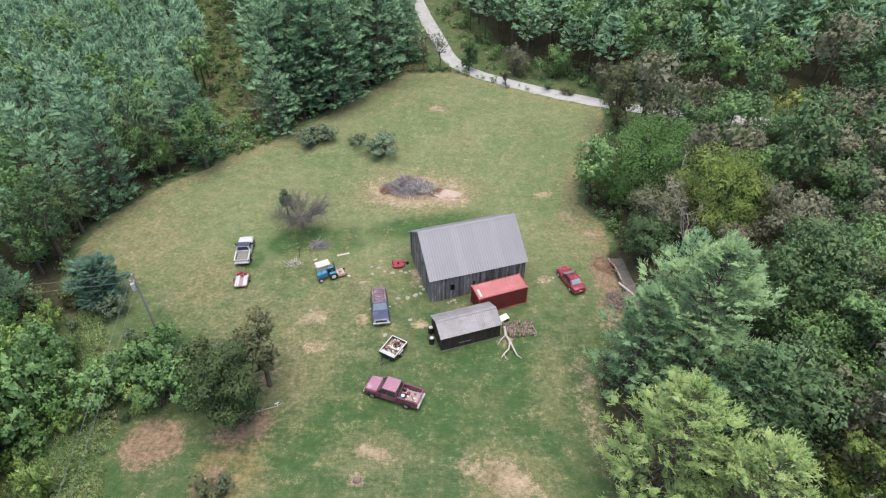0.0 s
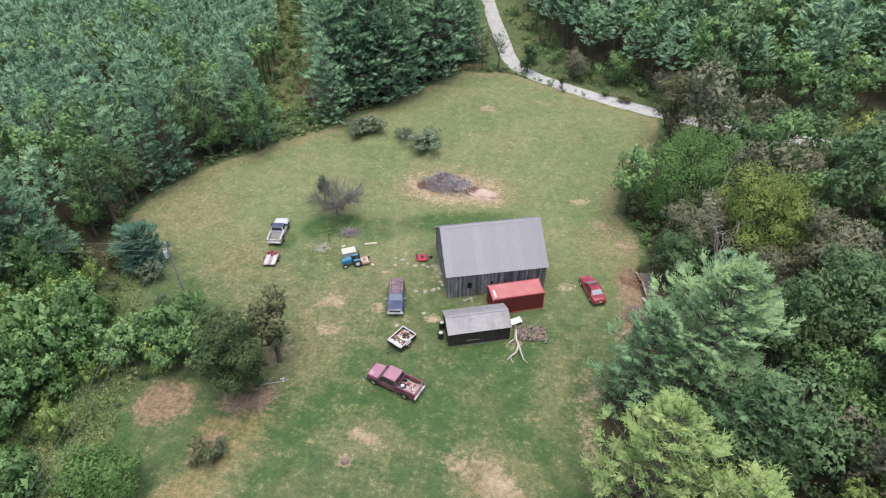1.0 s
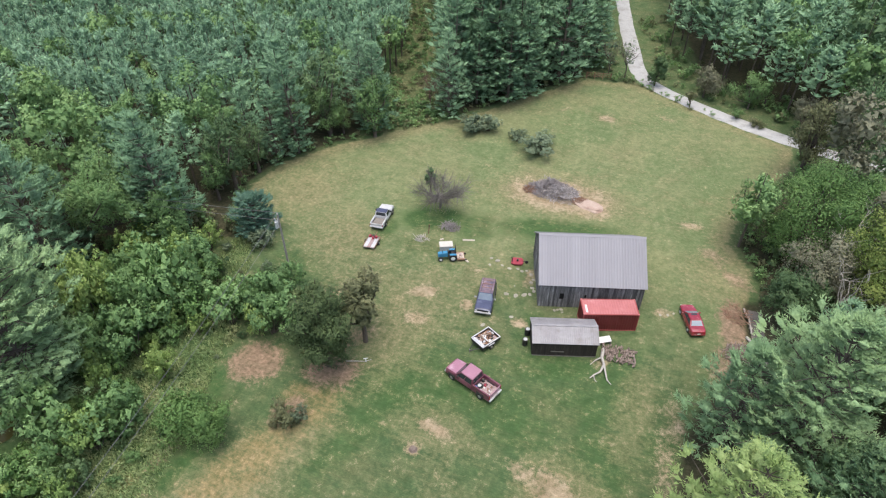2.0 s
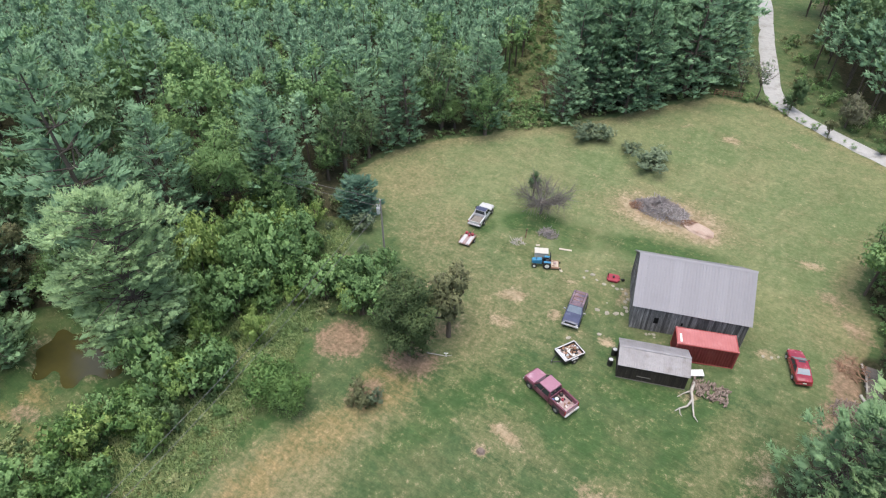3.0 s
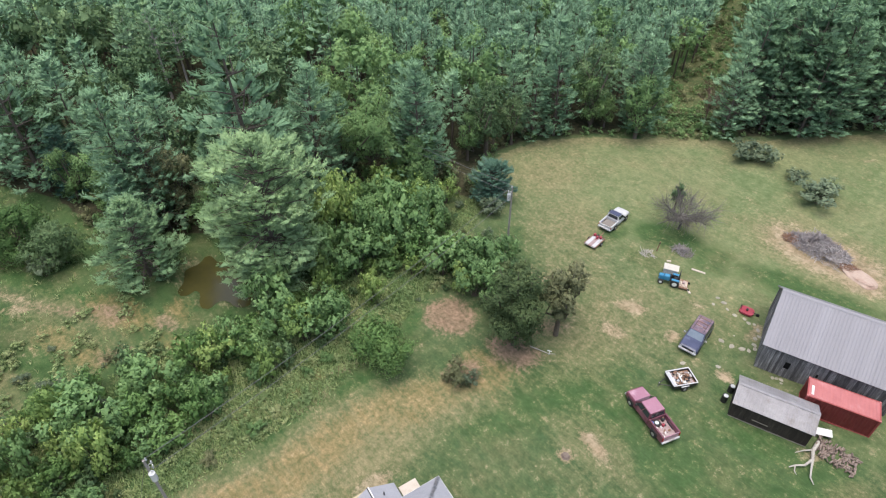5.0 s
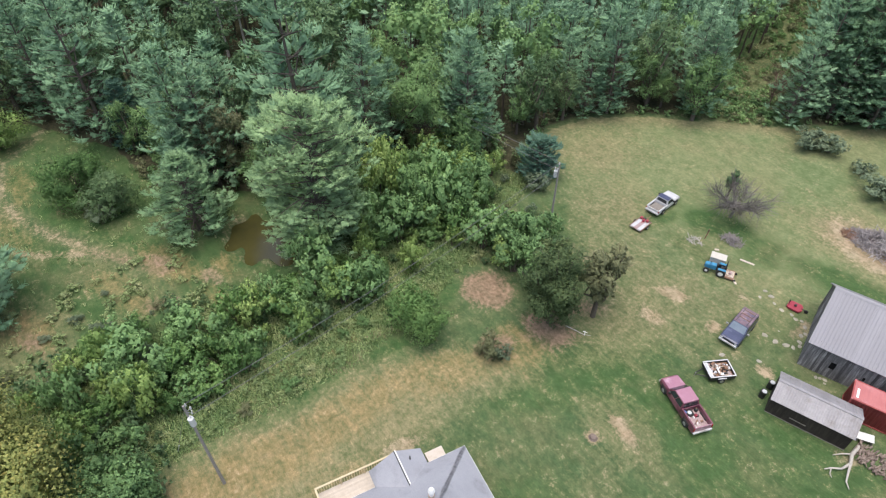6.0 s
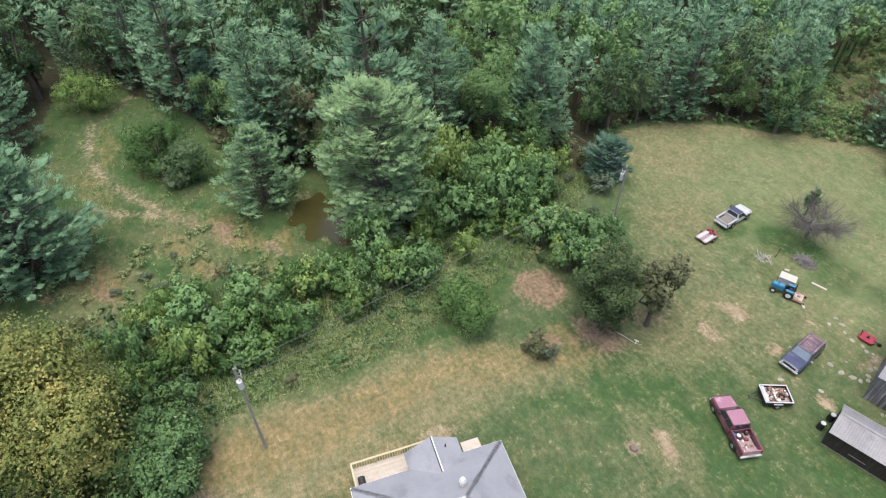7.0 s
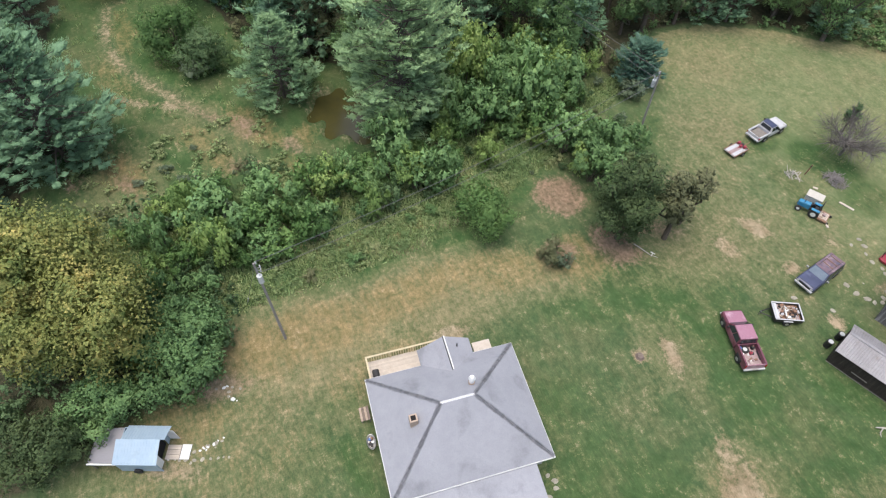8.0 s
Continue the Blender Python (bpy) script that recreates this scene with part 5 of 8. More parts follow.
PINKED = material("sun_bleached_maroon_paint", (0.38, 0.19, 0.245), 0.4, second=(0.3, 0.13, 0.185), scale=0.9, third=(0.52, 0.34, 0.39), third_scale=0.9, grain=0.05, coat=0.4)
BED_PINK = material("worn_pickup_bed", (0.4, 0.3, 0.29), 0.8, second=(0.3, 0.21, 0.21), scale=2.5, third=(0.5, 0.44, 0.41), third_scale=1.2, grain=0.15)
CAR_RED = material("red_car_paint", (0.24, 0.018, 0.03), 0.25, second=(0.28, 0.03, 0.045), scale=1, third=(0.45, 0.13, 0.14), third_scale=0.5, coat=0.8)
NAVY = material("dull_blue_car_paint", (0.045, 0.053, 0.1), 0.35, second=(0.07, 0.08, 0.14), scale=1, third=(0.13, 0.145, 0.21), third_scale=0.7, coat=0.4)
RUSTY = material("rust_blotched_blue_panel", (0.1, 0.09, 0.13), 0.6, second=(0.22, 0.13, 0.14), scale=1.6, third=(0.36, 0.28, 0.3), third_scale=1.2, grain=0.15)
OLD_WHITE = material("chalky_white_car_paint", (0.5, 0.5, 0.51), 0.45, second=(0.58, 0.58, 0.58), scale=1.2, third=(0.33, 0.31, 0.29), third_scale=0.9, coat=0.3)
TRACTOR_BLUE = material("tractor_blue_paint", (0.035, 0.2, 0.36), 0.4, second=(0.06, 0.26, 0.42), scale=2, third=(0.25, 0.4, 0.5), third_scale=1.5)
RED_PAINT = material("red_implement_paint", (0.3, 0.03, 0.05), 0.5, second=(0.36, 0.06, 0.08), scale=2, grain=0.1)
BLACK = material("black_painted_steel", (0.02, 0.02, 0.021), 0.5, second=(0.04, 0.038, 0.036), scale=4)
RUST = material("rusty_brown_steel", (0.2, 0.11, 0.07), 0.85, second=(0.3, 0.18, 0.12), scale=5, grain=0.2)
LAMP_RED = material("red_lamp_glass", (0.4, 0.01, 0.015), 0.2, spec=0.6)
LAMP_CLEAR = material("clear_lamp_glass", (0.7, 0.7, 0.68), 0.15, spec=0.7)
STONE = material("pale_field_stone", (0.3, 0.28, 0.22), 0.9, second=(0.4, 0.37, 0.3), scale=3, grain=0.2, bump=0.02, vary=0.15)
GREY_STICK = material("grey_dead_branches", (0.2, 0.18, 0.175), 0.9, second=(0.33, 0.3, 0.295), scale=1.2, third=(0.19, 0.15, 0.13), third_scale=0.5, grain=0.2)
SPLIT_LOG = material("split_firewood", (0.17, 0.125, 0.1), 0.9, second=(0.28, 0.225, 0.19), scale=3, grain=0.2, vary=0.3)
GREY_POLE = material("weathered_pole_wood", (0.24, 0.22, 0.2), 0.9, second=(0.32, 0.3, 0.27), scale=2, grain=0.2, stretch=(4, 4, 0.5))
BED_CREAM = material("cream_plastic", (0.55, 0.52, 0.46), 0.6, second=(0.48, 0.45, 0.39), scale=2)
PORCELAIN = material("grey_white_enamel", (0.6, 0.61, 0.6), 0.35, second=(0.52, 0.53, 0.52), scale=4)
WIRE = material("dull_wire", (0.2, 0.2, 0.2), 0.6, 0.3)
BLUE_PLASTIC = material("blue_plastic", (0.06, 0.13, 0.33), 0.4, second=(0.1, 0.18, 0.4), scale=4)


# ---------------------------------------------------------------- solid helpers
def add_box(bm, x0, x1, y0, y1, z0, z1, bevel=0.0, m=None):
    made = bmesh.ops.create_cube(bm, size=1.0)["verts"]
    for v in made:
        v.co = Vector((x0 + (v.co.x + 0.5) * (x1 - x0), y0 + (v.co.y + 0.5) * (y1 - y0), z0 + (v.co.z + 0.5) * (z1 - z0)))
    if bevel:
        es = list({e for v in made for e in v.link_edges})
        res = bmesh.ops.bevel(bm, geom=es, offset=bevel, segments=2, affect="EDGES", profile=0.6)
        made = list({v for f in res["faces"] for v in f.verts} | {v for v in made if v.is_valid})
    if m is not None:
        bmesh.ops.transform(bm, matrix=m, verts=made)
    return made


def box(name, parent, mat, x0, x1, y0, y1, z0, z1, bevel=0.0, label="", m=None):
    bm = bmesh.new()
    add_box(bm, x0, x1, y0, y1, z0, z1, bevel, m)
    return part(name, bm, mat, parent, label)


def add_poly(bm, pts, thick):
    """A flat plate: corners and a thickness against its normal."""
    vs = [bm.verts.new(p) for p in pts]
    f = bm.faces.new(vs)
    f.normal_update()
    ext = bmesh.ops.extrude_face_region(bm, geom=[f])
    n = f.normal.copy()
    for v in [g for g in ext["geom"] if isinstance(g, bmesh.types.BMVert)]:
        v.co -= n * thick
    bmesh.ops.recalc_face_normals(bm, faces=bm.faces[:])


def plate(name, parent, mat, pts, thick=0.03, label=""):
    bm = bmesh.new()
    add_poly(bm, pts, thick)
    return part(name, bm, mat, parent, label)


def add_cyl(bm, a, b, r0, r1=None, sides=12):
    a, b = Vector(a), Vector(b)
    d = b - a
    m = Matrix.Translation((a + b) / 2) @ d.to_track_quat("Z", "Y").to_matrix().to_4x4()
    bmesh.ops.create_cone(bm, cap_ends=True, segments=sides, radius1=r0, radius2=r0 if r1 is None else r1, depth=d.length, matrix=m)


def rod(name, parent, mat, a, b, r, r1=None, sides=10, label=""):
    bm = bmesh.new()
    add_cyl(bm, a, b, r, r1, sides)
    return part(name, bm, mat, parent, label)


def loft(name, parent, mat, rings, label="", smooth=False):
    """A closed skin through rings of the same number of corners."""
    bm = bmesh.new()
    vs = [[bm.verts.new(p) for p in r] for r in rings]
    n = len(rings[0])
    for a, b in zip(vs, vs[1:]):
        for i in range(n):
            bm.faces.new((a[i], a[(i + 1) % n], b[(i + 1) % n], b[i]))
    bm.faces.new(vs[0][::-1])
    bm.faces.new(vs[-1])
    bmesh.ops.recalc_face_normals(bm, faces=bm.faces[:])
    es = [e for e in bm.edges if e.is_manifold and e.calc_face_angle(0) > 0.5]
    bmesh.ops.bevel(bm, geom=es, offset=0.025, segments=2, affect="EDGES", profile=0.6)
    return part(name, bm, mat, parent, label, smooth)


def ribbed(name, parent, mat, p, u, v, lu, lv, ribs, rib_h=0.025, thick=0.02, label=""):
    """A sheet from corner p along u (across the ribs) and v (along them), with raised ribs."""
    p, u, v = Vector(p), Vector(u).normalized(), Vector(v).normalized()
    n = u.cross(v).normalized()
    prof = [(0, 0)]
    for i in range(ribs):
        c = (i + 0.5) / ribs * lu
        w = min(0.045, lu / ribs * 0.2)
        prof += [(c - w, 0), (c - w * 0.5, rib_h), (c + w * 0.5, rib_h), (c + w, 0)]
    prof += [(lu, 0)]
    bm = bmesh.new()
    cols = [[bm.verts.new(p + u * a + v * s + n * h) for a, h in prof] for s in (0, lv)]
    low = [[bm.verts.new(p + u * a + v * s - n * thick) for a in (0, lu)] for s in (0, lv)]
    for i in range(len(prof) - 1):
        bm.faces.new((cols[0][i], cols[0][i + 1], cols[1][i + 1], cols[1][i]))
    bm.faces.new((low[0][0], low[1][0], low[1][1], low[0][1]))
    bm.faces.new([low[0][0], low[0][1]] + cols[0][::-1])
    bm.faces.new([low[1][1], low[1][0]] + cols[1])
    bm.faces.new((cols[0][0], cols[1][0], low[1][0], low[0][0]))
    bm.faces.new((cols[0][-1], low[0][1], low[1][1], cols[1][-1]))
    bmesh.ops.recalc_face_normals(bm, faces=bm.faces[:])
    return part(name, bm, mat, parent, label)


def board_wall(parent, mat, ax, bx, y, tops, facing, step=0.24, z0=0.0, seed=1, skip=(), name="board", depth=0.03):
    """Upright boards from ax to bx in the plane y (facing 'y') or x (facing 'x'); tops gives the height at a place."""
    rng = np.random.default_rng(seed)
    a, shared = ax, {}
    while a < bx - 0.03:
        w = min(step * rng.uniform(0.8, 1.2), bx - a)
        b = a + w - 0.015
        h0, h1 = tops(a), tops(b)
        foot = z0 + rng.uniform(-0.03, 0.08)
        dp = depth + rng.uniform(0, 0.02)
        spans = [(foot, None)]
        for s0, s1, lo, hi in skip:
            if a > s0 - 0.05 and b < s1 + 0.05:
                spans = [(foot, lo), (hi, None)]
        for lo, hi in spans:
            t0, t1 = (h0, h1) if hi is None else (hi, hi)
            if min(t0, t1) - lo < 0.05:
                continue
            bm = bmesh.new()
            if facing == "y":
                q = [(a, y, lo), (b, y, lo), (b, y, t1), (a, y, t0)]
                off = Vector((0, -dp, 0))
            else:
                q = [(y, a, lo), (y, b, lo), (y, b, t1), (y, a, t0)]
                off = Vector((-dp, 0, 0))
            va = [bm.verts.new(Vector(c)) for c in q]
            vb = [bm.verts.new(Vector(c) + off) for c in q]
            bm.faces.new(va)
            bm.faces.new(vb[::-1])
            for i in range(4):
                bm.faces.new((va[i], vb[i], vb[(i + 1) % 4], va[(i + 1) % 4]))
            bmesh.ops.recalc_face_normals(bm, faces=bm.faces[:])
            part(name, bm, mat, parent)
        a += w


# ---------------------------------------------------------------- barn
def build_barn():
    """12 x 9.5 m: front wall along local x at y = 0, the eaves at 3.6 m, the ridge at 7 m."""
    x, y = yard(15.25, 46.4)
    barn = thing("barn", Matrix.Translation((x, y, -0.05)) @ Matrix.Rotation(YARD, 4, "Z"),
                 "weathered grey board barn with a ribbed grey metal roof", "barn")
    L, W, E, T = 11.6, 9.3, 3.6, 7.0
    gable = lambda s: E + (T - E) * (1 - abs(s - W / 2) / (W / 2))
    front = new("front_wall")
    front.parent = barn
    board_wall(front, OLD_BOARD, 0, L, 0, lambda s: E, "y", seed=2, skip=((2.2, 2.75, 1.3, 2.2), (5.0, 5.35, 1.6, 2.1)))
    left = new("gable_wall")
    left.parent = barn
    board_wall(left, OLD_BOARD, 0, W, 0, lambda s: gable(s), "x", seed=3, skip=((3.4, 4.0, 2.6, 3.4),))
    right = new("gable_wall")
    right.parent = barn
    board_wall(right, OLD_BOARD, 0, W, L + 0.03, lambda s: gable(s), "x", seed=4, step=0.5)
    back = new("back_wall")
    back.parent = barn
    board_wall(back, OLD_BOARD, 0, L, W + 0.03, lambda s: E, "y", seed=5, step=0.5)
    box("sill", barn, BEAM, -0.02, L + 0.02, 0.01, 0.2, -0.15, 0.18, label="heavy grey timber sill")
    box("sill", barn, BEAM, 0.01, 0.2, 0, W, -0.15, 0.18, label="heavy grey timber sill")
    for px, py in ((0.12, 0.12), (L - 0.12, 0.12), (0.12, W - 0.12), (L - 0.12, W - 0.12), (L * 0.36, 0.12), (L * 0.68, 0.12)):
        box("post", barn, BEAM, px - 0.1, px + 0.1, py - 0.08, py + 0.1, -0.15, E - 0.1)
    # solid near-black block, so gaps between the boards show an unlit inside
    bm = bmesh.new()
    add_box(bm, 0.25, L - 0.25, 0.25, W - 0.25, -0.1, E - 0.1)
    part("interior", bm, DARK, barn, "near-black block standing for the unlit inside of the barn")
    n, pw = 13, (L + 0.5) / 13
    slope = math.atan2(T - E, W / 2)
    run = math.hypot(T - E, W / 2) + 0.28
    for i in range(n):
        px = -0.25 + i * pw
        ribbed("roof_panel", barn, TIN, (px, -0.23, E - 0.23 * math.tan(slope) + 0.06), (1, 0, 0), (0, math.cos(slope), math.sin(slope)), pw - 0.004, run, 3)
        ribbed("roof_panel", barn, TIN, (px + pw - 0.004, W + 0.23, E - 0.23 * math.tan(slope) + 0.06), (-1, 0, 0), (0, -math.cos(slope), math.sin(slope)), pw - 0.004, run, 3)
    bm = bmesh.new()
    add_poly(bm, [(-0.27, W / 2 - 0.2, T - 0.05), (L + 0.27, W / 2 - 0.2, T - 0.05), (L + 0.27, W / 2, T + 0.1), (-0.27, W / 2, T + 0.1)], 0.02)
    add_poly(bm, [(L + 0.27, W / 2 + 0.2, T - 0.05), (-0.27, W / 2 + 0.2, T - 0.05), (-0.27, W / 2, T + 0.1), (L + 0.27, W / 2, T + 0.1)], 0.02)
    part("ridge_cap", bm, TIN, barn)
    for sx in (-0.25, L + 0.22):
        for sgn in (-1, 1):
            ya = W / 2 + sgn * (W / 2 + 0.2)
            plate("verge_board", barn, BEAM, [(sx, ya, E - 0.25), (sx, W / 2, T - 0.1), (sx, W / 2, T + 0.0), (sx, ya, E - 0.13)], 0.03)
    # wide door in the gable
    for s in np.arange(5.2, 7.6, 0.4):
        box("door_board", barn, OLD_BOARD, -0.09, -0.05, s, s + 0.37, 0.1, 2.7)
    return barn


build_barn()


# ---------------------------------------------------------------- shipping container
def build_container():
    x, y = yard(19.75, 42.75)
    c = thing("shipping_container", Matrix.Translation((x, y, gz(x, y))) @ Matrix.Rotation(0.36, 4, "Z"),
              "red steel shipping container with a sun-faded pink roof", "container")
    L, W, H = 6.06, 2.44, 2.59

    def corrugated(name, p, u, length, lab=""):
        n = int(length / 0.27)
        bm = bmesh.new()
        u = Vector(u)
        out = Vector((u.y, -u.x, 0))
        pts = []
        for i in range(n):
            a = i * length / n
            w = length / n
            pts += [(a, 0), (a + w * 0.25, 0), (a + w * 0.5, -0.036), (a + w * 0.75, -0.036)]
        pts.append((length, 0))
        lo = [bm.verts.new(Vector(p) + u * a + out * d) for a, d in pts]
        hi = [bm.verts.new(Vector(p) + u * a + out * d + Vector((0, 0, H - 0.32))) for a, d in pts]
        for i in range(len(pts) - 1):
            bm.faces.new((lo[i], lo[i + 1], hi[i + 1], hi[i]))
        bmesh.ops.solidify(bm, geom=bm.faces[:], thickness=0.02)
        return part(name, bm, CONT_RED, c, lab)

    corrugated("side_wall", (0.1, 0.05, 0.18), (1, 0, 0), L - 0.2)
    corrugated("side_wall", (L - 0.1, W - 0.05, 0.18), (-1, 0, 0), L - 0.2)
    corrugated("end_wall", (0.05, W - 0.1, 0.18), (0, -1, 0), W - 0.2)
    bm = bmesh.new()
    for z in (0.0, H - 0.14):
        for y0 in (0.0, W - 0.12):
            add_box(bm, 0.1, L - 0.1, y0, y0 + 0.12, z, z + 0.14)
        for x0 in (0.0, L - 0.12):
            add_box(bm, x0, x0 + 0.12, 0.1, W - 0.1, z, z + 0.14)
    part("rail_frame", bm, CONT_RED, c)
    for px in (0, L - 0.14):
        for py in (0, W - 0.14):
            box("corner_post", c, CONT_RED, px, px + 0.14, py, py + 0.14, 0.1, H - 0.1, 0.015)
            box("corner_casting", c, CONT_TOP, px - 0.01, px + 0.17, py - 0.01, py + 0.17, H - 0.11, H + 0.015, 0.02)
            box("corner_casting", c, CONT_RED, px - 0.01, px + 0.17, py - 0.01, py + 0.17, 0, 0.12, 0.02)
    bm = bmesh.new()
    n, prof = 20, []
    for i in range(n):
        a, w = 0.1 + i * (L - 0.2) / n, (L - 0.2) / n
        prof += [(a, H - 0.02), (a + w * 0.15, H), (a + w * 0.55, H), (a + w * 0.7, H - 0.02)]
    prof.append((L - 0.1, H - 0.02))
    cols = [[bm.verts.new((a, yy, z)) for a, z in prof] for yy in (0.08, W - 0.08)]
    for i in range(len(prof) - 1):
        bm.faces.new((cols[0][i], cols[0][i + 1], cols[1][i + 1], cols[1][i]))
    add_box(bm, 0.09, L - 0.09, 0.09, W - 0.09, H - 0.1, H - 0.025)
    part("roof", bm, CONT_TOP, c, "pink faded corrugated roof")
    for i in (0, 1):
        y0 = 0.14 + i * (W - 0.28) / 2
        d = box("door", c, CONT_RED, L - 0.07, L - 0.02, y0 + 0.01, y0 + (W - 0.28) / 2 - 0.01, 0.16, H - 0.16, 0.01)
        for k in (0.3, 0.75):
            rod("lock_bar", d, STEEL, (L + 0.01, y0 + k, 0.15), (L + 0.01, y0 + k, H - 0.15), 0.02)
    box("floor", c, BEAM, 0.1, L - 0.1, 0.1, W - 0.1, 0.08, 0.16)
    box("roof_patch", c, WHITE, 0.35, 0.55, 0.35, 1.5, H + 0.002, H + 0.012, label="worn white streak on the roof")


build_container()


# ---------------------------------------------------------------- shed with barrels
def build_shed():
    x, y = yard(14.2, 38.95)
    s = thing("shed", Matrix.Translation((x, y, gz(x, y))) @ Matrix.Rotation(YARD + 0.02, 4, "Z"),
              "long dark brown shed with a low grey metal roof", "shed")
    L, W, E, T = 6.7, 3.4, 2.05, 2.85
    gable = lambda q: E + (T - E) * (1 - abs(q - W / 2) / (W / 2))
    for nm, f in (("front_wall", lambda p: board_wall(p, DARK_BOARD, 0, L, 0, lambda q: E, "y", 0.3, seed=12)),
                  ("gable_wall", lambda p: board_wall(p, DARK_BOARD, 0, W, 0, gable, "x", 0.3, seed=13)),
                  ("gable_wall", lambda p: board_wall(p, DARK_BOARD, 0, W, L + 0.03, gable, "x", 0.4, seed=14)),
                  ("back_wall", lambda p: board_wall(p, DARK_BOARD, 0, L, W + 0.03, lambda q: E, "y", 0.5, seed=15))):
        w = new(nm)
        w.parent = s
        f(w)
    box("sill", s, BEAM, -0.03, L + 0.03, -0.06, 0.08, -0.12, 0.09)
    # near-black block in place of the unlit room behind the boards
    box("interior", s, DARK, 0.05, L - 0.05, 0.05, W - 0.05, -0.05, E - 0.05)
    slope = math.atan2(T - E, W / 2)
    run = math.hypot(T - E, W / 2) + 0.2
    n = 8
    pw = (L + 0.3) / n
    for i in range(n):
        px = -0.15 + i * pw
        ribbed("roof_panel", s, TIN_OLD, (px, -0.18, E - 0.18 * math.tan(slope) + 0.05), (1, 0, 0), (0, math.cos(slope), math.sin(slope)), pw - 0.005, run, 4, 0.022)
        ribbed("roof_panel", s, TIN_OLD, (px + pw - 0.005, W + 0.18, E - 0.18 * math.tan(slope) + 0.05), (-1, 0, 0), (0, -math.cos(slope), math.sin(slope)), pw - 0.005, run, 4, 0.022)
    plate("ridge_cap", s, TIN_OLD, [(-0.15, W / 2 - 0.14, T + 0.03), (L + 0.15, W / 2 - 0.14, T + 0.03), (L + 0.15, W / 2 + 0.14, T + 0.03), (-0.15, W / 2 + 0.14, T + 0.03)], 0.03)
    box("loose_board", s, BEAM, 1.9, 3.3, -0.09, -0.06, 0.75, 0.85, m=Matrix.Rotation(0.03, 4, "Y"))


build_shed()


def barrel(x, y, k):
    b = thing("barrel", pose(x, y, gz(x, y), 0, 0, 40 * k), "black steel barrel with a pale lid beside the shed", "barrel", "barrels by the shed")
    prof = [(0.27, 0), (0.29, 0.02), (0.285, 0.28), (0.3, 0.3), (0.285, 0.32), (0.285, 0.57), (0.3, 0.59), (0.285, 0.61), (0.29, 0.86), (0.29, 0.88), (0.26, 0.87)]
    loft("body", b, BLACK, [[(r * math.cos(a), r * math.sin(a), z) for a in np.linspace(0, 6.283, 18, endpoint=False)] for r, z in prof], smooth=True)
    rod("lid", b, PORCELAIN, (0.03, 0, 0.86), (0.03, 0, 0.895), 0.22, sides=16, label="pale worn lid")


barrel(0.25, 42.5, 0)
barrel(0.1, 44.0, 1)


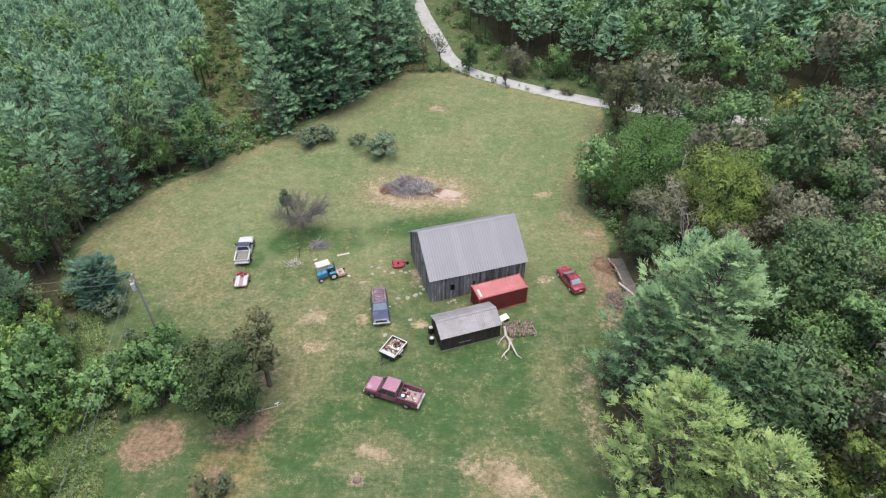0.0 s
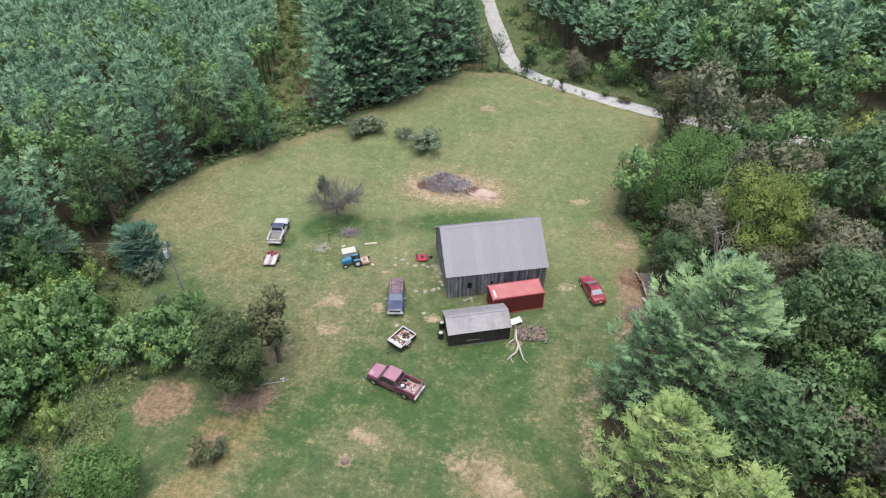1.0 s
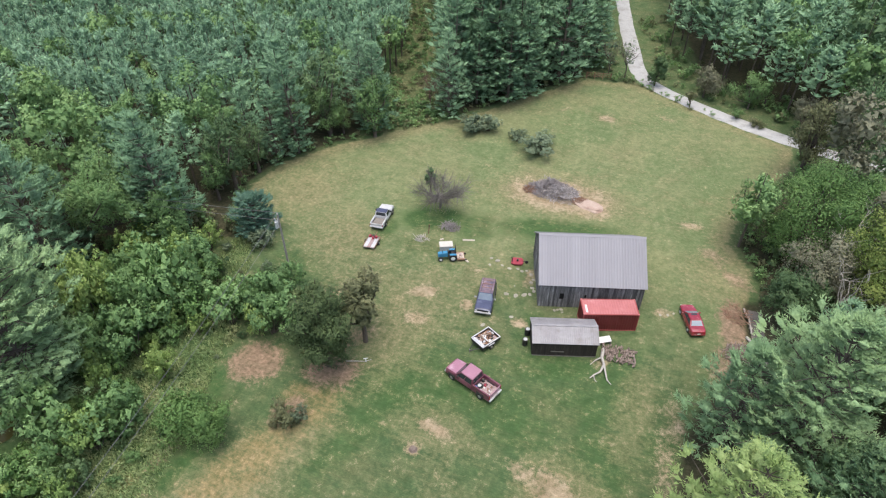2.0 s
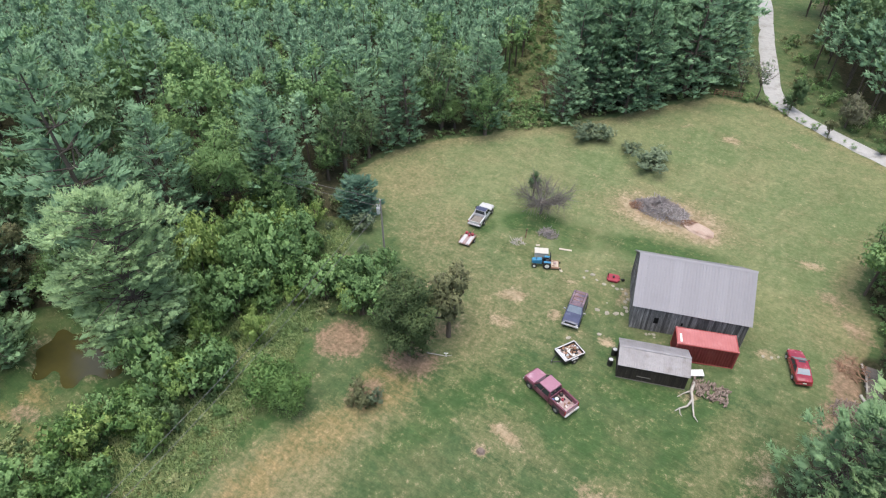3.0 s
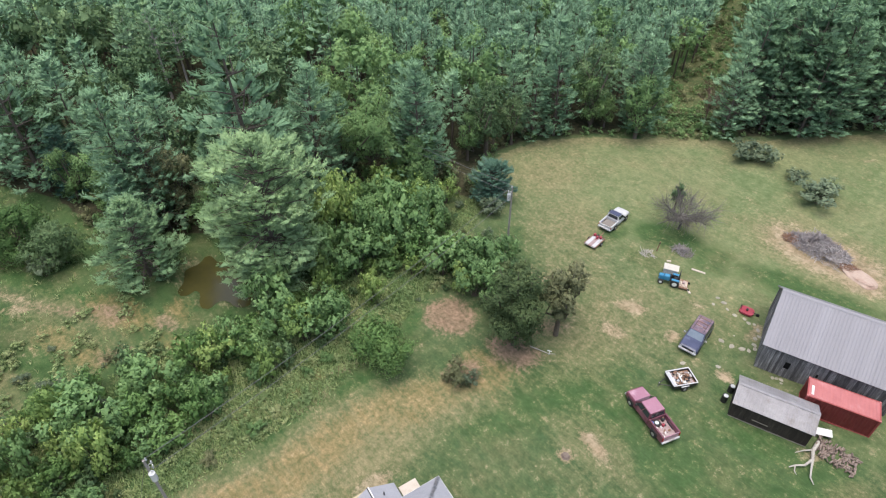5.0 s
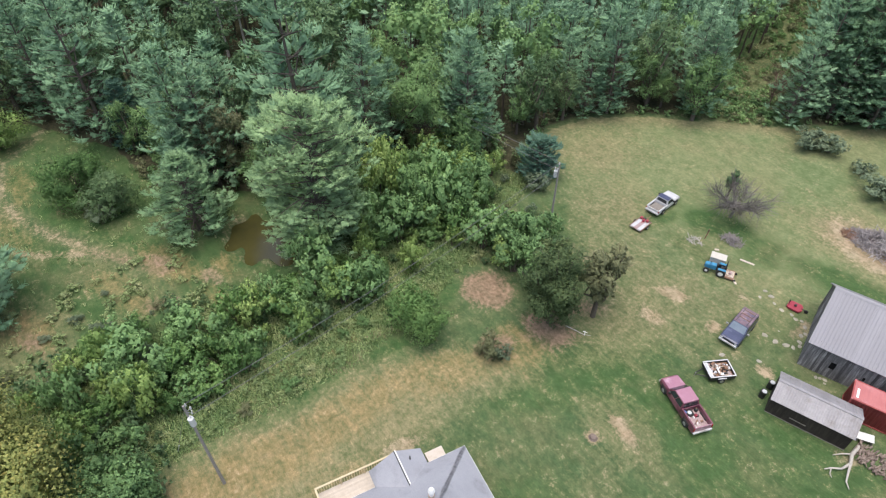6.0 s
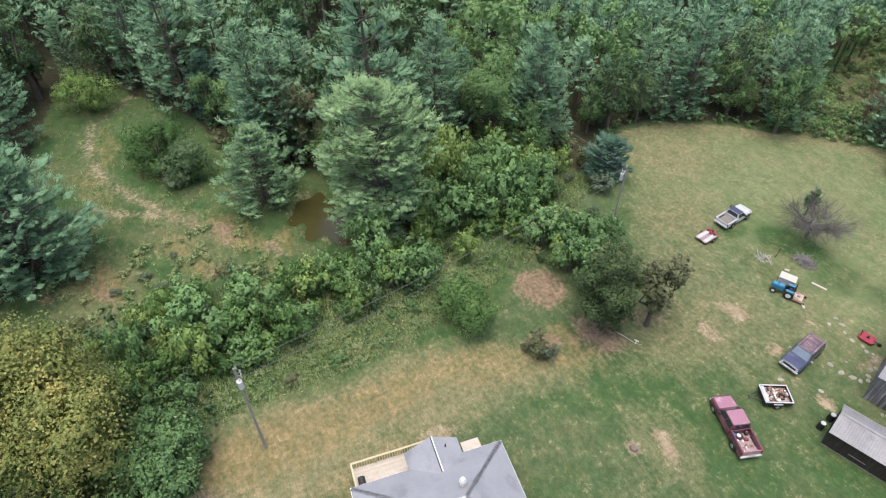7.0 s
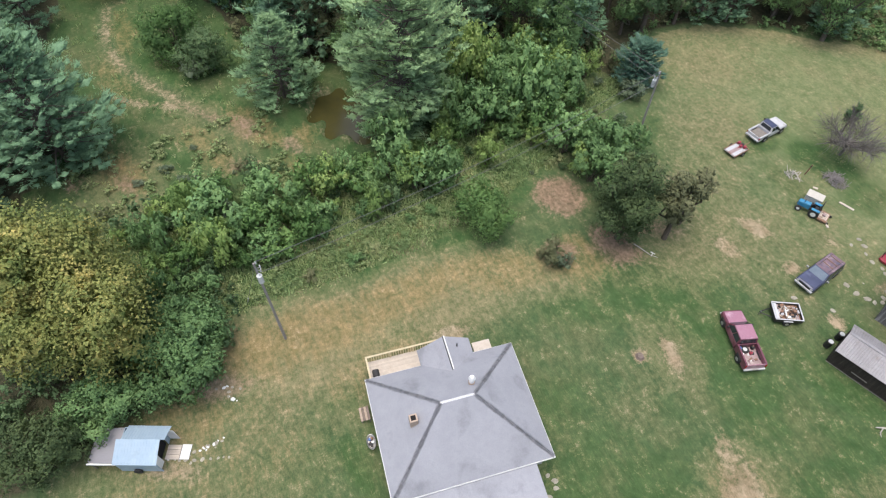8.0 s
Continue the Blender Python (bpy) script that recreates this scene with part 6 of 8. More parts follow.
# ---------------------------------------------------------------- house
def build_house():
    """Hip-roofed house; local y runs along its long side, x away from the deck."""
    a = math.radians(81.4)
    h = thing("house", Matrix.Translation((-12.5, 3.0, 0)) @ Matrix.Rotation(a - math.pi / 2, 4, "Z"),
              "single-storey house with a pale grey hip roof and white eaves", "house")
    L, W, E, T = 12.64, 10.0, 2.8, 6.5          # local y: long side, local x: across
    o = 0.45
    wl = new("outer_walls")
    wl.parent = h
    for nm, q in (("wall", (o, W - o, o, o + 0.2)), ("wall", (o, W - o, L - o - 0.2, L - o)), ("wall", (o, o + 0.2, o + 0.2, L - o - 0.2)), ("wall", (W - o - 0.2, W - o, o + 0.2, L - o - 0.2))):
        box(nm, wl, SIDING, *q, -0.15, E - 0.03)
    for yy in (2.0, 5.0, 8.2):
        win = box("window", h, WHITE, W - o - 0.03, W - o + 0.03, yy, yy + 1.1, 0.95, 2.25)
        box("pane", win, GLASS, W - o + 0.02, W - o + 0.04, yy + 0.08, yy + 1.02, 1.03, 2.17)
    r0, r1 = (W / 2, W / 2, T), (W / 2, L - W / 2, T)
    c = [(0, 0, E), (W, 0, E), (W, L, E), (0, L, E)]
    plate("roof_slope", h, SHINGLE, [c[1], c[2], r1, r0], 0.08)
    plate("roof_slope", h, SHINGLE, [c[3], c[0], r0, r1], 0.08)
    plate("roof_slope", h, SHINGLE, [c[0], c[1], r0], 0.08)
    plate("roof_slope", h, SHINGLE, [c[2], c[3], r1], 0.08)
    caps = np.random.default_rng(17)
    for p, q in ((c[0], r0), (c[1], r0), (c[2], r1), (c[3], r1)):
        p, q = Vector(p), Vector(q)
        d = (q - p).normalized()
        s = d.cross(Vector((0, 0, 1))).normalized()
        run, pitch = (q - p).length, 0.24
        for i in range(int(run / pitch)):
            wd = 0.15 * caps.uniform(0.75, 1.3)
            a0, a1 = p + d * (i * pitch), p + d * (i * pitch + pitch + 0.05)
            drop = Vector((0, 0, wd * 0.5))
            lo, hi = Vector((0, 0, 0.125)), Vector((0, 0, 0.1))
            bm = bmesh.new()
            va = [bm.verts.new(v) for v in (a0 - s * wd - drop + lo, a0 + lo, a0 + s * wd - drop + lo, a1 + s * wd - drop + hi, a1 + hi, a1 - s * wd - drop + hi)]
            bm.faces.new((va[0], va[1], va[4], va[5]))
            bm.faces.new((va[1], va[2], va[3], va[4]))
            bmesh.ops.solidify(bm, geom=bm.faces[:], thickness=-0.015)
            part("hip_shingle", bm, SHINGLE_EDGE, h)
    box("ridge_cap", h, WHITE, W / 2 - 0.09, W / 2 + 0.09, W / 2 - 0.05, L - W / 2 + 0.05, T - 0.03, T + 0.05, label="white ridge vent")
    for q in ((-0.1, W + 0.1, -0.1, 0.0), (-0.1, W + 0.1, L, L + 0.1), (-0.1, 0.0, 0.0, L), (W, W + 0.1, 0.0, L)):
        box("gutter", h, WHITE, *q, E - 0.16, E - 0.02, label="white gutter")
    # wing with a gable over the deck side
    g0, g1, gm, gz0, gz1 = 4.7, 9.3, 7.0, 2.8, 4.25
    xo, xi = -1.5, 1.95
    plate("wing_slope", h, SHINGLE, [(xo, gm, gz1), (xi, gm, gz1), (0.0, g0, gz0 + 0.03), (xo, g0, gz0 + 0.03)], 0.06)
    plate("wing_slope", h, SHINGLE, [(xo, g1, gz0 + 0.03), (0.0, g1, gz0 + 0.03), (xi, gm, gz1), (xo, gm, gz1)], 0.06)
    box("wing_ridge", h, BLACK, xo - 0.02, xi - 0.3, gm - 0.06, gm + 0.02, gz1 - 0.02, gz1 + 0.04, label="dark ridge flashing")
    box("wing_ridge_cap", h, WHITE, xo - 0.02, xi - 0.35, gm + 0.03, gm + 0.12, gz1 - 0.03, gz1 + 0.035, label="white ridge strip")
    bm = bmesh.new()
    add_poly(bm, [(xo + 0.3, g0 + 0.3, -0.1), (xo + 0.3, g1 - 0.3, -0.1), (xo + 0.3, g1 - 0.3, gz0), (xo + 0.3, gm, gz1 - 0.12), (xo + 0.3, g0 + 0.3, gz0)], 0.15)
    part("wing_wall", bm, SIDING, h)
    for yy in (g0 + 0.3, g1 - 0.45):
        box("wing_wall", h, SIDING, xo + 0.32, o, yy, yy + 0.15, -0.1, gz0)
    rod("vent_pipe", h, BLACK, (-0.6, 8.0, 3.3), (-0.6, 8.0, 4.05), 0.06, label="black plumbing vent")
    # chimney and flue
    ch = box("chimney", h, BRICK_TAN, 5.0, 5.62, 2.5, 3.12, 4.2, 5.85, 0.02, label="short tan brick chimney")
    # shade down the chimney is put into the colour of a near-black block
    box("opening", ch, DARK, 5.12, 5.5, 2.62, 3.0, 5.75, 5.87)
    fl = rod("flue", h, WHITE, (3.75, 7.85, 5.3), (3.75, 7.85, 6.5), 0.2, sides=16, label="white metal roof ventilator")
    rod("flue_cap", fl, WHITE, (3.75, 7.85, 6.5), (3.75, 7.85, 6.8), 0.28, 0.15, sides=16)
    rod("flue_base", fl, BRICK_TAN, (3.75, 7.85, 5.2), (3.75, 7.85, 5.95), 0.28, 0.25, sides=16)
    # plywood stoop roof
    box("stoop_roof", h, DECK_WOOD, -1.0, -0.05, 9.45, 11.0, 2.62, 2.7, label="bare plywood stoop roof")
    for yy in (9.55, 10.9):
        box("stoop_post", h, NEW_WOOD, -0.95, -0.85, yy - 0.05, yy + 0.05, -0.1, 2.62)
    # deck with rail
    for i in range(17):
        xx = -2.5 + i * 0.155
        box("deck_board", h, DECK_WOOD, xx, xx + 0.145, 0.35, g0 + 0.2 if xx > -1.3 else 7.4, 0.92, 0.96)
    for yy in (0.4, 2.5, 4.6, 7.3):
        box("deck_post", h, NEW_WOOD, -2.52, -2.42, yy - 0.05, yy + 0.05, -0.15, 1.9)
    box("deck_post", h, NEW_WOOD, -0.1, 0.0, 0.34, 0.44, -0.15, 1.9)
    box("rail", h, NEW_WOOD, -2.56, -2.4, 0.33, 7.4, 1.9, 1.95)
    box("rail", h, NEW_WOOD, -2.4, 0.1, 0.33, 0.47, 1.9, 1.95)
    for yy in np.arange(0.6, 7.3, 0.22):
        box("baluster", h, NEW_WOOD, -2.49, -2.45, yy, yy + 0.04, 1.0, 1.9)
    for xx in np.arange(-2.3, 0, 0.22):
        box("baluster", h, NEW_WOOD, xx, xx + 0.04, 0.38, 0.42, 1.0, 1.9)
    box("deck_beam", h, NEW_WOOD, -2.45, -2.35, 0.4, 7.3, 0.76, 0.92)
    # back porch roof
    plate("porch_roof", h, SHINGLE, [(W - 0.1, 1.5, 2.55), (12.9, 1.5, 2.2), (12.9, 11.2, 2.2), (W - 0.1, 11.2, 2.55)], 0.08)
    box("porch_gutter", h, WHITE, 12.88, 12.97, 1.5, 11.2, 2.08, 2.2, label="white gutter")
    for yy in (1.7, 4.8, 7.9, 11.0):
        box("porch_post", h, WHITE, 12.6, 12.72, yy - 0.06, yy + 0.06, -0.1, 2.14)
    box("porch_floor", h, BEAM, W - o, 12.8, 1.5, 11.2, -0.1, 0.25)
    return h


HOUSE = build_house()
HM = HOUSE.matrix_world.copy()


def at_house(x, y, z=0.0):
    return HM @ Vector((x, y, z))


p = at_house(-0.75, 0.95)
g = thing("grill", Matrix.Translation((p.x, p.y, 0.96)) @ HM.to_3x3().to_4x4(), "dark covered grill standing on the deck", "grill")
for dx in (-0.3, 0.3):
    for dy in (-0.22, 0.22):
        rod("leg", g, BLACK, (dx, dy, 0), (dx, dy, 0.6), 0.025)
box("body", g, BLACK, -0.42, 0.42, -0.3, 0.3, 0.55, 0.85, 0.05)
loft("lid", g, BLACK, [[(x, 0.3 * math.cos(a), 0.85 + 0.25 * math.sin(a)) for a in np.linspace(0, math.pi, 8)] for x in (-0.42, 0.42)])
p = at_house(4.3, -0.65)
g = thing("planter_tub", Matrix.Translation((p.x, p.y, gz(p.x, p.y))) @ HM.to_3x3().to_4x4(), "grey oblong basket of odds and ends by the house wall", "tub")
loft("tub", g, RIM, [[(r * 0.62 * math.cos(a), r * 0.36 * math.sin(a), z) for a in np.linspace(0, 6.283, 14, endpoint=False)] for r, z in ((0.8, 0), (1, 0.6), (1.08, 0.62), (0.9, 0.58), (0.8, 0.45))])
for i in range(5):
    a = i * 1.3
    box("oddment", g, (BLACK, WHITE, RUST, BLUE_PLASTIC, BLACK)[i], -0.12, 0.12, -0.1, 0.1, 0.35, 0.7, 0.03, m=Matrix.Translation((0.28 * math.cos(a), 0.14 * math.sin(a), 0)) @ Matrix.Rotation(a, 4, "Z"))
p = at_house(1.9, -0.7)
g = thing("picnic_table", Matrix.Translation((p.x, p.y, gz(p.x, p.y))) @ HM.to_3x3().to_4x4(), "small brown wooden table against the house", "table")
for i in range(4):
    box("slat", g, SPLIT_LOG if i % 2 else BRICK_TAN, -0.6, 0.6, -0.4 + i * 0.2, -0.22 + i * 0.2, 0.68, 0.72)
for dx in (-0.5, 0.46):
    for dy in (-0.35, 0.3):
        box("leg", g, BEAM, dx, dx + 0.06, dy, dy + 0.06, 0, 0.68)


# ---------------------------------------------------------------- pale blue metal shed
def build_blue_shed():
    """Saltbox shed; local y along the ridge, x towards the yard."""
    s = thing("metal_shed", Matrix.Translation((-15.33, -14.94, gz(-15.3, -14.9))) @ Matrix.Rotation(radians(-25), 4, "Z"),
              "small pale blue sheet-metal shed with a lower lean-to", "shed")
    wn, wf, l, e, t = 1.7, 1.2, 3.3, 1.85, 2.45
    for q in ((-wf, wn, -l / 2, -l / 2 + 0.05), (-wf, -wf + 0.05, -l / 2 + 0.05, l / 2), (wn - 0.05, wn, -l / 2 + 0.05, l / 2)):
        box("wall", s, BLUE_TIN, *q, 0, e - 0.06)
    plate("gable_panel", s, BLUE_TIN, [(-wf, l / 2 - 0.2, 0), (-0.5, l / 2 - 0.2, 0), (-0.5, l / 2 - 0.2, t - 0.3), (-wf, l / 2 - 0.2, e - 0.06)], 0.04)
    plate("gable_panel", s, WHITE, [(0.9, l / 2 - 0.2, 0), (wn, l / 2 - 0.2, 0), (wn, l / 2 - 0.2, e - 0.06), (0.9, l / 2 - 0.2, e + 0.15)], 0.04, "white door panel")
    # near-black sheet stands in for the shade within the open doorway
    box("doorway", s, DARK, -0.5, 0.9, l / 2 - 0.5, l / 2 - 0.42, 0.05, 1.9)
    box("door", s, WHITE, -0.95, -0.91, l / 2 - 0.15, l / 2 + 0.65, 0.1, 1.85, 0.01, label="white door standing open")
    n = 5
    step = (l + 0.15) / n
    for i in range(n):
        y0 = -l / 2 - 0.05 + i * step
        run, sl = math.hypot(wn + 0.12, t - e), math.atan2(t - e, wn + 0.12)
        ribbed("roof_panel", s, BLUE_TIN, (wn + 0.12, y0, e + 0.02), (0, 1, 0), (-math.cos(sl), 0, math.sin(sl)), step - 0.004, run, 3, 0.015)
        run, sl = math.hypot(wf + 0.12, t - e), math.atan2(t - e, wf + 0.12)
        ribbed("roof_panel", s, BLUE_TIN, (-wf - 0.12, y0 + 0.35 + step - 0.004, e + 0.02), (0, -1, 0), (math.cos(sl), 0, math.sin(sl)), step - 0.004, run, 3, 0.015)
    lean = new("lean_to")
    lean.parent = s
    plate("lean_to_roof", lean, TIN, [(-wf, -l / 2 - 2.2, 1.45), (wn - 0.1, -l / 2 - 2.2, 1.45), (wn - 0.1, -l / 2, 1.65), (-wf, -l / 2, 1.65)], 0.04, "grey lean-to roof sheet")
    box("lean_to_gutter", lean, WHITE, wn - 0.08, wn + 0.04, -l / 2 - 2.2, -l / 2, 1.42, 1.56)
    for dx in (-wf, wn - 0.2):
        box("lean_to_post", lean, BEAM, dx, dx + 0.08, -l / 2 - 2.1, -l / 2 - 2.02, -0.05, 1.45)
    for i in range(6):
        box("ramp_board", s, DECK_WOOD, -0.4 + i * 0.2, -0.22 + i * 0.2, l / 2 - 0.15, l / 2 + 0.95, 0.0, 0.12 + 0.02 * (i % 2))
    box("ramp_panel", s, WHITE, -0.45, 0.75, l / 2 + 1.0, l / 2 + 1.75, 0.02, 0.1, label="white panel lying before the ramp")
    rod("wheel", s, TYRE, (wn + 0.02, -0.2, 0.33), (wn + 0.2, -0.2, 0.33), 0.33, sides=16)


build_blue_shed()


# ---------------------------------------------------------------- vehicles: x ahead, y to the left
def section(x, w, z0, z1, tuck=0.08, crown=0.03):
    """A ring of a car body across its length."""
    h, zb = w / 2, z0 + (z1 - z0) * 0.55
    return [(x, -h + tuck, z0), (x, -h, z0 + 0.12), (x, -h, zb), (x, -h + 0.04, z1 - 0.07), (x, -h + 0.14, z1), (x, 0, z1 + crown),
            (x, h - 0.14, z1), (x, h - 0.04, z1 - 0.07), (x, h, zb), (x, h, z0 + 0.12), (x, h - tuck, z0)]


def on_quad(q, u, v, off=0.012):
    a, b, c, d = [Vector(p) for p in q]
    n = (b - a).cross(d - a).normalized()
    return (a.lerp(b, u)).lerp(d.lerp(c, u), v) + n * off


def pane(name, parent, q, u0, u1, v0, v1, mat, off=0.012):
    return plate(name, parent, mat, [on_quad(q, u, v, off) for u, v in ((u0, v0), (u1, v0), (u1, v1), (u0, v1))], 0.02)


def wheel(parent, x, y, r, w, rim_mat=None, rim_r=0.6):
    s = 1 if y > 0 else -1
    rings = [[(x + q * math.cos(a), y + yy * s, r + q * math.sin(a)) for a in np.linspace(0, 6.283, 20, endpoint=False)]
             for q, yy in ((r * rim_r, -w / 2), (r * 0.96, -w / 2), (r, -w / 3), (r, w / 3), (r * 0.96, w / 2), (r * rim_r, w / 2))]
    bm = bmesh.new()
    vs = [[bm.verts.new(p) for p in q] for q in rings]
    for a, b in zip(vs, vs[1:]):
        for i in range(20):
            bm.faces.new((a[i], a[(i + 1) % 20], b[(i + 1) % 20], b[i]))
    bm.faces.new(vs[0][::-1])
    bm.faces.new(vs[-1])
    bmesh.ops.recalc_face_normals(bm, faces=bm.faces[:])
    t = part("wheel", bm, TYRE, parent, smooth=False)
    rod("rim", t, rim_mat or RIM, (x, y + s * (w / 2 - 0.03), r), (x, y + s * (w / 2 + 0.012), r), r * rim_r * 0.97, r * rim_r * 0.8, 16)
    return t


def cabin(parent, x0, x1, w0, zb, tx0, tx1, w1, zt, paint, roof_paint, glass, side_glass, sides=2, roof_label=""):
    """The glasshouse of a car: rear and front at the belt line and at the roof."""
    b = [(x0, -w0 / 2, zb), (x1, -w0 / 2, zb), (x1, w0 / 2, zb), (x0, w0 / 2, zb)]
    t = [(tx0, -w1 / 2, zt - 0.05), (tx1, -w1 / 2, zt - 0.05), (tx1, w1 / 2, zt - 0.05), (tx0, w1 / 2, zt - 0.05)]
    loft("cab", parent, paint, [b, t])
    top = [(tx0 + 0.03, -w1 / 2 + 0.04, zt), (tx1 - 0.03, -w1 / 2 + 0.04, zt), (tx1 - 0.03, w1 / 2 - 0.04, zt), (tx0 + 0.03, w1 / 2 - 0.04, zt)]
    loft("roof", parent, roof_paint, [[(p[0], p[1] * 1.01, zt - 0.06) for p in t], top], roof_label)
    pane("windscreen", parent, [b[1], b[2], t[2], t[1]], 0.06, 0.94, 0.1, 0.93, glass)
    pane("rear_window", parent, [b[3], b[0], t[0], t[3]], 0.1, 0.9, 0.15, 0.9, glass)
    for q in ([b[0], b[1], t[1], t[0]], [b[2], b[3], t[3], t[2]]):
        for i in range(sides):
            pane("side_window", parent, q, 0.05 + i * 0.9 / sides + 0.02, 0.05 + (i + 1) * 0.9 / sides - 0.02, 0.12, 0.9, side_glass)


def pickup_truck(m, name, label, paint, top_paint, roof_paint, L, W, hood, roof, bed_z, x_screen, x_cab, glass, rim=None, bed_mat=None, bumper=None, r=0.38):
    t = thing(name, m, label, "pickup truck")
    f, b = L / 2, -L / 2
    loft("body", t, paint, [section(f, W * 0.84, 0.45, hood - 0.18), section(f - 0.12, W * 0.95, 0.38, hood - 0.08), section(f - 0.7, W, 0.36, hood - 0.02),
                            section(x_screen, W, 0.36, hood + 0.04), section(x_cab + 0.02, W, 0.36, hood + 0.04)])
    plate("hood", t, top_paint, [(x_screen - 0.02, W / 2 - 0.16, hood + 0.075), (x_screen - 0.02, -W / 2 + 0.16, hood + 0.075), (f - 0.2, -W / 2 + 0.2, hood - 0.04), (f - 0.2, W / 2 - 0.2, hood - 0.04)], 0.03, "bonnet panel")
    cabin(t, x_cab, x_screen + 0.05, W - 0.12, hood, x_cab + 0.1, x_screen - 0.62, W - 0.42, roof, paint, roof_paint, glass, GLASS, 2, "sun-bleached roof panel")
    # bed
    for s in (-1, 1):
        y = s * (W / 2 - 0.06)
        box("bed_side", t, paint, b + 0.05, x_cab - 0.03, min(y, y - s * 0.1) - 0.03, max(y, y - s * 0.1) + 0.03, 0.42, bed_z, 0.03)
        box("bed_rail", t, BLACK if bumper is None else paint, b + 0.06, x_cab - 0.04, min(y, y - s * 0.09) - 0.02, max(y, y - s * 0.09) + 0.02, bed_z - 0.01, bed_z + 0.025)
    box("bed_floor", t, bed_mat or BED_PINK, b + 0.1, x_cab - 0.06, -W / 2 + 0.16, W / 2 - 0.16, 0.62, 0.7)
    box("bed_front", t, paint, x_cab - 0.12, x_cab - 0.05, -W / 2 + 0.12, W / 2 - 0.12, 0.6, bed_z)
    tg = box("tailgate", t, top_paint, b + 0.02, b + 0.1, -W / 2 + 0.14, W / 2 - 0.14, 0.62, bed_z - 0.02, 0.02)
    box("rear_bumper", t, bumper or STEEL, b - 0.14, b + 0.02, -W / 2 + 0.05, W / 2 - 0.05, 0.48, 0.66, 0.03, label="pale rear bumper")
    box("front_bumper", t, STEEL, f - 0.05, f + 0.1, -W / 2 + 0.08, W / 2 - 0.08, 0.42, 0.62, 0.03, label="dull chrome front bumper")
    box("grille", t, BLACK, f - 0.03, f + 0.02, -0.5, 0.5, 0.64, hood - 0.22)
    for s in (-1, 1):
        box("headlight", t, LAMP_CLEAR, f - 0.06, f + 0.015, s * 0.66 - 0.14, s * 0.66 + 0.14, 0.66, hood - 0.24)
        box("tail_light", t, LAMP_RED, b - 0.01, b + 0.06, s * (W / 2 - 0.09) - 0.05, s * (W / 2 - 0.09) + 0.05, 0.75, bed_z - 0.1)
        box("mirror", t, BLACK, x_screen - 0.5, x_screen - 0.38, s * (W / 2 + 0.1) - 0.1, s * (W / 2 + 0.1) + 0.1, hood + 0.06, hood + 0.28, 0.02)
        for wx in (f - 0.95, b + 1.15):
            wheel(t, wx, s * (W / 2 - 0.08), r, 0.28, rim)
            box("wheel_arch", t, BLACK, wx - r - 0.06, wx + r + 0.06, s * (W / 2 - 0.12) - 0.13, s * (W / 2 - 0.12) + 0.13, 0.42, r * 2 + 0.07, 0.05)
    return t


TRUCK_M = Matrix.Translation((-3.3, 35.6, gz(-3.3, 35.6))) @ Matrix.Rotation(radians(160.6), 4, "Z")
pickup_truck(TRUCK_M, "pickup_truck", "faded maroon pickup truck with a loaded bed", MAROON, PINKED, PINKED, 5.75, 2.0, 1.1, 1.86, 1.28, 1.5, -0.7, GLASS, RIM, BED_PINK, OLD_WHITE, 0.4)
pickup_truck(Matrix.Translation((-24.05, 57.2, gz(-24, 57.2))) @ Matrix.Rotation(radians(97), 4, "Z"), "pickup_truck",
             "old white and blue pickup truck parked by the trailer", OLD_WHITE, OLD_WHITE, NAVY, 4.9, 1.9, 0.98, 1.62, 1.02, 1.0, -0.55, GLASS, RIM, BEAM, OLD_WHITE, 0.36)


def in_frame(m, x, y, z=0.0, turn=0.0):
    return m @ Matrix.Translation((x, y, z)) @ Matrix.Rotation(turn, 4, "Z")


def spare_wheel(m, label, rim):
    t = thing("spare_wheel", m, label, "wheel")
    rings = [[(q * math.cos(a), q * math.sin(a), z) for a in np.linspace(0, 6.283, 20, endpoint=False)] for q, z in ((0.3, 0), (0.36, 0.03), (0.38, 0.12), (0.36, 0.21), (0.26, 0.22))]
    loft("tyre", t, TYRE, rings)
    rod("rim", t, rim, (0, 0, 0.2), (0, 0, 0.235), 0.24, 0.16, 16)


def can(m, name, label, mat, r, h, lid=None):
    t = thing(name, m, label, "container")
    loft("body", t, mat, [[(q * math.cos(a), q * math.sin(a), z) for a in np.linspace(0, 6.283, 14, endpoint=False)] for q, z in ((r * 0.9, 0), (r, 0.03), (r, h - 0.03), (r * 0.85, h))])
    rod("cap", t, lid or mat, (r * 0.3, 0, h), (r * 0.3, 0, h + 0.05), r * 0.3, sides=10)


spare_wheel(in_frame(TRUCK_M, -1.1, 0.25, 0.7), "spare wheel with a pale blue rim lying in the truck bed", PORCELAIN)
can(in_frame(TRUCK_M, -1.0, 0.72, 0.7), "bucket", "blue plastic bucket in the truck bed", BLUE_PLASTIC, 0.17, 0.38, BLUE_PLASTIC)
can(in_frame(TRUCK_M, -1.5, -0.15, 0.7), "fuel_can", "small red fuel can in the truck bed", RED_PAINT, 0.14, 0.32, BLACK)
can(in_frame(TRUCK_M, -1.0, -0.5, 0.7), "bucket", "dark bucket in the truck bed", BLACK, 0.18, 0.34, RUST)


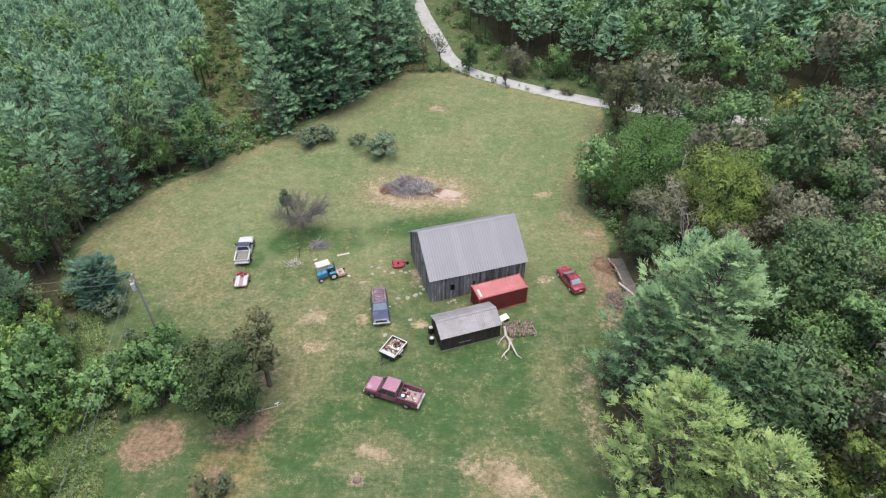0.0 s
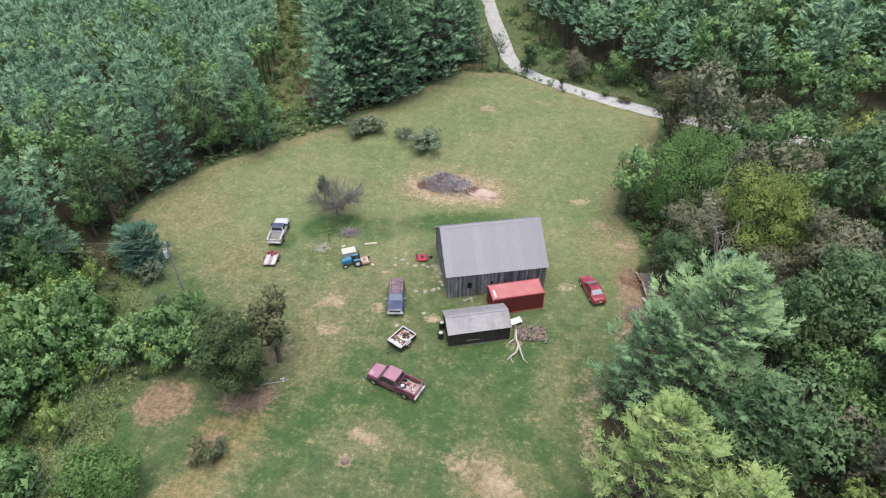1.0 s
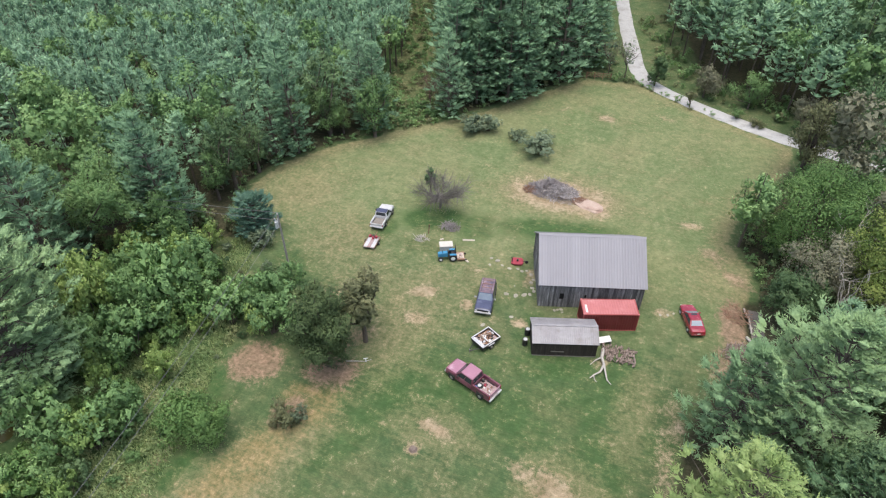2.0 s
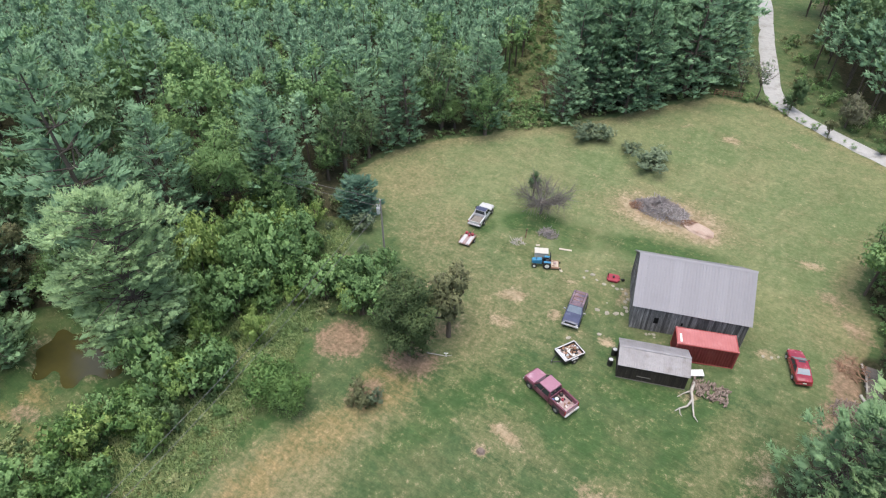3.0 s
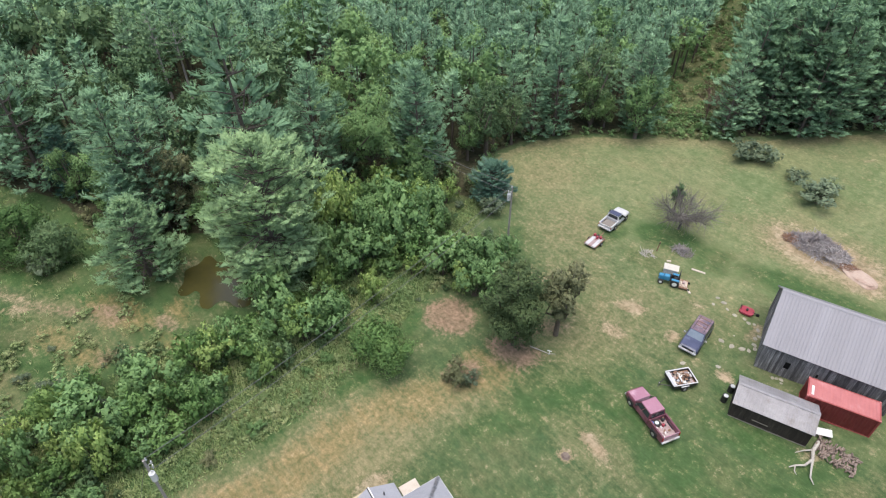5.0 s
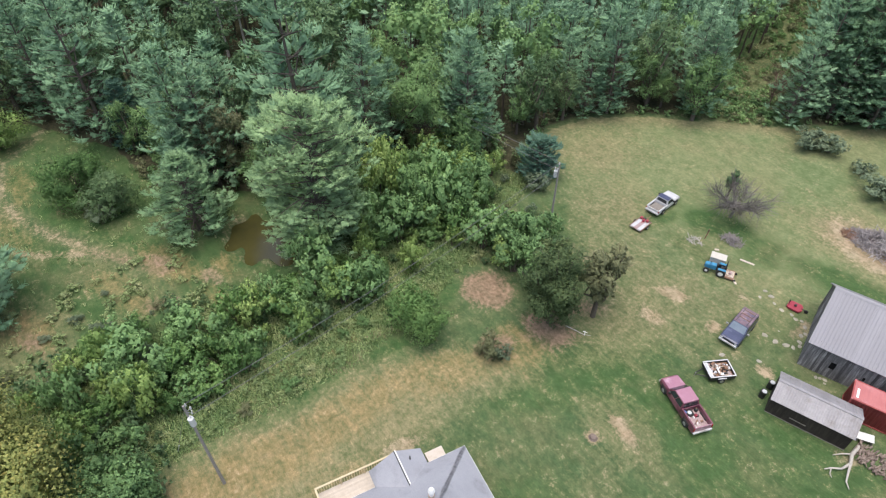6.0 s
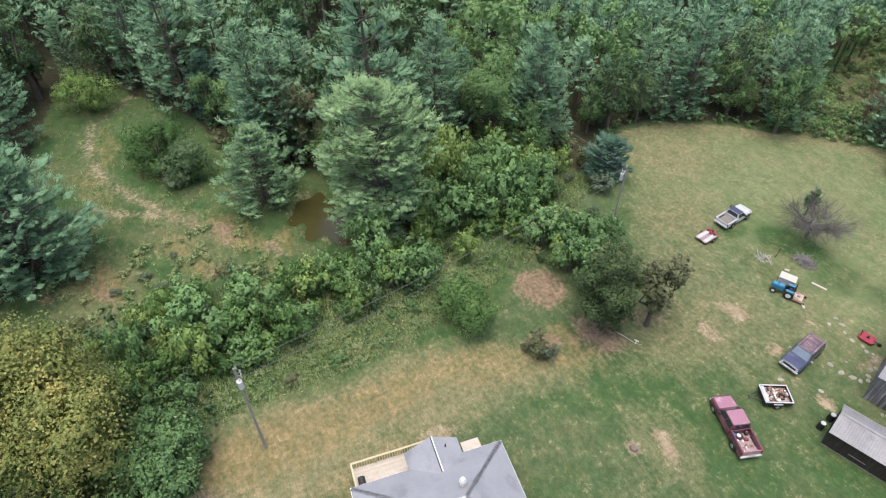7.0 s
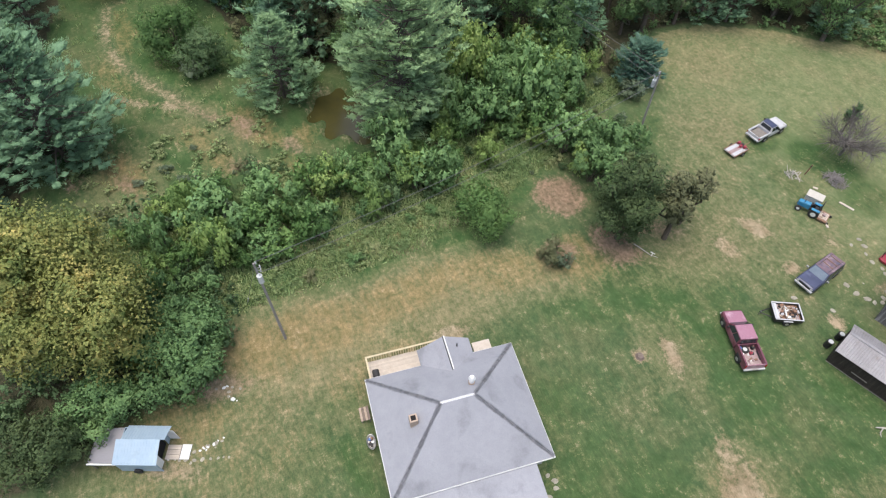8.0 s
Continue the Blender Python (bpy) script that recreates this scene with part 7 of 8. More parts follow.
def scrap(name, m, label, sx, sy, h, n, seed, mats, size=0.3):
    """A heap of odds and ends."""
    rng = np.random.default_rng(seed)
    t = thing(name, m, label, "scrap")
    for i in range(n):
        a, b, c = rng.uniform(0.3, 1.0, 3) * size
        x, y = rng.uniform(-sx, sx), rng.uniform(-sy, sy)
        z = h * (1 - 0.5 * (abs(x) / sx + abs(y) / sy)) * rng.uniform(0.0, 1)
        rot = Matrix.Translation((x, y, max(z, 0.04))) @ Euler(rng.uniform(-0.5, 0.5, 2).tolist() + [rng.uniform(0, 6.3)]).to_matrix().to_4x4()
        mat = mats[int(rng.integers(0, len(mats)))]
        bm = bmesh.new()
        if i % 3 == 0:
            add_cyl(bm, (-a, 0, 0), (a, 0, 0), b * 0.3, b * 0.3, 8)
        else:
            add_box(bm, -a / 2, a / 2, -b / 2, b / 2, -0.04, c * 0.4, 0.015)
        bmesh.ops.transform(bm, matrix=rot, verts=bm.verts[:])
        part("oddment", bm, mat, t)


scrap("scrap_heap", in_frame(TRUCK_M, -1.75, 0.1, 0.7), "small tools and scraps strewn in the truck bed", 0.7, 0.6, 0.12, 22, 4, [RUST, WHITE, SPLIT_LOG, BED_PINK, BLACK], 0.28)

# ---- trailer made from a pickup bed
TR_M = Matrix.Translation((-3.8, 41.3, gz(-3.8, 41.3))) @ Matrix.Rotation(radians(61), 4, "Z")


def bed_trailer():
    t = thing("bed_trailer", TR_M, "white and black pickup-bed trailer heaped with scrap", "trailer")
    L, W = 2.5, 1.95
    for s in (-1, 1):
        y = s * (W / 2 - 0.05)
        box("side_panel", t, BLACK, -L / 2, L / 2, y - 0.05, y + 0.05, 0.42, 0.86, 0.02, label="black side panel")
        box("top_rail", t, OLD_WHITE, -L / 2 - 0.03, L / 2 + 0.03, y - 0.06, y + 0.06, 0.86, 0.91, 0.02)
        box("fender", t, OLD_WHITE, -0.5, 0.35, y + s * 0.05 - 0.1, y + s * 0.05 + 0.1, 0.62, 0.7, 0.03)
        wheel(t, -0.1, s * (W / 2 + 0.05), 0.33, 0.2)
    for x, m2 in ((-L / 2, OLD_WHITE), (L / 2, OLD_WHITE)):
        box("end_panel", t, BLACK, x - 0.05, x + 0.05, -W / 2 + 0.1, W / 2 - 0.1, 0.42, 0.85, 0.02)
        box("end_rail", t, m2, x - 0.06, x + 0.06, -W / 2 + 0.12, W / 2 - 0.12, 0.855, 0.9, 0.02)
    box("front_shelf", t, OLD_WHITE, -L / 2 + 0.1, -L / 2 + 0.36, -W / 2 + 0.15, W / 2 - 0.15, 0.8, 0.88, 0.02)
    box("floor", t, RUST, -L / 2, L / 2, -W / 2 + 0.1, W / 2 - 0.1, 0.5, 0.56)
    rod("axle", t, BLACK, (-0.1, -W / 2, 0.33), (-0.1, W / 2, 0.33), 0.05)
    for s in (-1, 1):
        bm = bmesh.new()
        add_cyl(bm, (-L / 2 + 0.2, s * 0.6, 0.45), (-L / 2 - 1.1, 0.05 * s, 0.42), 0.05, 0.05, 6)
        part("drawbar", bm, BLACK, t)
    rod("jack", t, STEEL, (-L / 2 - 1.05, 0, 0), (-L / 2 - 1.05, 0, 0.6), 0.04)


bed_trailer()
scrap("scrap_heap", in_frame(TR_M, 0.12, 0, 0.58), "heap of white, brown and rusty scrap in the trailer", 0.95, 0.72, 0.4, 60, 6, [WHITE, RUST, OLD_WHITE, SPLIT_LOG, BED_PINK, BLACK, BRICK_TAN], 0.42)


# ---- dull blue wagon
def blue_wagon():
    m = Matrix.Translation((-5.8, 47.25, gz(-5.8, 47.2))) @ Matrix.Rotation(radians(-80.5), 4, "Z")
    t = thing("wagon", m, "dull blue off-road wagon with a rust-blotched roof", "car")
    L, W = 4.75, 1.95
    f, b = L / 2, -L / 2
    loft("body", t, NAVY, [section(f, W * 0.92, 0.5, 0.92), section(f - 0.15, W, 0.42, 1.0), section(0.75, W, 0.4, 1.06), section(b + 0.2, W, 0.4, 1.08), section(b, W * 0.94, 0.48, 1.0)])
    plate("hood", t, NAVY, [(0.85, 0.82, 1.105), (0.85, -0.82, 1.105), (f - 0.15, -0.8, 1.02), (f - 0.15, 0.8, 1.02)], 0.03, "faded blue bonnet")
    cabin(t, b + 0.1, 0.95, W - 0.1, 1.05, b + 0.22, 0.35, W - 0.36, 1.78, NAVY, RUSTY, SKY_GLASS, GLASS, 3, "rust-blotched roof")
    for yy in (-0.55, 0.55):
        box("roof_rail", t, BLACK, b + 0.4, 0.2, yy - 0.02, yy + 0.02, 1.78, 1.84)
    for xx in (-1.7, -1.1, -0.5):
        box("roof_bar", t, RUST, xx, xx + 0.05, -0.57, 0.57, 1.8, 1.84)
    box("front_bumper", t, OLD_WHITE, f - 0.02, f + 0.14, -W / 2 + 0.04, W / 2 - 0.04, 0.48, 0.66, 0.03, label="pale chrome front bumper")
    box("rear_bumper", t, STEEL, b - 0.12, b + 0.02, -W / 2 + 0.04, W / 2 - 0.04, 0.48, 0.64, 0.03)
    box("grille", t, BLACK, f - 0.03, f + 0.02, -0.6, 0.6, 0.68, 0.88)
    for s in (-1, 1):
        box("headlight", t, LAMP_CLEAR, f - 0.03, f + 0.025, s * 0.74 - 0.11, s * 0.74 + 0.11, 0.7, 0.88)
        box("tail_light", t, LAMP_RED, b - 0.02, b + 0.03, s * 0.85 - 0.06, s * 0.85 + 0.06, 0.75, 1.0)
        box("mirror", t, STEEL, 0.62, 0.76, s * (W / 2 + 0.14) - 0.12, s * (W / 2 + 0.14) + 0.12, 1.12, 1.3, 0.02)
        for wx in (f - 0.85, b + 0.95):
            wheel(t, wx, s * (W / 2 - 0.1), 0.37, 0.25, BLACK)
            box("wheel_arch", t, BLACK, wx - 0.43, wx + 0.43, s * (W / 2 - 0.12) - 0.13, s * (W / 2 - 0.12) + 0.13, 0.44, 0.82, 0.05)
    return t


blue_wagon()


# ---- red saloon car
def red_car():
    m = Matrix.Translation((16.75, 52.6, gz(16.75, 52.6))) @ Matrix.Rotation(radians(111.5), 4, "Z")
    t = thing("saloon_car", m, "glossy red saloon car parked on the grass", "car")
    L, W = 4.5, 1.75
    f, b = L / 2, -L / 2
    loft("body", t, CAR_RED, [section(f, W * 0.72, 0.38, 0.66), section(f - 0.2, W * 0.9, 0.28, 0.76), section(f - 0.9, W, 0.24, 0.86), section(0.75, W, 0.24, 0.94),
                              section(-1.2, W, 0.24, 0.98), section(b + 0.35, W * 0.97, 0.26, 0.96), section(b + 0.05, W * 0.88, 0.36, 0.9), section(b, W * 0.8, 0.42, 0.8)])
    cabin(t, -1.5, 0.95, W - 0.14, 0.92, -0.85, 0.2, W - 0.5, 1.4, CAR_RED, CAR_RED, SKY_GLASS, GLASS, 2, "red roof panel")
    box("sunroof", t, GLASS, -0.15, 0.12, -0.33, 0.33, 1.4, 1.412)
    box("rear_bumper", t, CAR_RED, b - 0.06, b + 0.12, -W / 2 + 0.1, W / 2 - 0.1, 0.36, 0.58, 0.05)
    box("front_bumper", t, CAR_RED, f - 0.1, f + 0.05, -W / 2 + 0.22, W / 2 - 0.22, 0.32, 0.52, 0.05)
    box("plate", t, WHITE, b - 0.075, b - 0.06, -0.17, 0.17, 0.6, 0.74, label="white plate")
    for s in (-1, 1):
        box("tail_light", t, LAMP_RED, b - 0.02, b + 0.1, s * 0.58 - 0.14, s * 0.58 + 0.14, 0.68, 0.8, 0.02)
        box("headlight", t, LAMP_CLEAR, f - 0.12, f + 0.0, s * 0.52 - 0.13, s * 0.52 + 0.13, 0.56, 0.66, 0.02)
        box("mirror", t, CAR_RED, 0.55, 0.68, s * (W / 2 + 0.07) - 0.09, s * (W / 2 + 0.07) + 0.09, 0.94, 1.06, 0.03)
        for wx in (f - 0.85, b + 0.9):
            wheel(t, wx, s * (W / 2 - 0.08), 0.31, 0.2, OLD_WHITE, 0.7)
            box("wheel_arch", t, BLACK, wx - 0.36, wx + 0.36, s * (W / 2 - 0.11) - 0.11, s * (W / 2 - 0.11) + 0.112, 0.3, 0.68, 0.05)


red_car()


# ---- tractor with mower
def tractor():
    m = Matrix.Translation((-12.75, 52.85, gz(-12.8, 52.9))) @ Matrix.Rotation(radians(206), 4, "Z")
    t = thing("tractor", m, "small blue tractor with white wheels and a rear mower", "tractor")
    loft("hood", t, TRACTOR_BLUE, [[(x, -w, z0), (x, -w, z1 - 0.08), (x, -w + 0.08, z1), (x, w - 0.08, z1), (x, w, z1 - 0.08), (x, w, z0)]
                                   for x, w, z0, z1 in ((1.25, 0.24, 0.55, 0.98), (1.15, 0.27, 0.5, 1.05), (0.1, 0.28, 0.5, 1.15), (0.0, 0.28, 0.5, 1.12))])
    box("chassis", t, BLACK, -0.75, 1.1, -0.16, 0.16, 0.38, 0.6, 0.03)
    box("grille", t, BLACK, 1.24, 1.28, -0.2, 0.2, 0.58, 0.92)
    box("dash", t, BLACK, -0.1, 0.05, -0.22, 0.22, 0.9, 1.25, 0.03)
    bm = bmesh.new()
    add_cyl(bm, (-0.1, 0, 1.2), (-0.26, 0, 1.34), 0.02, 0.02, 8)
    for i in range(12):
        a0, a1 = i * math.pi / 6, (i + 1) * math.pi / 6
        add_cyl(bm, (-0.26 + 0.1 * math.cos(a0), 0.18 * math.sin(a0), 1.34 + 0.1 * math.cos(a0)), (-0.26 + 0.1 * math.cos(a1), 0.18 * math.sin(a1), 1.34 + 0.1 * math.cos(a1)), 0.015, 0.015, 5)
    part("steering_wheel", bm, BLACK, t)
    box("seat", t, BLACK, -0.85, -0.45, -0.22, 0.22, 0.92, 1.0, 0.04)
    box("seat_back", t, BLACK, -0.92, -0.82, -0.22, 0.22, 0.98, 1.3, 0.04)
    for s in (-1, 1):
        box("fender", t, TRACTOR_BLUE, -1.05, -0.2, s * 0.52 - 0.16, s * 0.52 + 0.16, 1.0, 1.08, 0.03)
        rod("rollbar", t, BLACK, (-0.95, s * 0.38, 0.7), (-0.95, s * 0.36, 2.0), 0.035)
        wheel(t, -0.62, s * 0.56, 0.52, 0.3, WHITE, 0.62)
        wheel(t, 0.92, s * 0.5, 0.32, 0.2, WHITE, 0.62)
    rod("rollbar", t, BLACK, (-0.95, -0.38, 2.0), (-0.95, 0.38, 2.0), 0.035)
    rod("exhaust", t, BLACK, (0.7, 0.2, 1.1), (0.7, 0.2, 1.55), 0.035)
    mw = new("mower")
    mw.parent = t
    tagged(mw, "rusty tan rear mower")
    box("deck", mw, RUST, -2.1, -1.15, -0.75, 0.75, 0.22, 0.4, 0.05)
    box("gearbox", mw, BED_PINK, -1.75, -1.45, -0.15, 0.15, 0.4, 0.66, 0.03)
    for s in (-1, 1):
        bm = bmesh.new()
        add_cyl(bm, (-0.8, s * 0.3, 0.5), (-1.5, s * 0.4, 0.45), 0.04, 0.04, 6)
        part("lift_arm", bm, RUST, mw)
        wheel(mw, -2.2, s * 0.6, 0.16, 0.1)
    for i in range(6):
        box("brush_board", mw, DECK_WOOD, -2.0 + i * 0.15, -1.9 + i * 0.15, -0.5, 0.55, 0.41, 0.44 + 0.02 * (i % 3))


tractor()
bx = thing("storage_box", Matrix.Translation((-13.55, 54.3, gz(-13.5, 54.3))) @ Matrix.Rotation(radians(27), 4, "Z"), "grey storage box with a white lid behind the tractor", "box")
box("body", bx, PORCELAIN, -0.8, 0.8, -0.5, 0.5, 0.0, 0.98, 0.02, label="grey box body")
box("lid", bx, BED_CREAM, -0.86, 0.86, -0.56, 0.56, 0.98, 1.08, 0.03, label="white lid")
for s in (-0.5, 0.5):
    box("hasp", bx, STEEL, s - 0.05, s + 0.05, -0.53, -0.5, 0.85, 1.0)


# ---- flat trailer with boards, red cutter
def flat_trailer():
    m = Matrix.Translation((-23.0, 51.9, gz(-23, 51.9))) @ Matrix.Rotation(radians(97), 4, "Z")
    t = thing("flat_trailer", m, "small low trailer with pale boards and red gear", "trailer")
    for s in (-1, 1):
        box("side_rail", t, RUST, -1.2, 1.2, s * 0.78 - 0.03, s * 0.78 + 0.03, 0.35, 0.5)
        wheel(t, 0.1, s * 0.9, 0.27, 0.16)
    for x in (-1.2, 1.14):
        box("end_rail", t, RUST, x, x + 0.06, -0.75, 0.75, 0.35, 0.48)
    box("floor", t, BEAM, -1.14, 1.14, -0.75, 0.75, 0.36, 0.4)
    for i in range(6):
        y = -0.68 + i * 0.235
        box("board", t, OLD_WHITE if i not in (2, 3) else BED_PINK, -1.25, 0.75 - 0.1 * (i % 2), y, y + 0.21, 0.405, 0.45)
    rod("axle", t, BLACK, (0.1, -0.9, 0.27), (0.1, 0.9, 0.27), 0.04)
    box("drawbar", t, RUST, 1.2, 2.2, -0.04, 0.04, 0.38, 0.44)
    for i, (x, y) in enumerate(((0.85, -0.35), (0.95, 0.1), (0.6, 0.02), (0.9, 0.5))):
        box("gear", t, RED_PAINT if i != 1 else BLACK, x - 0.16, x + 0.16, y - 0.14, y + 0.14, 0.45, 0.75, 0.04, m=Matrix.Identity(4))
    rod("handle", t, RED_PAINT, (0.1, 0.0, 0.5), (0.8, 0.1, 0.8), 0.03)


flat_trailer()


def rotary_cutter():
    m = Matrix.Translation((-4.3, 55.2, gz(-4.3, 55.2))) @ Matrix.Rotation(radians(14), 4, "Z")
    t = thing("rotary_cutter", m, "red rotary mower deck standing by the barn", "mower")
    loft("deck", t, RED_PAINT, [[(x, y, z) for x, y in ((-0.75, -0.45), (-0.45, -0.62), (0.5, -0.62), (0.75, -0.3), (0.75, 0.3), (0.5, 0.62), (-0.45, 0.62), (-0.75, 0.45))] for z in (0.12, 0.34)])
    box("gearbox", t, BLACK, -0.12, 0.12, -0.12, 0.12, 0.34, 0.56, 0.03)
    for s in (-1, 1):
        bm = bmesh.new()
        add_cyl(bm, (-0.6, s * 0.3, 0.36), (-0.75, 0.05 * s, 0.85), 0.035, 0.035, 6)
        part("hitch_frame", bm, BLACK, t)
    rod("tail_arm", t, BLACK, (0.6, 0, 0.35), (1.1, 0, 0.3), 0.05)
    wheel(t, 1.15, 0.04, 0.2, 0.12)


rotary_cutter()


# ---------------------------------------------------------------- wood, stones and brush
PALE_STICK = material("bleached_branches", (0.36, 0.33, 0.32), 0.9, second=(0.5, 0.47, 0.45), scale=1.0, third=(0.26, 0.22, 0.2), third_scale=0.6, grain=0.2)


def sticks(rng, n, sx, sy, h, length, r, flat=0.35):
    out = []
    for i in range(n):
        a, q = rng.uniform(0, 6.283), math.sqrt(rng.uniform(0, 1))
        x, y = q * math.cos(a) * sx, q * math.sin(a) * sy
        z = h * max(0.0, 1 - q ** 1.6) * rng.uniform(0.45, 1.05) + 0.05
        way = unit(rng.normal(size=3) * np.array([1, 1, flat]))
        ln = length * rng.uniform(0.4, 1.2)
        p0 = np.array([x, y, z]) - way * ln / 2
        p1 = np.array([x, y, z]) + way * ln / 2
        mid = (p0 + p1) / 2 + rng.normal(size=3) * 0.08 * ln
        p0[2], p1[2], mid[2] = max(p0[2], 0.01), max(p1[2], 0.01), max(mid[2], 0.02)
        out.append(tube([p0, mid, p1], [r * rng.uniform(0.6, 1.6), r * rng.uniform(0.5, 1.2), r * 0.35], 4))
    return merge(out)


def stick_heap(name, x, y, turn, n, sx, sy, h, length, r, seed, mat, label):
    v, f = sticks(np.random.default_rng(seed), n, sx, sy, h, length, r)
    c, s = math.cos(turn), math.sin(turn)
    v = np.stack([v[:, 0] * c - v[:, 1] * s + x, v[:, 0] * s + v[:, 1] * c + y, v[:, 2] + gz(x, y)], 1)
    return tagged(new(name, mesh_from_arrays(name, v, f, mat)), label, "brush", kind="stuff")


stick_heap("brush_pile", -4.1, 72.4, 0.1, 700, 3.7, 2.1, 1.15, 1.5, 0.035, 21, GREY_STICK, "big heap of grey dead branches on bare soil")
stick_heap("brush_pile", -4.6, 72.9, 0.4, 260, 1.9, 1.5, 1.75, 1.6, 0.04, 121, GREY_STICK, "crest of the heap of grey dead branches")
stick_heap("brush_pile", -3.2, 71.9, -0.2, 300, 3.4, 2.0, 1.3, 1.7, 0.03, 122, PALE_STICK, "pale bleached branches on the brush heap")
stick_heap("brush_pile", -7.0, 71.6, 0.3, 160, 1.2, 1.0, 0.4, 0.9, 0.03, 22, RUST, "low brown end of the brush heap")
stick_heap("brush_pile", 0.2, 71.2, 0.3, 180, 1.1, 0.9, 0.45, 0.9, 0.035, 23, RUST, "reddish brown roots at the end of the heap")
stick_heap("branch_pile", -14.8, 58.9, 0.2, 120, 1.3, 0.9, 0.55, 1.3, 0.03, 24, GREY_STICK, "small tangled pile of grey branches")
stick_heap("branch_pile", -17.4, 55.3, 0.4, 26, 0.9, 0.6, 0.2, 1.2, 0.035, 25, PALE_BARK, "few pale sticks lying in the grass")
stick_heap("debris_pile", 22.0, 49.6, 0.4, 170, 1.7, 1.5, 0.55, 1.3, 0.05, 26, SPLIT_LOG, "brown heap of broken wood on the ditch bank")
stick_heap("debris_pile", 21.6, 55.8, 0.4, 70, 1.6, 1.6, 0.25, 1.0, 0.04, 27, RUST, "scattered brown twigs on the bare bank")


SAND = material("pale_pinkish_soil", (0.4, 0.3, 0.24), 0.95, second=(0.48, 0.38, 0.31), scale=1.5, third=(0.34, 0.23, 0.18), third_scale=0.8, grain=0.15, bump=0.03)
rg = np.random.default_rng(29)
bm = bmesh.new()
bmesh.ops.create_icosphere(bm, subdivisions=4, radius=1.0)
for v in bm.verts:
    q = noise.noise(v.co * 1.6) * 0.25 + noise.noise(v.co * 5) * 0.08
    v.co = Vector((v.co.x * 2.3 * (1 + q), v.co.y * 1.15 * (1 + q), max(v.co.z, -0.2) * 0.38 * (1 + q)))
mound = part("soil_mound", bm, SAND, None, "low mound of pale pinkish soil beside the brush heap", smooth=True)
mound.matrix_world = pose(1.7, 70.7, gz(1.7, 70.7), 0, 0, -18)
tagged(mound, category="soil")


def log_thing(name, pts, radii, mat, label, category="log"):
    ob = thing(name, pose(pts[0][0], pts[0][1], gz(pts[0][0], pts[0][1])), label, category)
    base = np.array([pts[0][0], pts[0][1], 0])
    part_mesh("trunk", mesh_from_arrays("trunk", *tube([np.array(p) - base for p in pts], radii, 8), mat, smooth=True), ob)
    return ob


d = log_thing("dead_branch", [(8.3, 44.9, 0.15), (8.35, 43.6, 0.3), (8.75, 42.6, 0.35), (8.55, 41.6, 0.25), (8.0, 41.0, 0.2), (7.7, 40.5, 0.12)], [0.2, 0.16, 0.14, 0.1, 0.08, 0.04], PALE_BARK, "pale forked dead branch lying on the grass")
for pts, radii in (([(8.75, 42.6, 0.35), (9.1, 41.6, 0.3), (9.4, 40.9, 0.15), (9.9, 40.5, 0.1)], [0.12, 0.09, 0.07, 0.03]), ([(8.35, 43.6, 0.3), (7.8, 43.0, 0.2), (7.4, 42.3, 0.12)], [0.09, 0.06, 0.03]),
                   ([(8.0, 41.0, 0.2), (8.2, 40.5, 0.1), (8.5, 40.3, 0.08)], [0.06, 0.04, 0.02])):
    part_mesh("limb", mesh_from_arrays("limb", *tube([np.array(p) - np.array([8.3, 44.9, 0]) for p in pts], radii, 7), PALE_BARK, smooth=True), d)
log_thing("fallen_log", [(22.6, 52.6, 0.25), (23.6, 51.2, 0.2), (24.4, 50.0, 0.1)], [0.16, 0.14, 0.1], PALE_BARK, "pale fallen log beside the ditch")
log_thing("fallen_log", [(22.3, 57.4, 0.2), (22.9, 55.8, 0.25), (23.2, 53.8, 0.15)], [0.12, 0.1, 0.08], PALE_BARK, "pale weathered log on the ditch bank")
log_thing("fallen_branch", [(-16.6, 33.3, 0.1), (-15.6, 33.6, 0.2), (-14.7, 34.0, 0.1), (-14.2, 34.5, 0.08)], [0.06, 0.05, 0.04, 0.02], PALE_BARK, "pale broken branch under the dark tree")
pipe = thing("pipe_stub", pose(-14.7, 34.0, gz(-14.7, 34)), "short white plastic pipe in the grass", "pipe")
rod("tube", pipe, WHITE, (0.05, 0.05, -0.05), (0.05, 0.05, 0.55), 0.05)
rod("elbow", pipe, WHITE, (-0.15, -0.05, 0.5), (0.25, 0.15, 0.52), 0.05)

# stump in a ring of bare soil
st = thing("stump", pose(-5.85, 26.4, gz(-5.85, 26.4)), "low pale tree stump in a ring of bare soil", "stump")
rg = np.random.default_rng(33)
w = rg.uniform(0.85, 1.15, 16)
loft("wood", st, SPLIT_LOG, [[(r * w[i] * math.cos(i * 0.3927), r * w[i] * math.sin(i * 0.3927), z) for i in range(16)] for r, z in ((0.48, -0.05), (0.34, 0.08), (0.3, 0.24), (0.27, 0.25))])

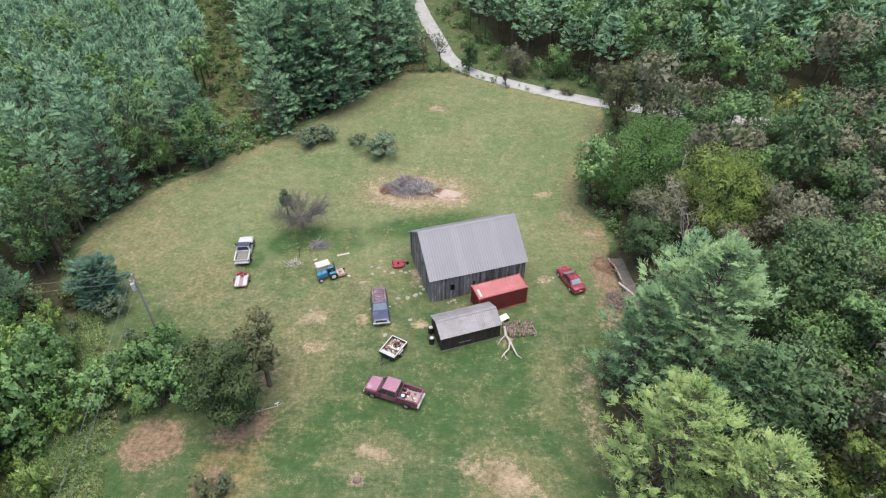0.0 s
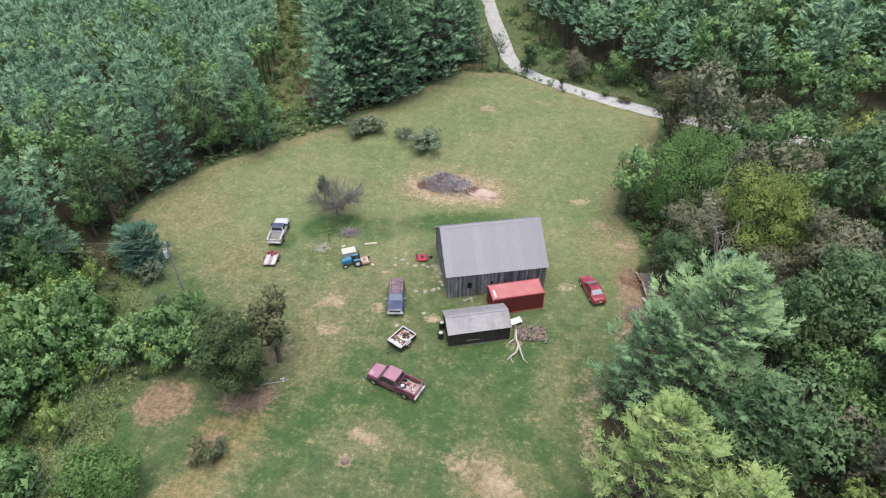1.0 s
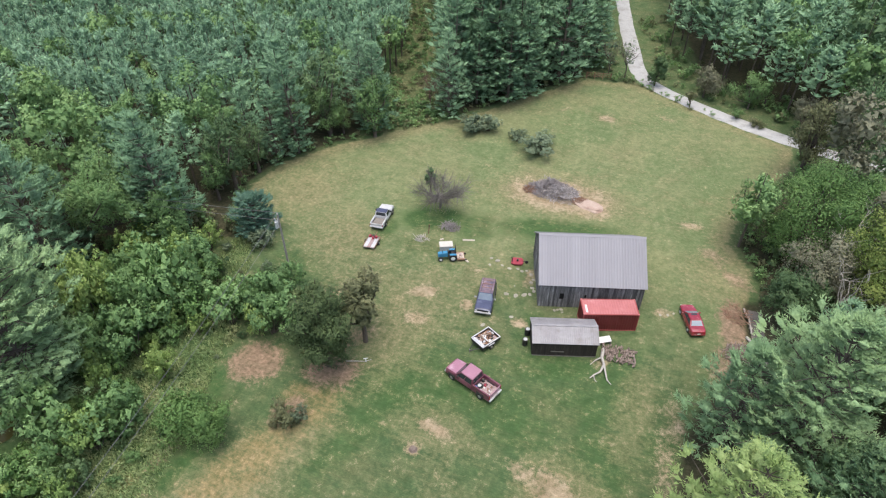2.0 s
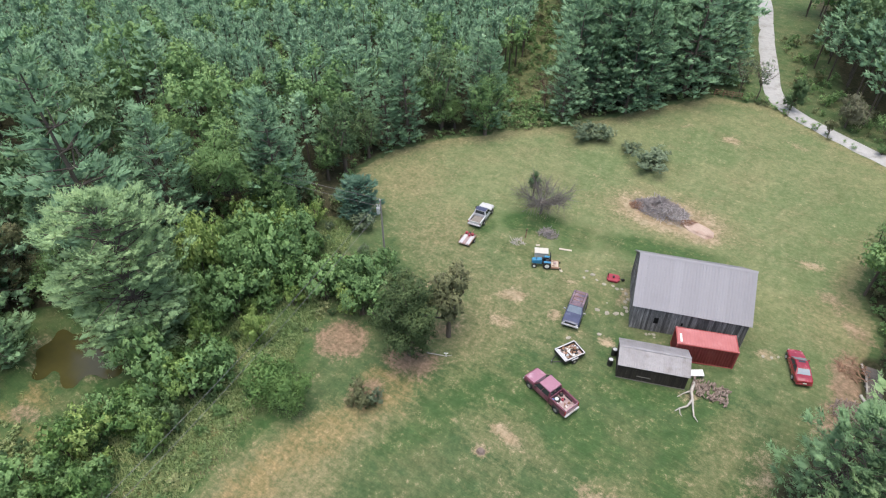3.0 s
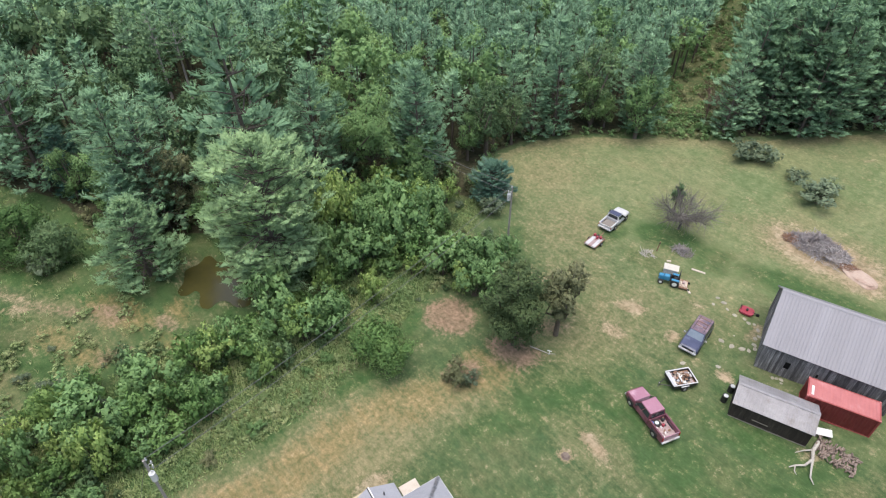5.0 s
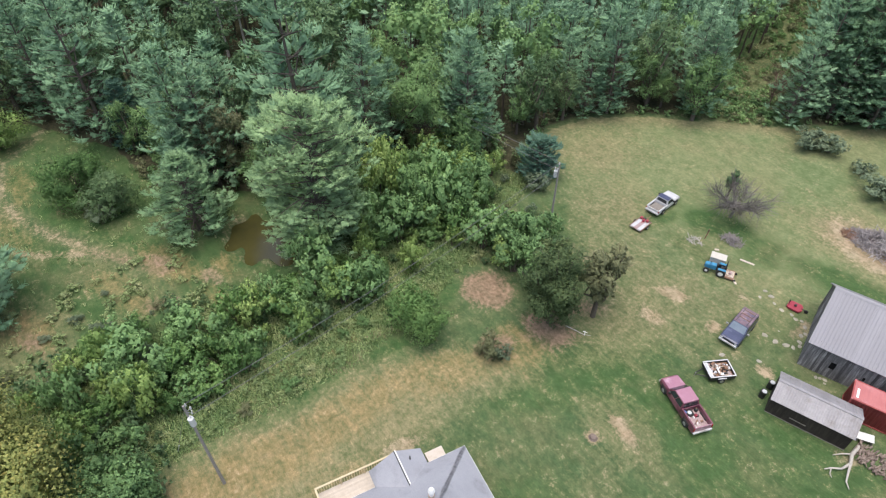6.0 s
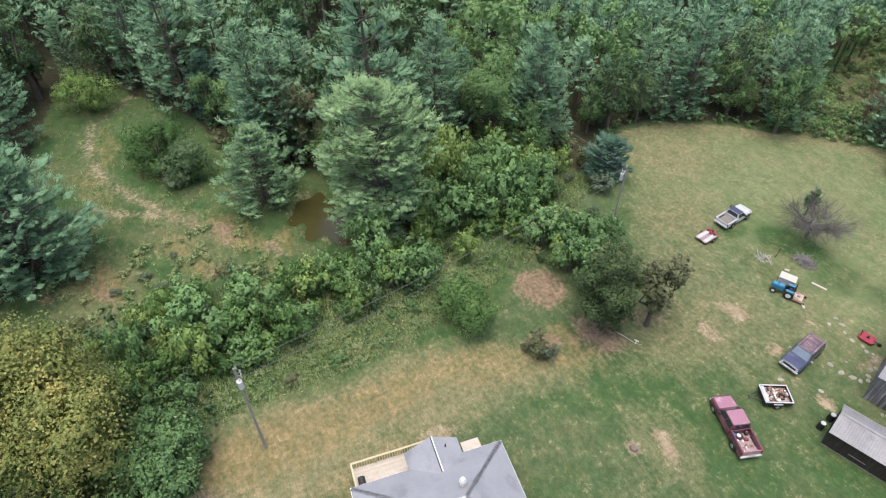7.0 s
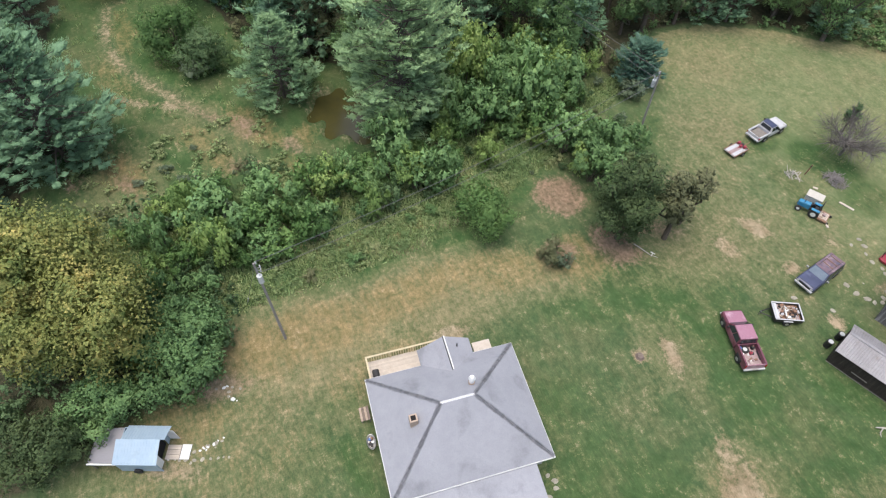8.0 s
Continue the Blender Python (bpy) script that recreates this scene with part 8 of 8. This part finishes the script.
# firewood beside the shed: logs lying side by side
fw = thing("firewood_pile", Matrix.Translation((9.95, 44.75, gz(9.9, 44.7))) @ Matrix.Rotation(0.08, 4, "Z"), "low spread pile of split firewood beside the shed", "firewood")
rg = np.random.default_rng(34)
log_mesh = mesh_from_arrays("log", *tube([(-0.22, 0, 0), (0.22, 0, 0)], [0.075, 0.075], 7), SPLIT_LOG)
bmx = bmesh.new()
bmx.from_mesh(log_mesh)
bmesh.ops.holes_fill(bmx, edges=bmx.edges[:], sides=8)
bmx.to_mesh(log_mesh)
bmx.free()
for i in range(190):
    x, y = rg.uniform(-1.75, 1.75), rg.uniform(-1.05, 1.05)
    lay = rg.choice([0, 0, 1, 1, 2]) if x < 0.6 else rg.choice([0, 0, 1])
    ob = part_mesh("log", log_mesh, fw)
    ob.matrix_basis = Matrix.LocRotScale((x, y, 0.06 + 0.13 * int(lay)), Euler((rg.uniform(0, 6), rg.normal() * 0.1, rg.choice([1.5, 1.6, 1.4, 0.2, 2.0]) + rg.normal() * 0.2)), Vector((rg.uniform(0.7, 1.3), rg.uniform(0.6, 1.2), rg.uniform(0.6, 1.2))))
sh = thing("metal_sheet", Matrix.Translation((8.15, 46.0, 0.32)) @ Matrix.Rotation(0.5, 4, "Z"), "bent white metal sheet on the wood by the shed", "sheet metal")
ribbed("sheet", sh, WHITE, (-0.7, -0.4, 0.1), (1, 0, 0.1), (0, 1, 0.05), 1.4, 0.8, 6, 0.03, 0.01)
for dx in (-0.6, 0.55):
    box("support", sh, BEAM, dx, dx + 0.1, -0.4, 0.4, -0.35, 0.12)


def stone(x, y, r, seed, flat=0.4):
    rng = np.random.default_rng(seed)
    bm = bmesh.new()
    bmesh.ops.create_icosphere(bm, subdivisions=2, radius=1.0)
    k = rng.normal(size=3)
    for v in bm.verts:
        q = noise.noise(v.co * 1.3 + Vector(k.tolist()) * 7)
        v.co *= 1 + 0.35 * q
        v.co = Vector((v.co.x * r * rng.uniform(0.98, 1.02), v.co.y * r * 0.75, max(v.co.z, -0.5) * r * flat))
    me = bpy.data.meshes.new("stone")
    bm.to_mesh(me)
    bm.free()
    me.materials.append(STONE)
    ob = new("stone", me)
    ob.matrix_world = pose(x, y, gz(x, y) + 0.02, 0, 0, rng.uniform(0, 360))
    return tagged(ob, "flat pale field stone lying in the grass", "stone", "stones near the barn")


STONES = [(-6.7, 54.7, 0.5), (-5.9, 54.0, 0.3), (-4.9, 53.8, 0.4), (-3.9, 54.1, 0.35), (-3.3, 53.9, 0.4), (-2.8, 54.2, 0.3), (-3.9, 49.3, 0.5), (-2.8, 49.4, 0.5), (-1.9, 49.9, 0.55), (-1.3, 50.2, 0.4),
          (-2.3, 45.9, 0.4), (-2.1, 53.7, 0.4), (-1.7, 52.3, 0.4), (-1.3, 51.4, 0.45), (-1.6, 52.9, 0.35), (-1.0, 50.9, 0.4), (-3.4, 51.0, 0.15), (-7.6, 54.9, 0.35), (-7.4, 53.6, 0.3), (2.3, 49.0, 0.3), (2.7, 49.2, 0.35), (2.0, 48.8, 0.3),
          (2.9, 48.8, 0.25), (-3.8, 41.0, 0.1), (-4.9, 43.6, 0.45), (14.2, 52.8, 0.3), (14.8, 53.3, 0.25), (13.4, 52.5, 0.3), (23.0, 55.6, 0.4), (23.2, 54.9, 0.4), (23.3, 54.1, 0.35), (-0.2, 13.6, 0.3), (0.4, 13.9, 0.4), (0.9, 13.7, 0.35), (1.3, 12.9, 0.4),
          (-13.3, -12.4, 0.3), (-13.0, -11.8, 0.25), (-12.8, -11.2, 0.3), (-12.6, -10.6, 0.2), (-12.9, -12.1, 0.2), (-12.4, -10.0, 0.2), (-12.1, -9.2, 0.18), (-18.4, -8.9, 0.22), (-18.3, -8.3, 0.2), (-18.0, -7.6, 0.22), (-17.6, -7.0, 0.2), (-13.5, -12.9, 0.25), (-12.3, -9.6, 0.15)]
for i, (x, y, r) in enumerate(STONES):
    stone(x, y, r * 0.68, 200 + i, 0.3)


def plank(x, y, turn, ln, label):
    t = thing("plank", pose(x, y, gz(x, y) + 0.05, 0, 0, turn), label, "plank", "loose planks")
    box("board", t, DECK_WOOD, -ln / 2, ln / 2, -0.12, 0.12, -0.05, 0.04, 0.01)


plank(-11.5, 57.2, 20, 1.6, "pale loose plank in the grass")
plank(-10.6, 53.4, -30, 1.2, "pale loose plank in the grass")
plank(-14.9, 56.2, 40, 0.5, "short pale block in the grass")
po = thing("fence_post", pose(-17.0, 56.7, gz(-17, 56.7), 0, 5, 0), "rusty brown post leaning in the grass", "post")
rod("shaft", po, RUST, (0, 0, -0.2), (0, 0, 1.6), 0.07, 0.06)
rod("collar", po, BLACK, (0, 0, 1.3), (0, 0, 1.42), 0.085)


# ---------------------------------------------------------------- rail fence at the field corner
fe = thing("rail_fence", pose(-7.3, 112.9, gz(-7.3, 112.9)), "old brown rail fence at the field corner", "fence")
for i in range(4):
    box("post", fe, RUST, i * 1.5 - 0.07, i * 1.5 + 0.07, i * 0.3 - 0.07, i * 0.3 + 0.07, -0.1, 1.25)
for z in (0.45, 0.8, 1.12):
    bm = bmesh.new()
    add_cyl(bm, (-0.1, 0, z), (4.6, 0.92, z), 0.05, 0.05, 6)
    part("rail", bm, RUST, fe)


# white rubble strewn by the metal shed and along the dry bank
rub = np.random.default_rng(131)
for line, n in (([(-14.0, -13.6), (-13.8, -12.2), (-13.6, -10.6), (-13.8, -9.2)], 26), ([(-19, -8.6), (-17.5, -7.9), (-16.4, -7.6)], 12), ([(-14.3, -11.9), (-14.0, -12.9)], 6)):
    for q in rub.uniform(0, len(line) - 1.001, n):
        (ax, ay), (bx, by) = line[int(q)], line[int(q) + 1]
        f = q - int(q)
        x, y = ax + (bx - ax) * f + rub.normal() * 0.13, ay + (by - ay) * f + rub.normal() * 0.13
        r = rub.uniform(0.06, 0.17)
        bm = bmesh.new()
        bmesh.ops.create_icosphere(bm, subdivisions=1, radius=r)
        for v in bm.verts:
            v.co = Vector((v.co.x * 1.3, v.co.y, v.co.z * 0.5)) * rub.uniform(0.75, 1.25)
        me = bpy.data.meshes.new("rubble")
        bm.to_mesh(me)
        bm.free()
        me.materials.append(WHITE if rub.uniform() < 0.6 else STONE)
        ob = new("rubble", me)
        ob.matrix_world = pose(x, y, gz(x, y) + r * 0.3, 0, 0, rub.uniform(0, 360))
        tagged(ob, "lump of white rubble lying in the dry grass", "rubble", "rubble by the metal shed")


# ---------------------------------------------------------------- power poles and wires
def power_pole(x, y, h, label, turn=0.0):
    t = thing("power_pole", pose(x, y, gz(x, y), 0, 0, turn), label, "power pole", "power poles")
    rod("mast", t, GREY_POLE, (0, 0, -0.3), (0, 0, h), 0.14, 0.09, 12)
    tr = rod("transformer", t, PORCELAIN, (0.34, 0, h - 2.1), (0.34, 0, h - 1.25), 0.22, sides=16, label="grey enamel transformer can")
    rod("bushing", tr, PORCELAIN, (0.34, 0.05, h - 1.25), (0.34, 0.05, h - 0.98), 0.05)
    for k, z in enumerate((h - 0.12, h - 0.75)):
        rod("bracket", t, STEEL, (0, 0, z), (0.0, 0.38 if k else 0.2, z + 0.05), 0.025)
        rod("insulator", t, PORCELAIN, (0.0, 0.36 if k else 0.16, z - 0.02), (0.0, 0.36 if k else 0.16, z + 0.24), 0.07, 0.05)
    rod("cutout", t, PORCELAIN, (0.3, 0.25, h - 0.95), (0.34, 0.3, h - 0.55), 0.05)
    rod("arm", t, STEEL, (0, 0, h - 0.8), (0.42, 0.25, h - 0.72), 0.025)
    return t


power_pole(-20.8, -2.1, 11.9, "tall weathered wooden power pole with a transformer", 10)
power_pole(-30.2, 43.6, 8.7, "weathered wooden power pole at the field edge", 200)
guy = thing("guy_wire", pose(-20.8, -2.1, gz(-20.8, -2.1)), "steel guy wire from pole top to the ground", "wire")
rod("cable", guy, WIRE, (0, 0, 11.6), (-5.2, -2.3, -0.1), 0.02, sides=5)
rod("guard", guy, PORCELAIN, (-5.2, -2.3, -0.1), (-4.3, -1.9, 1.9), 0.05, sides=6)


def wire(a, b, sag, label):
    s = np.linspace(0, 1, 25)
    a, b = np.array(a), np.array(b)
    p = a + (b - a) * s[:, None]
    p[:, 2] -= sag * 4 * s * (1 - s)
    ob = tagged(new("wire", mesh_from_arrays("wire", *tube(p, np.full(25, 0.02), 5), WIRE)), label, "wire", "overhead wires")
    return ob


wire((-20.8, -2.0, 11.95), (-30.2, 43.5, 8.75), 0.9, "thin overhead power wire strung between the poles")
wire((-20.7, -1.8, 10.6), (-30.1, 43.4, 7.4), 0.9, "thin overhead power wire strung between the poles")
wire((-30.2, 43.7, 8.7), (-78, 36.5, 9.0), 0.8, "thin overhead wire running into the woods")
wire((-30.2, 43.7, 7.6), (-78, 36.8, 7.9), 0.8, "thin overhead wire running into the woods")
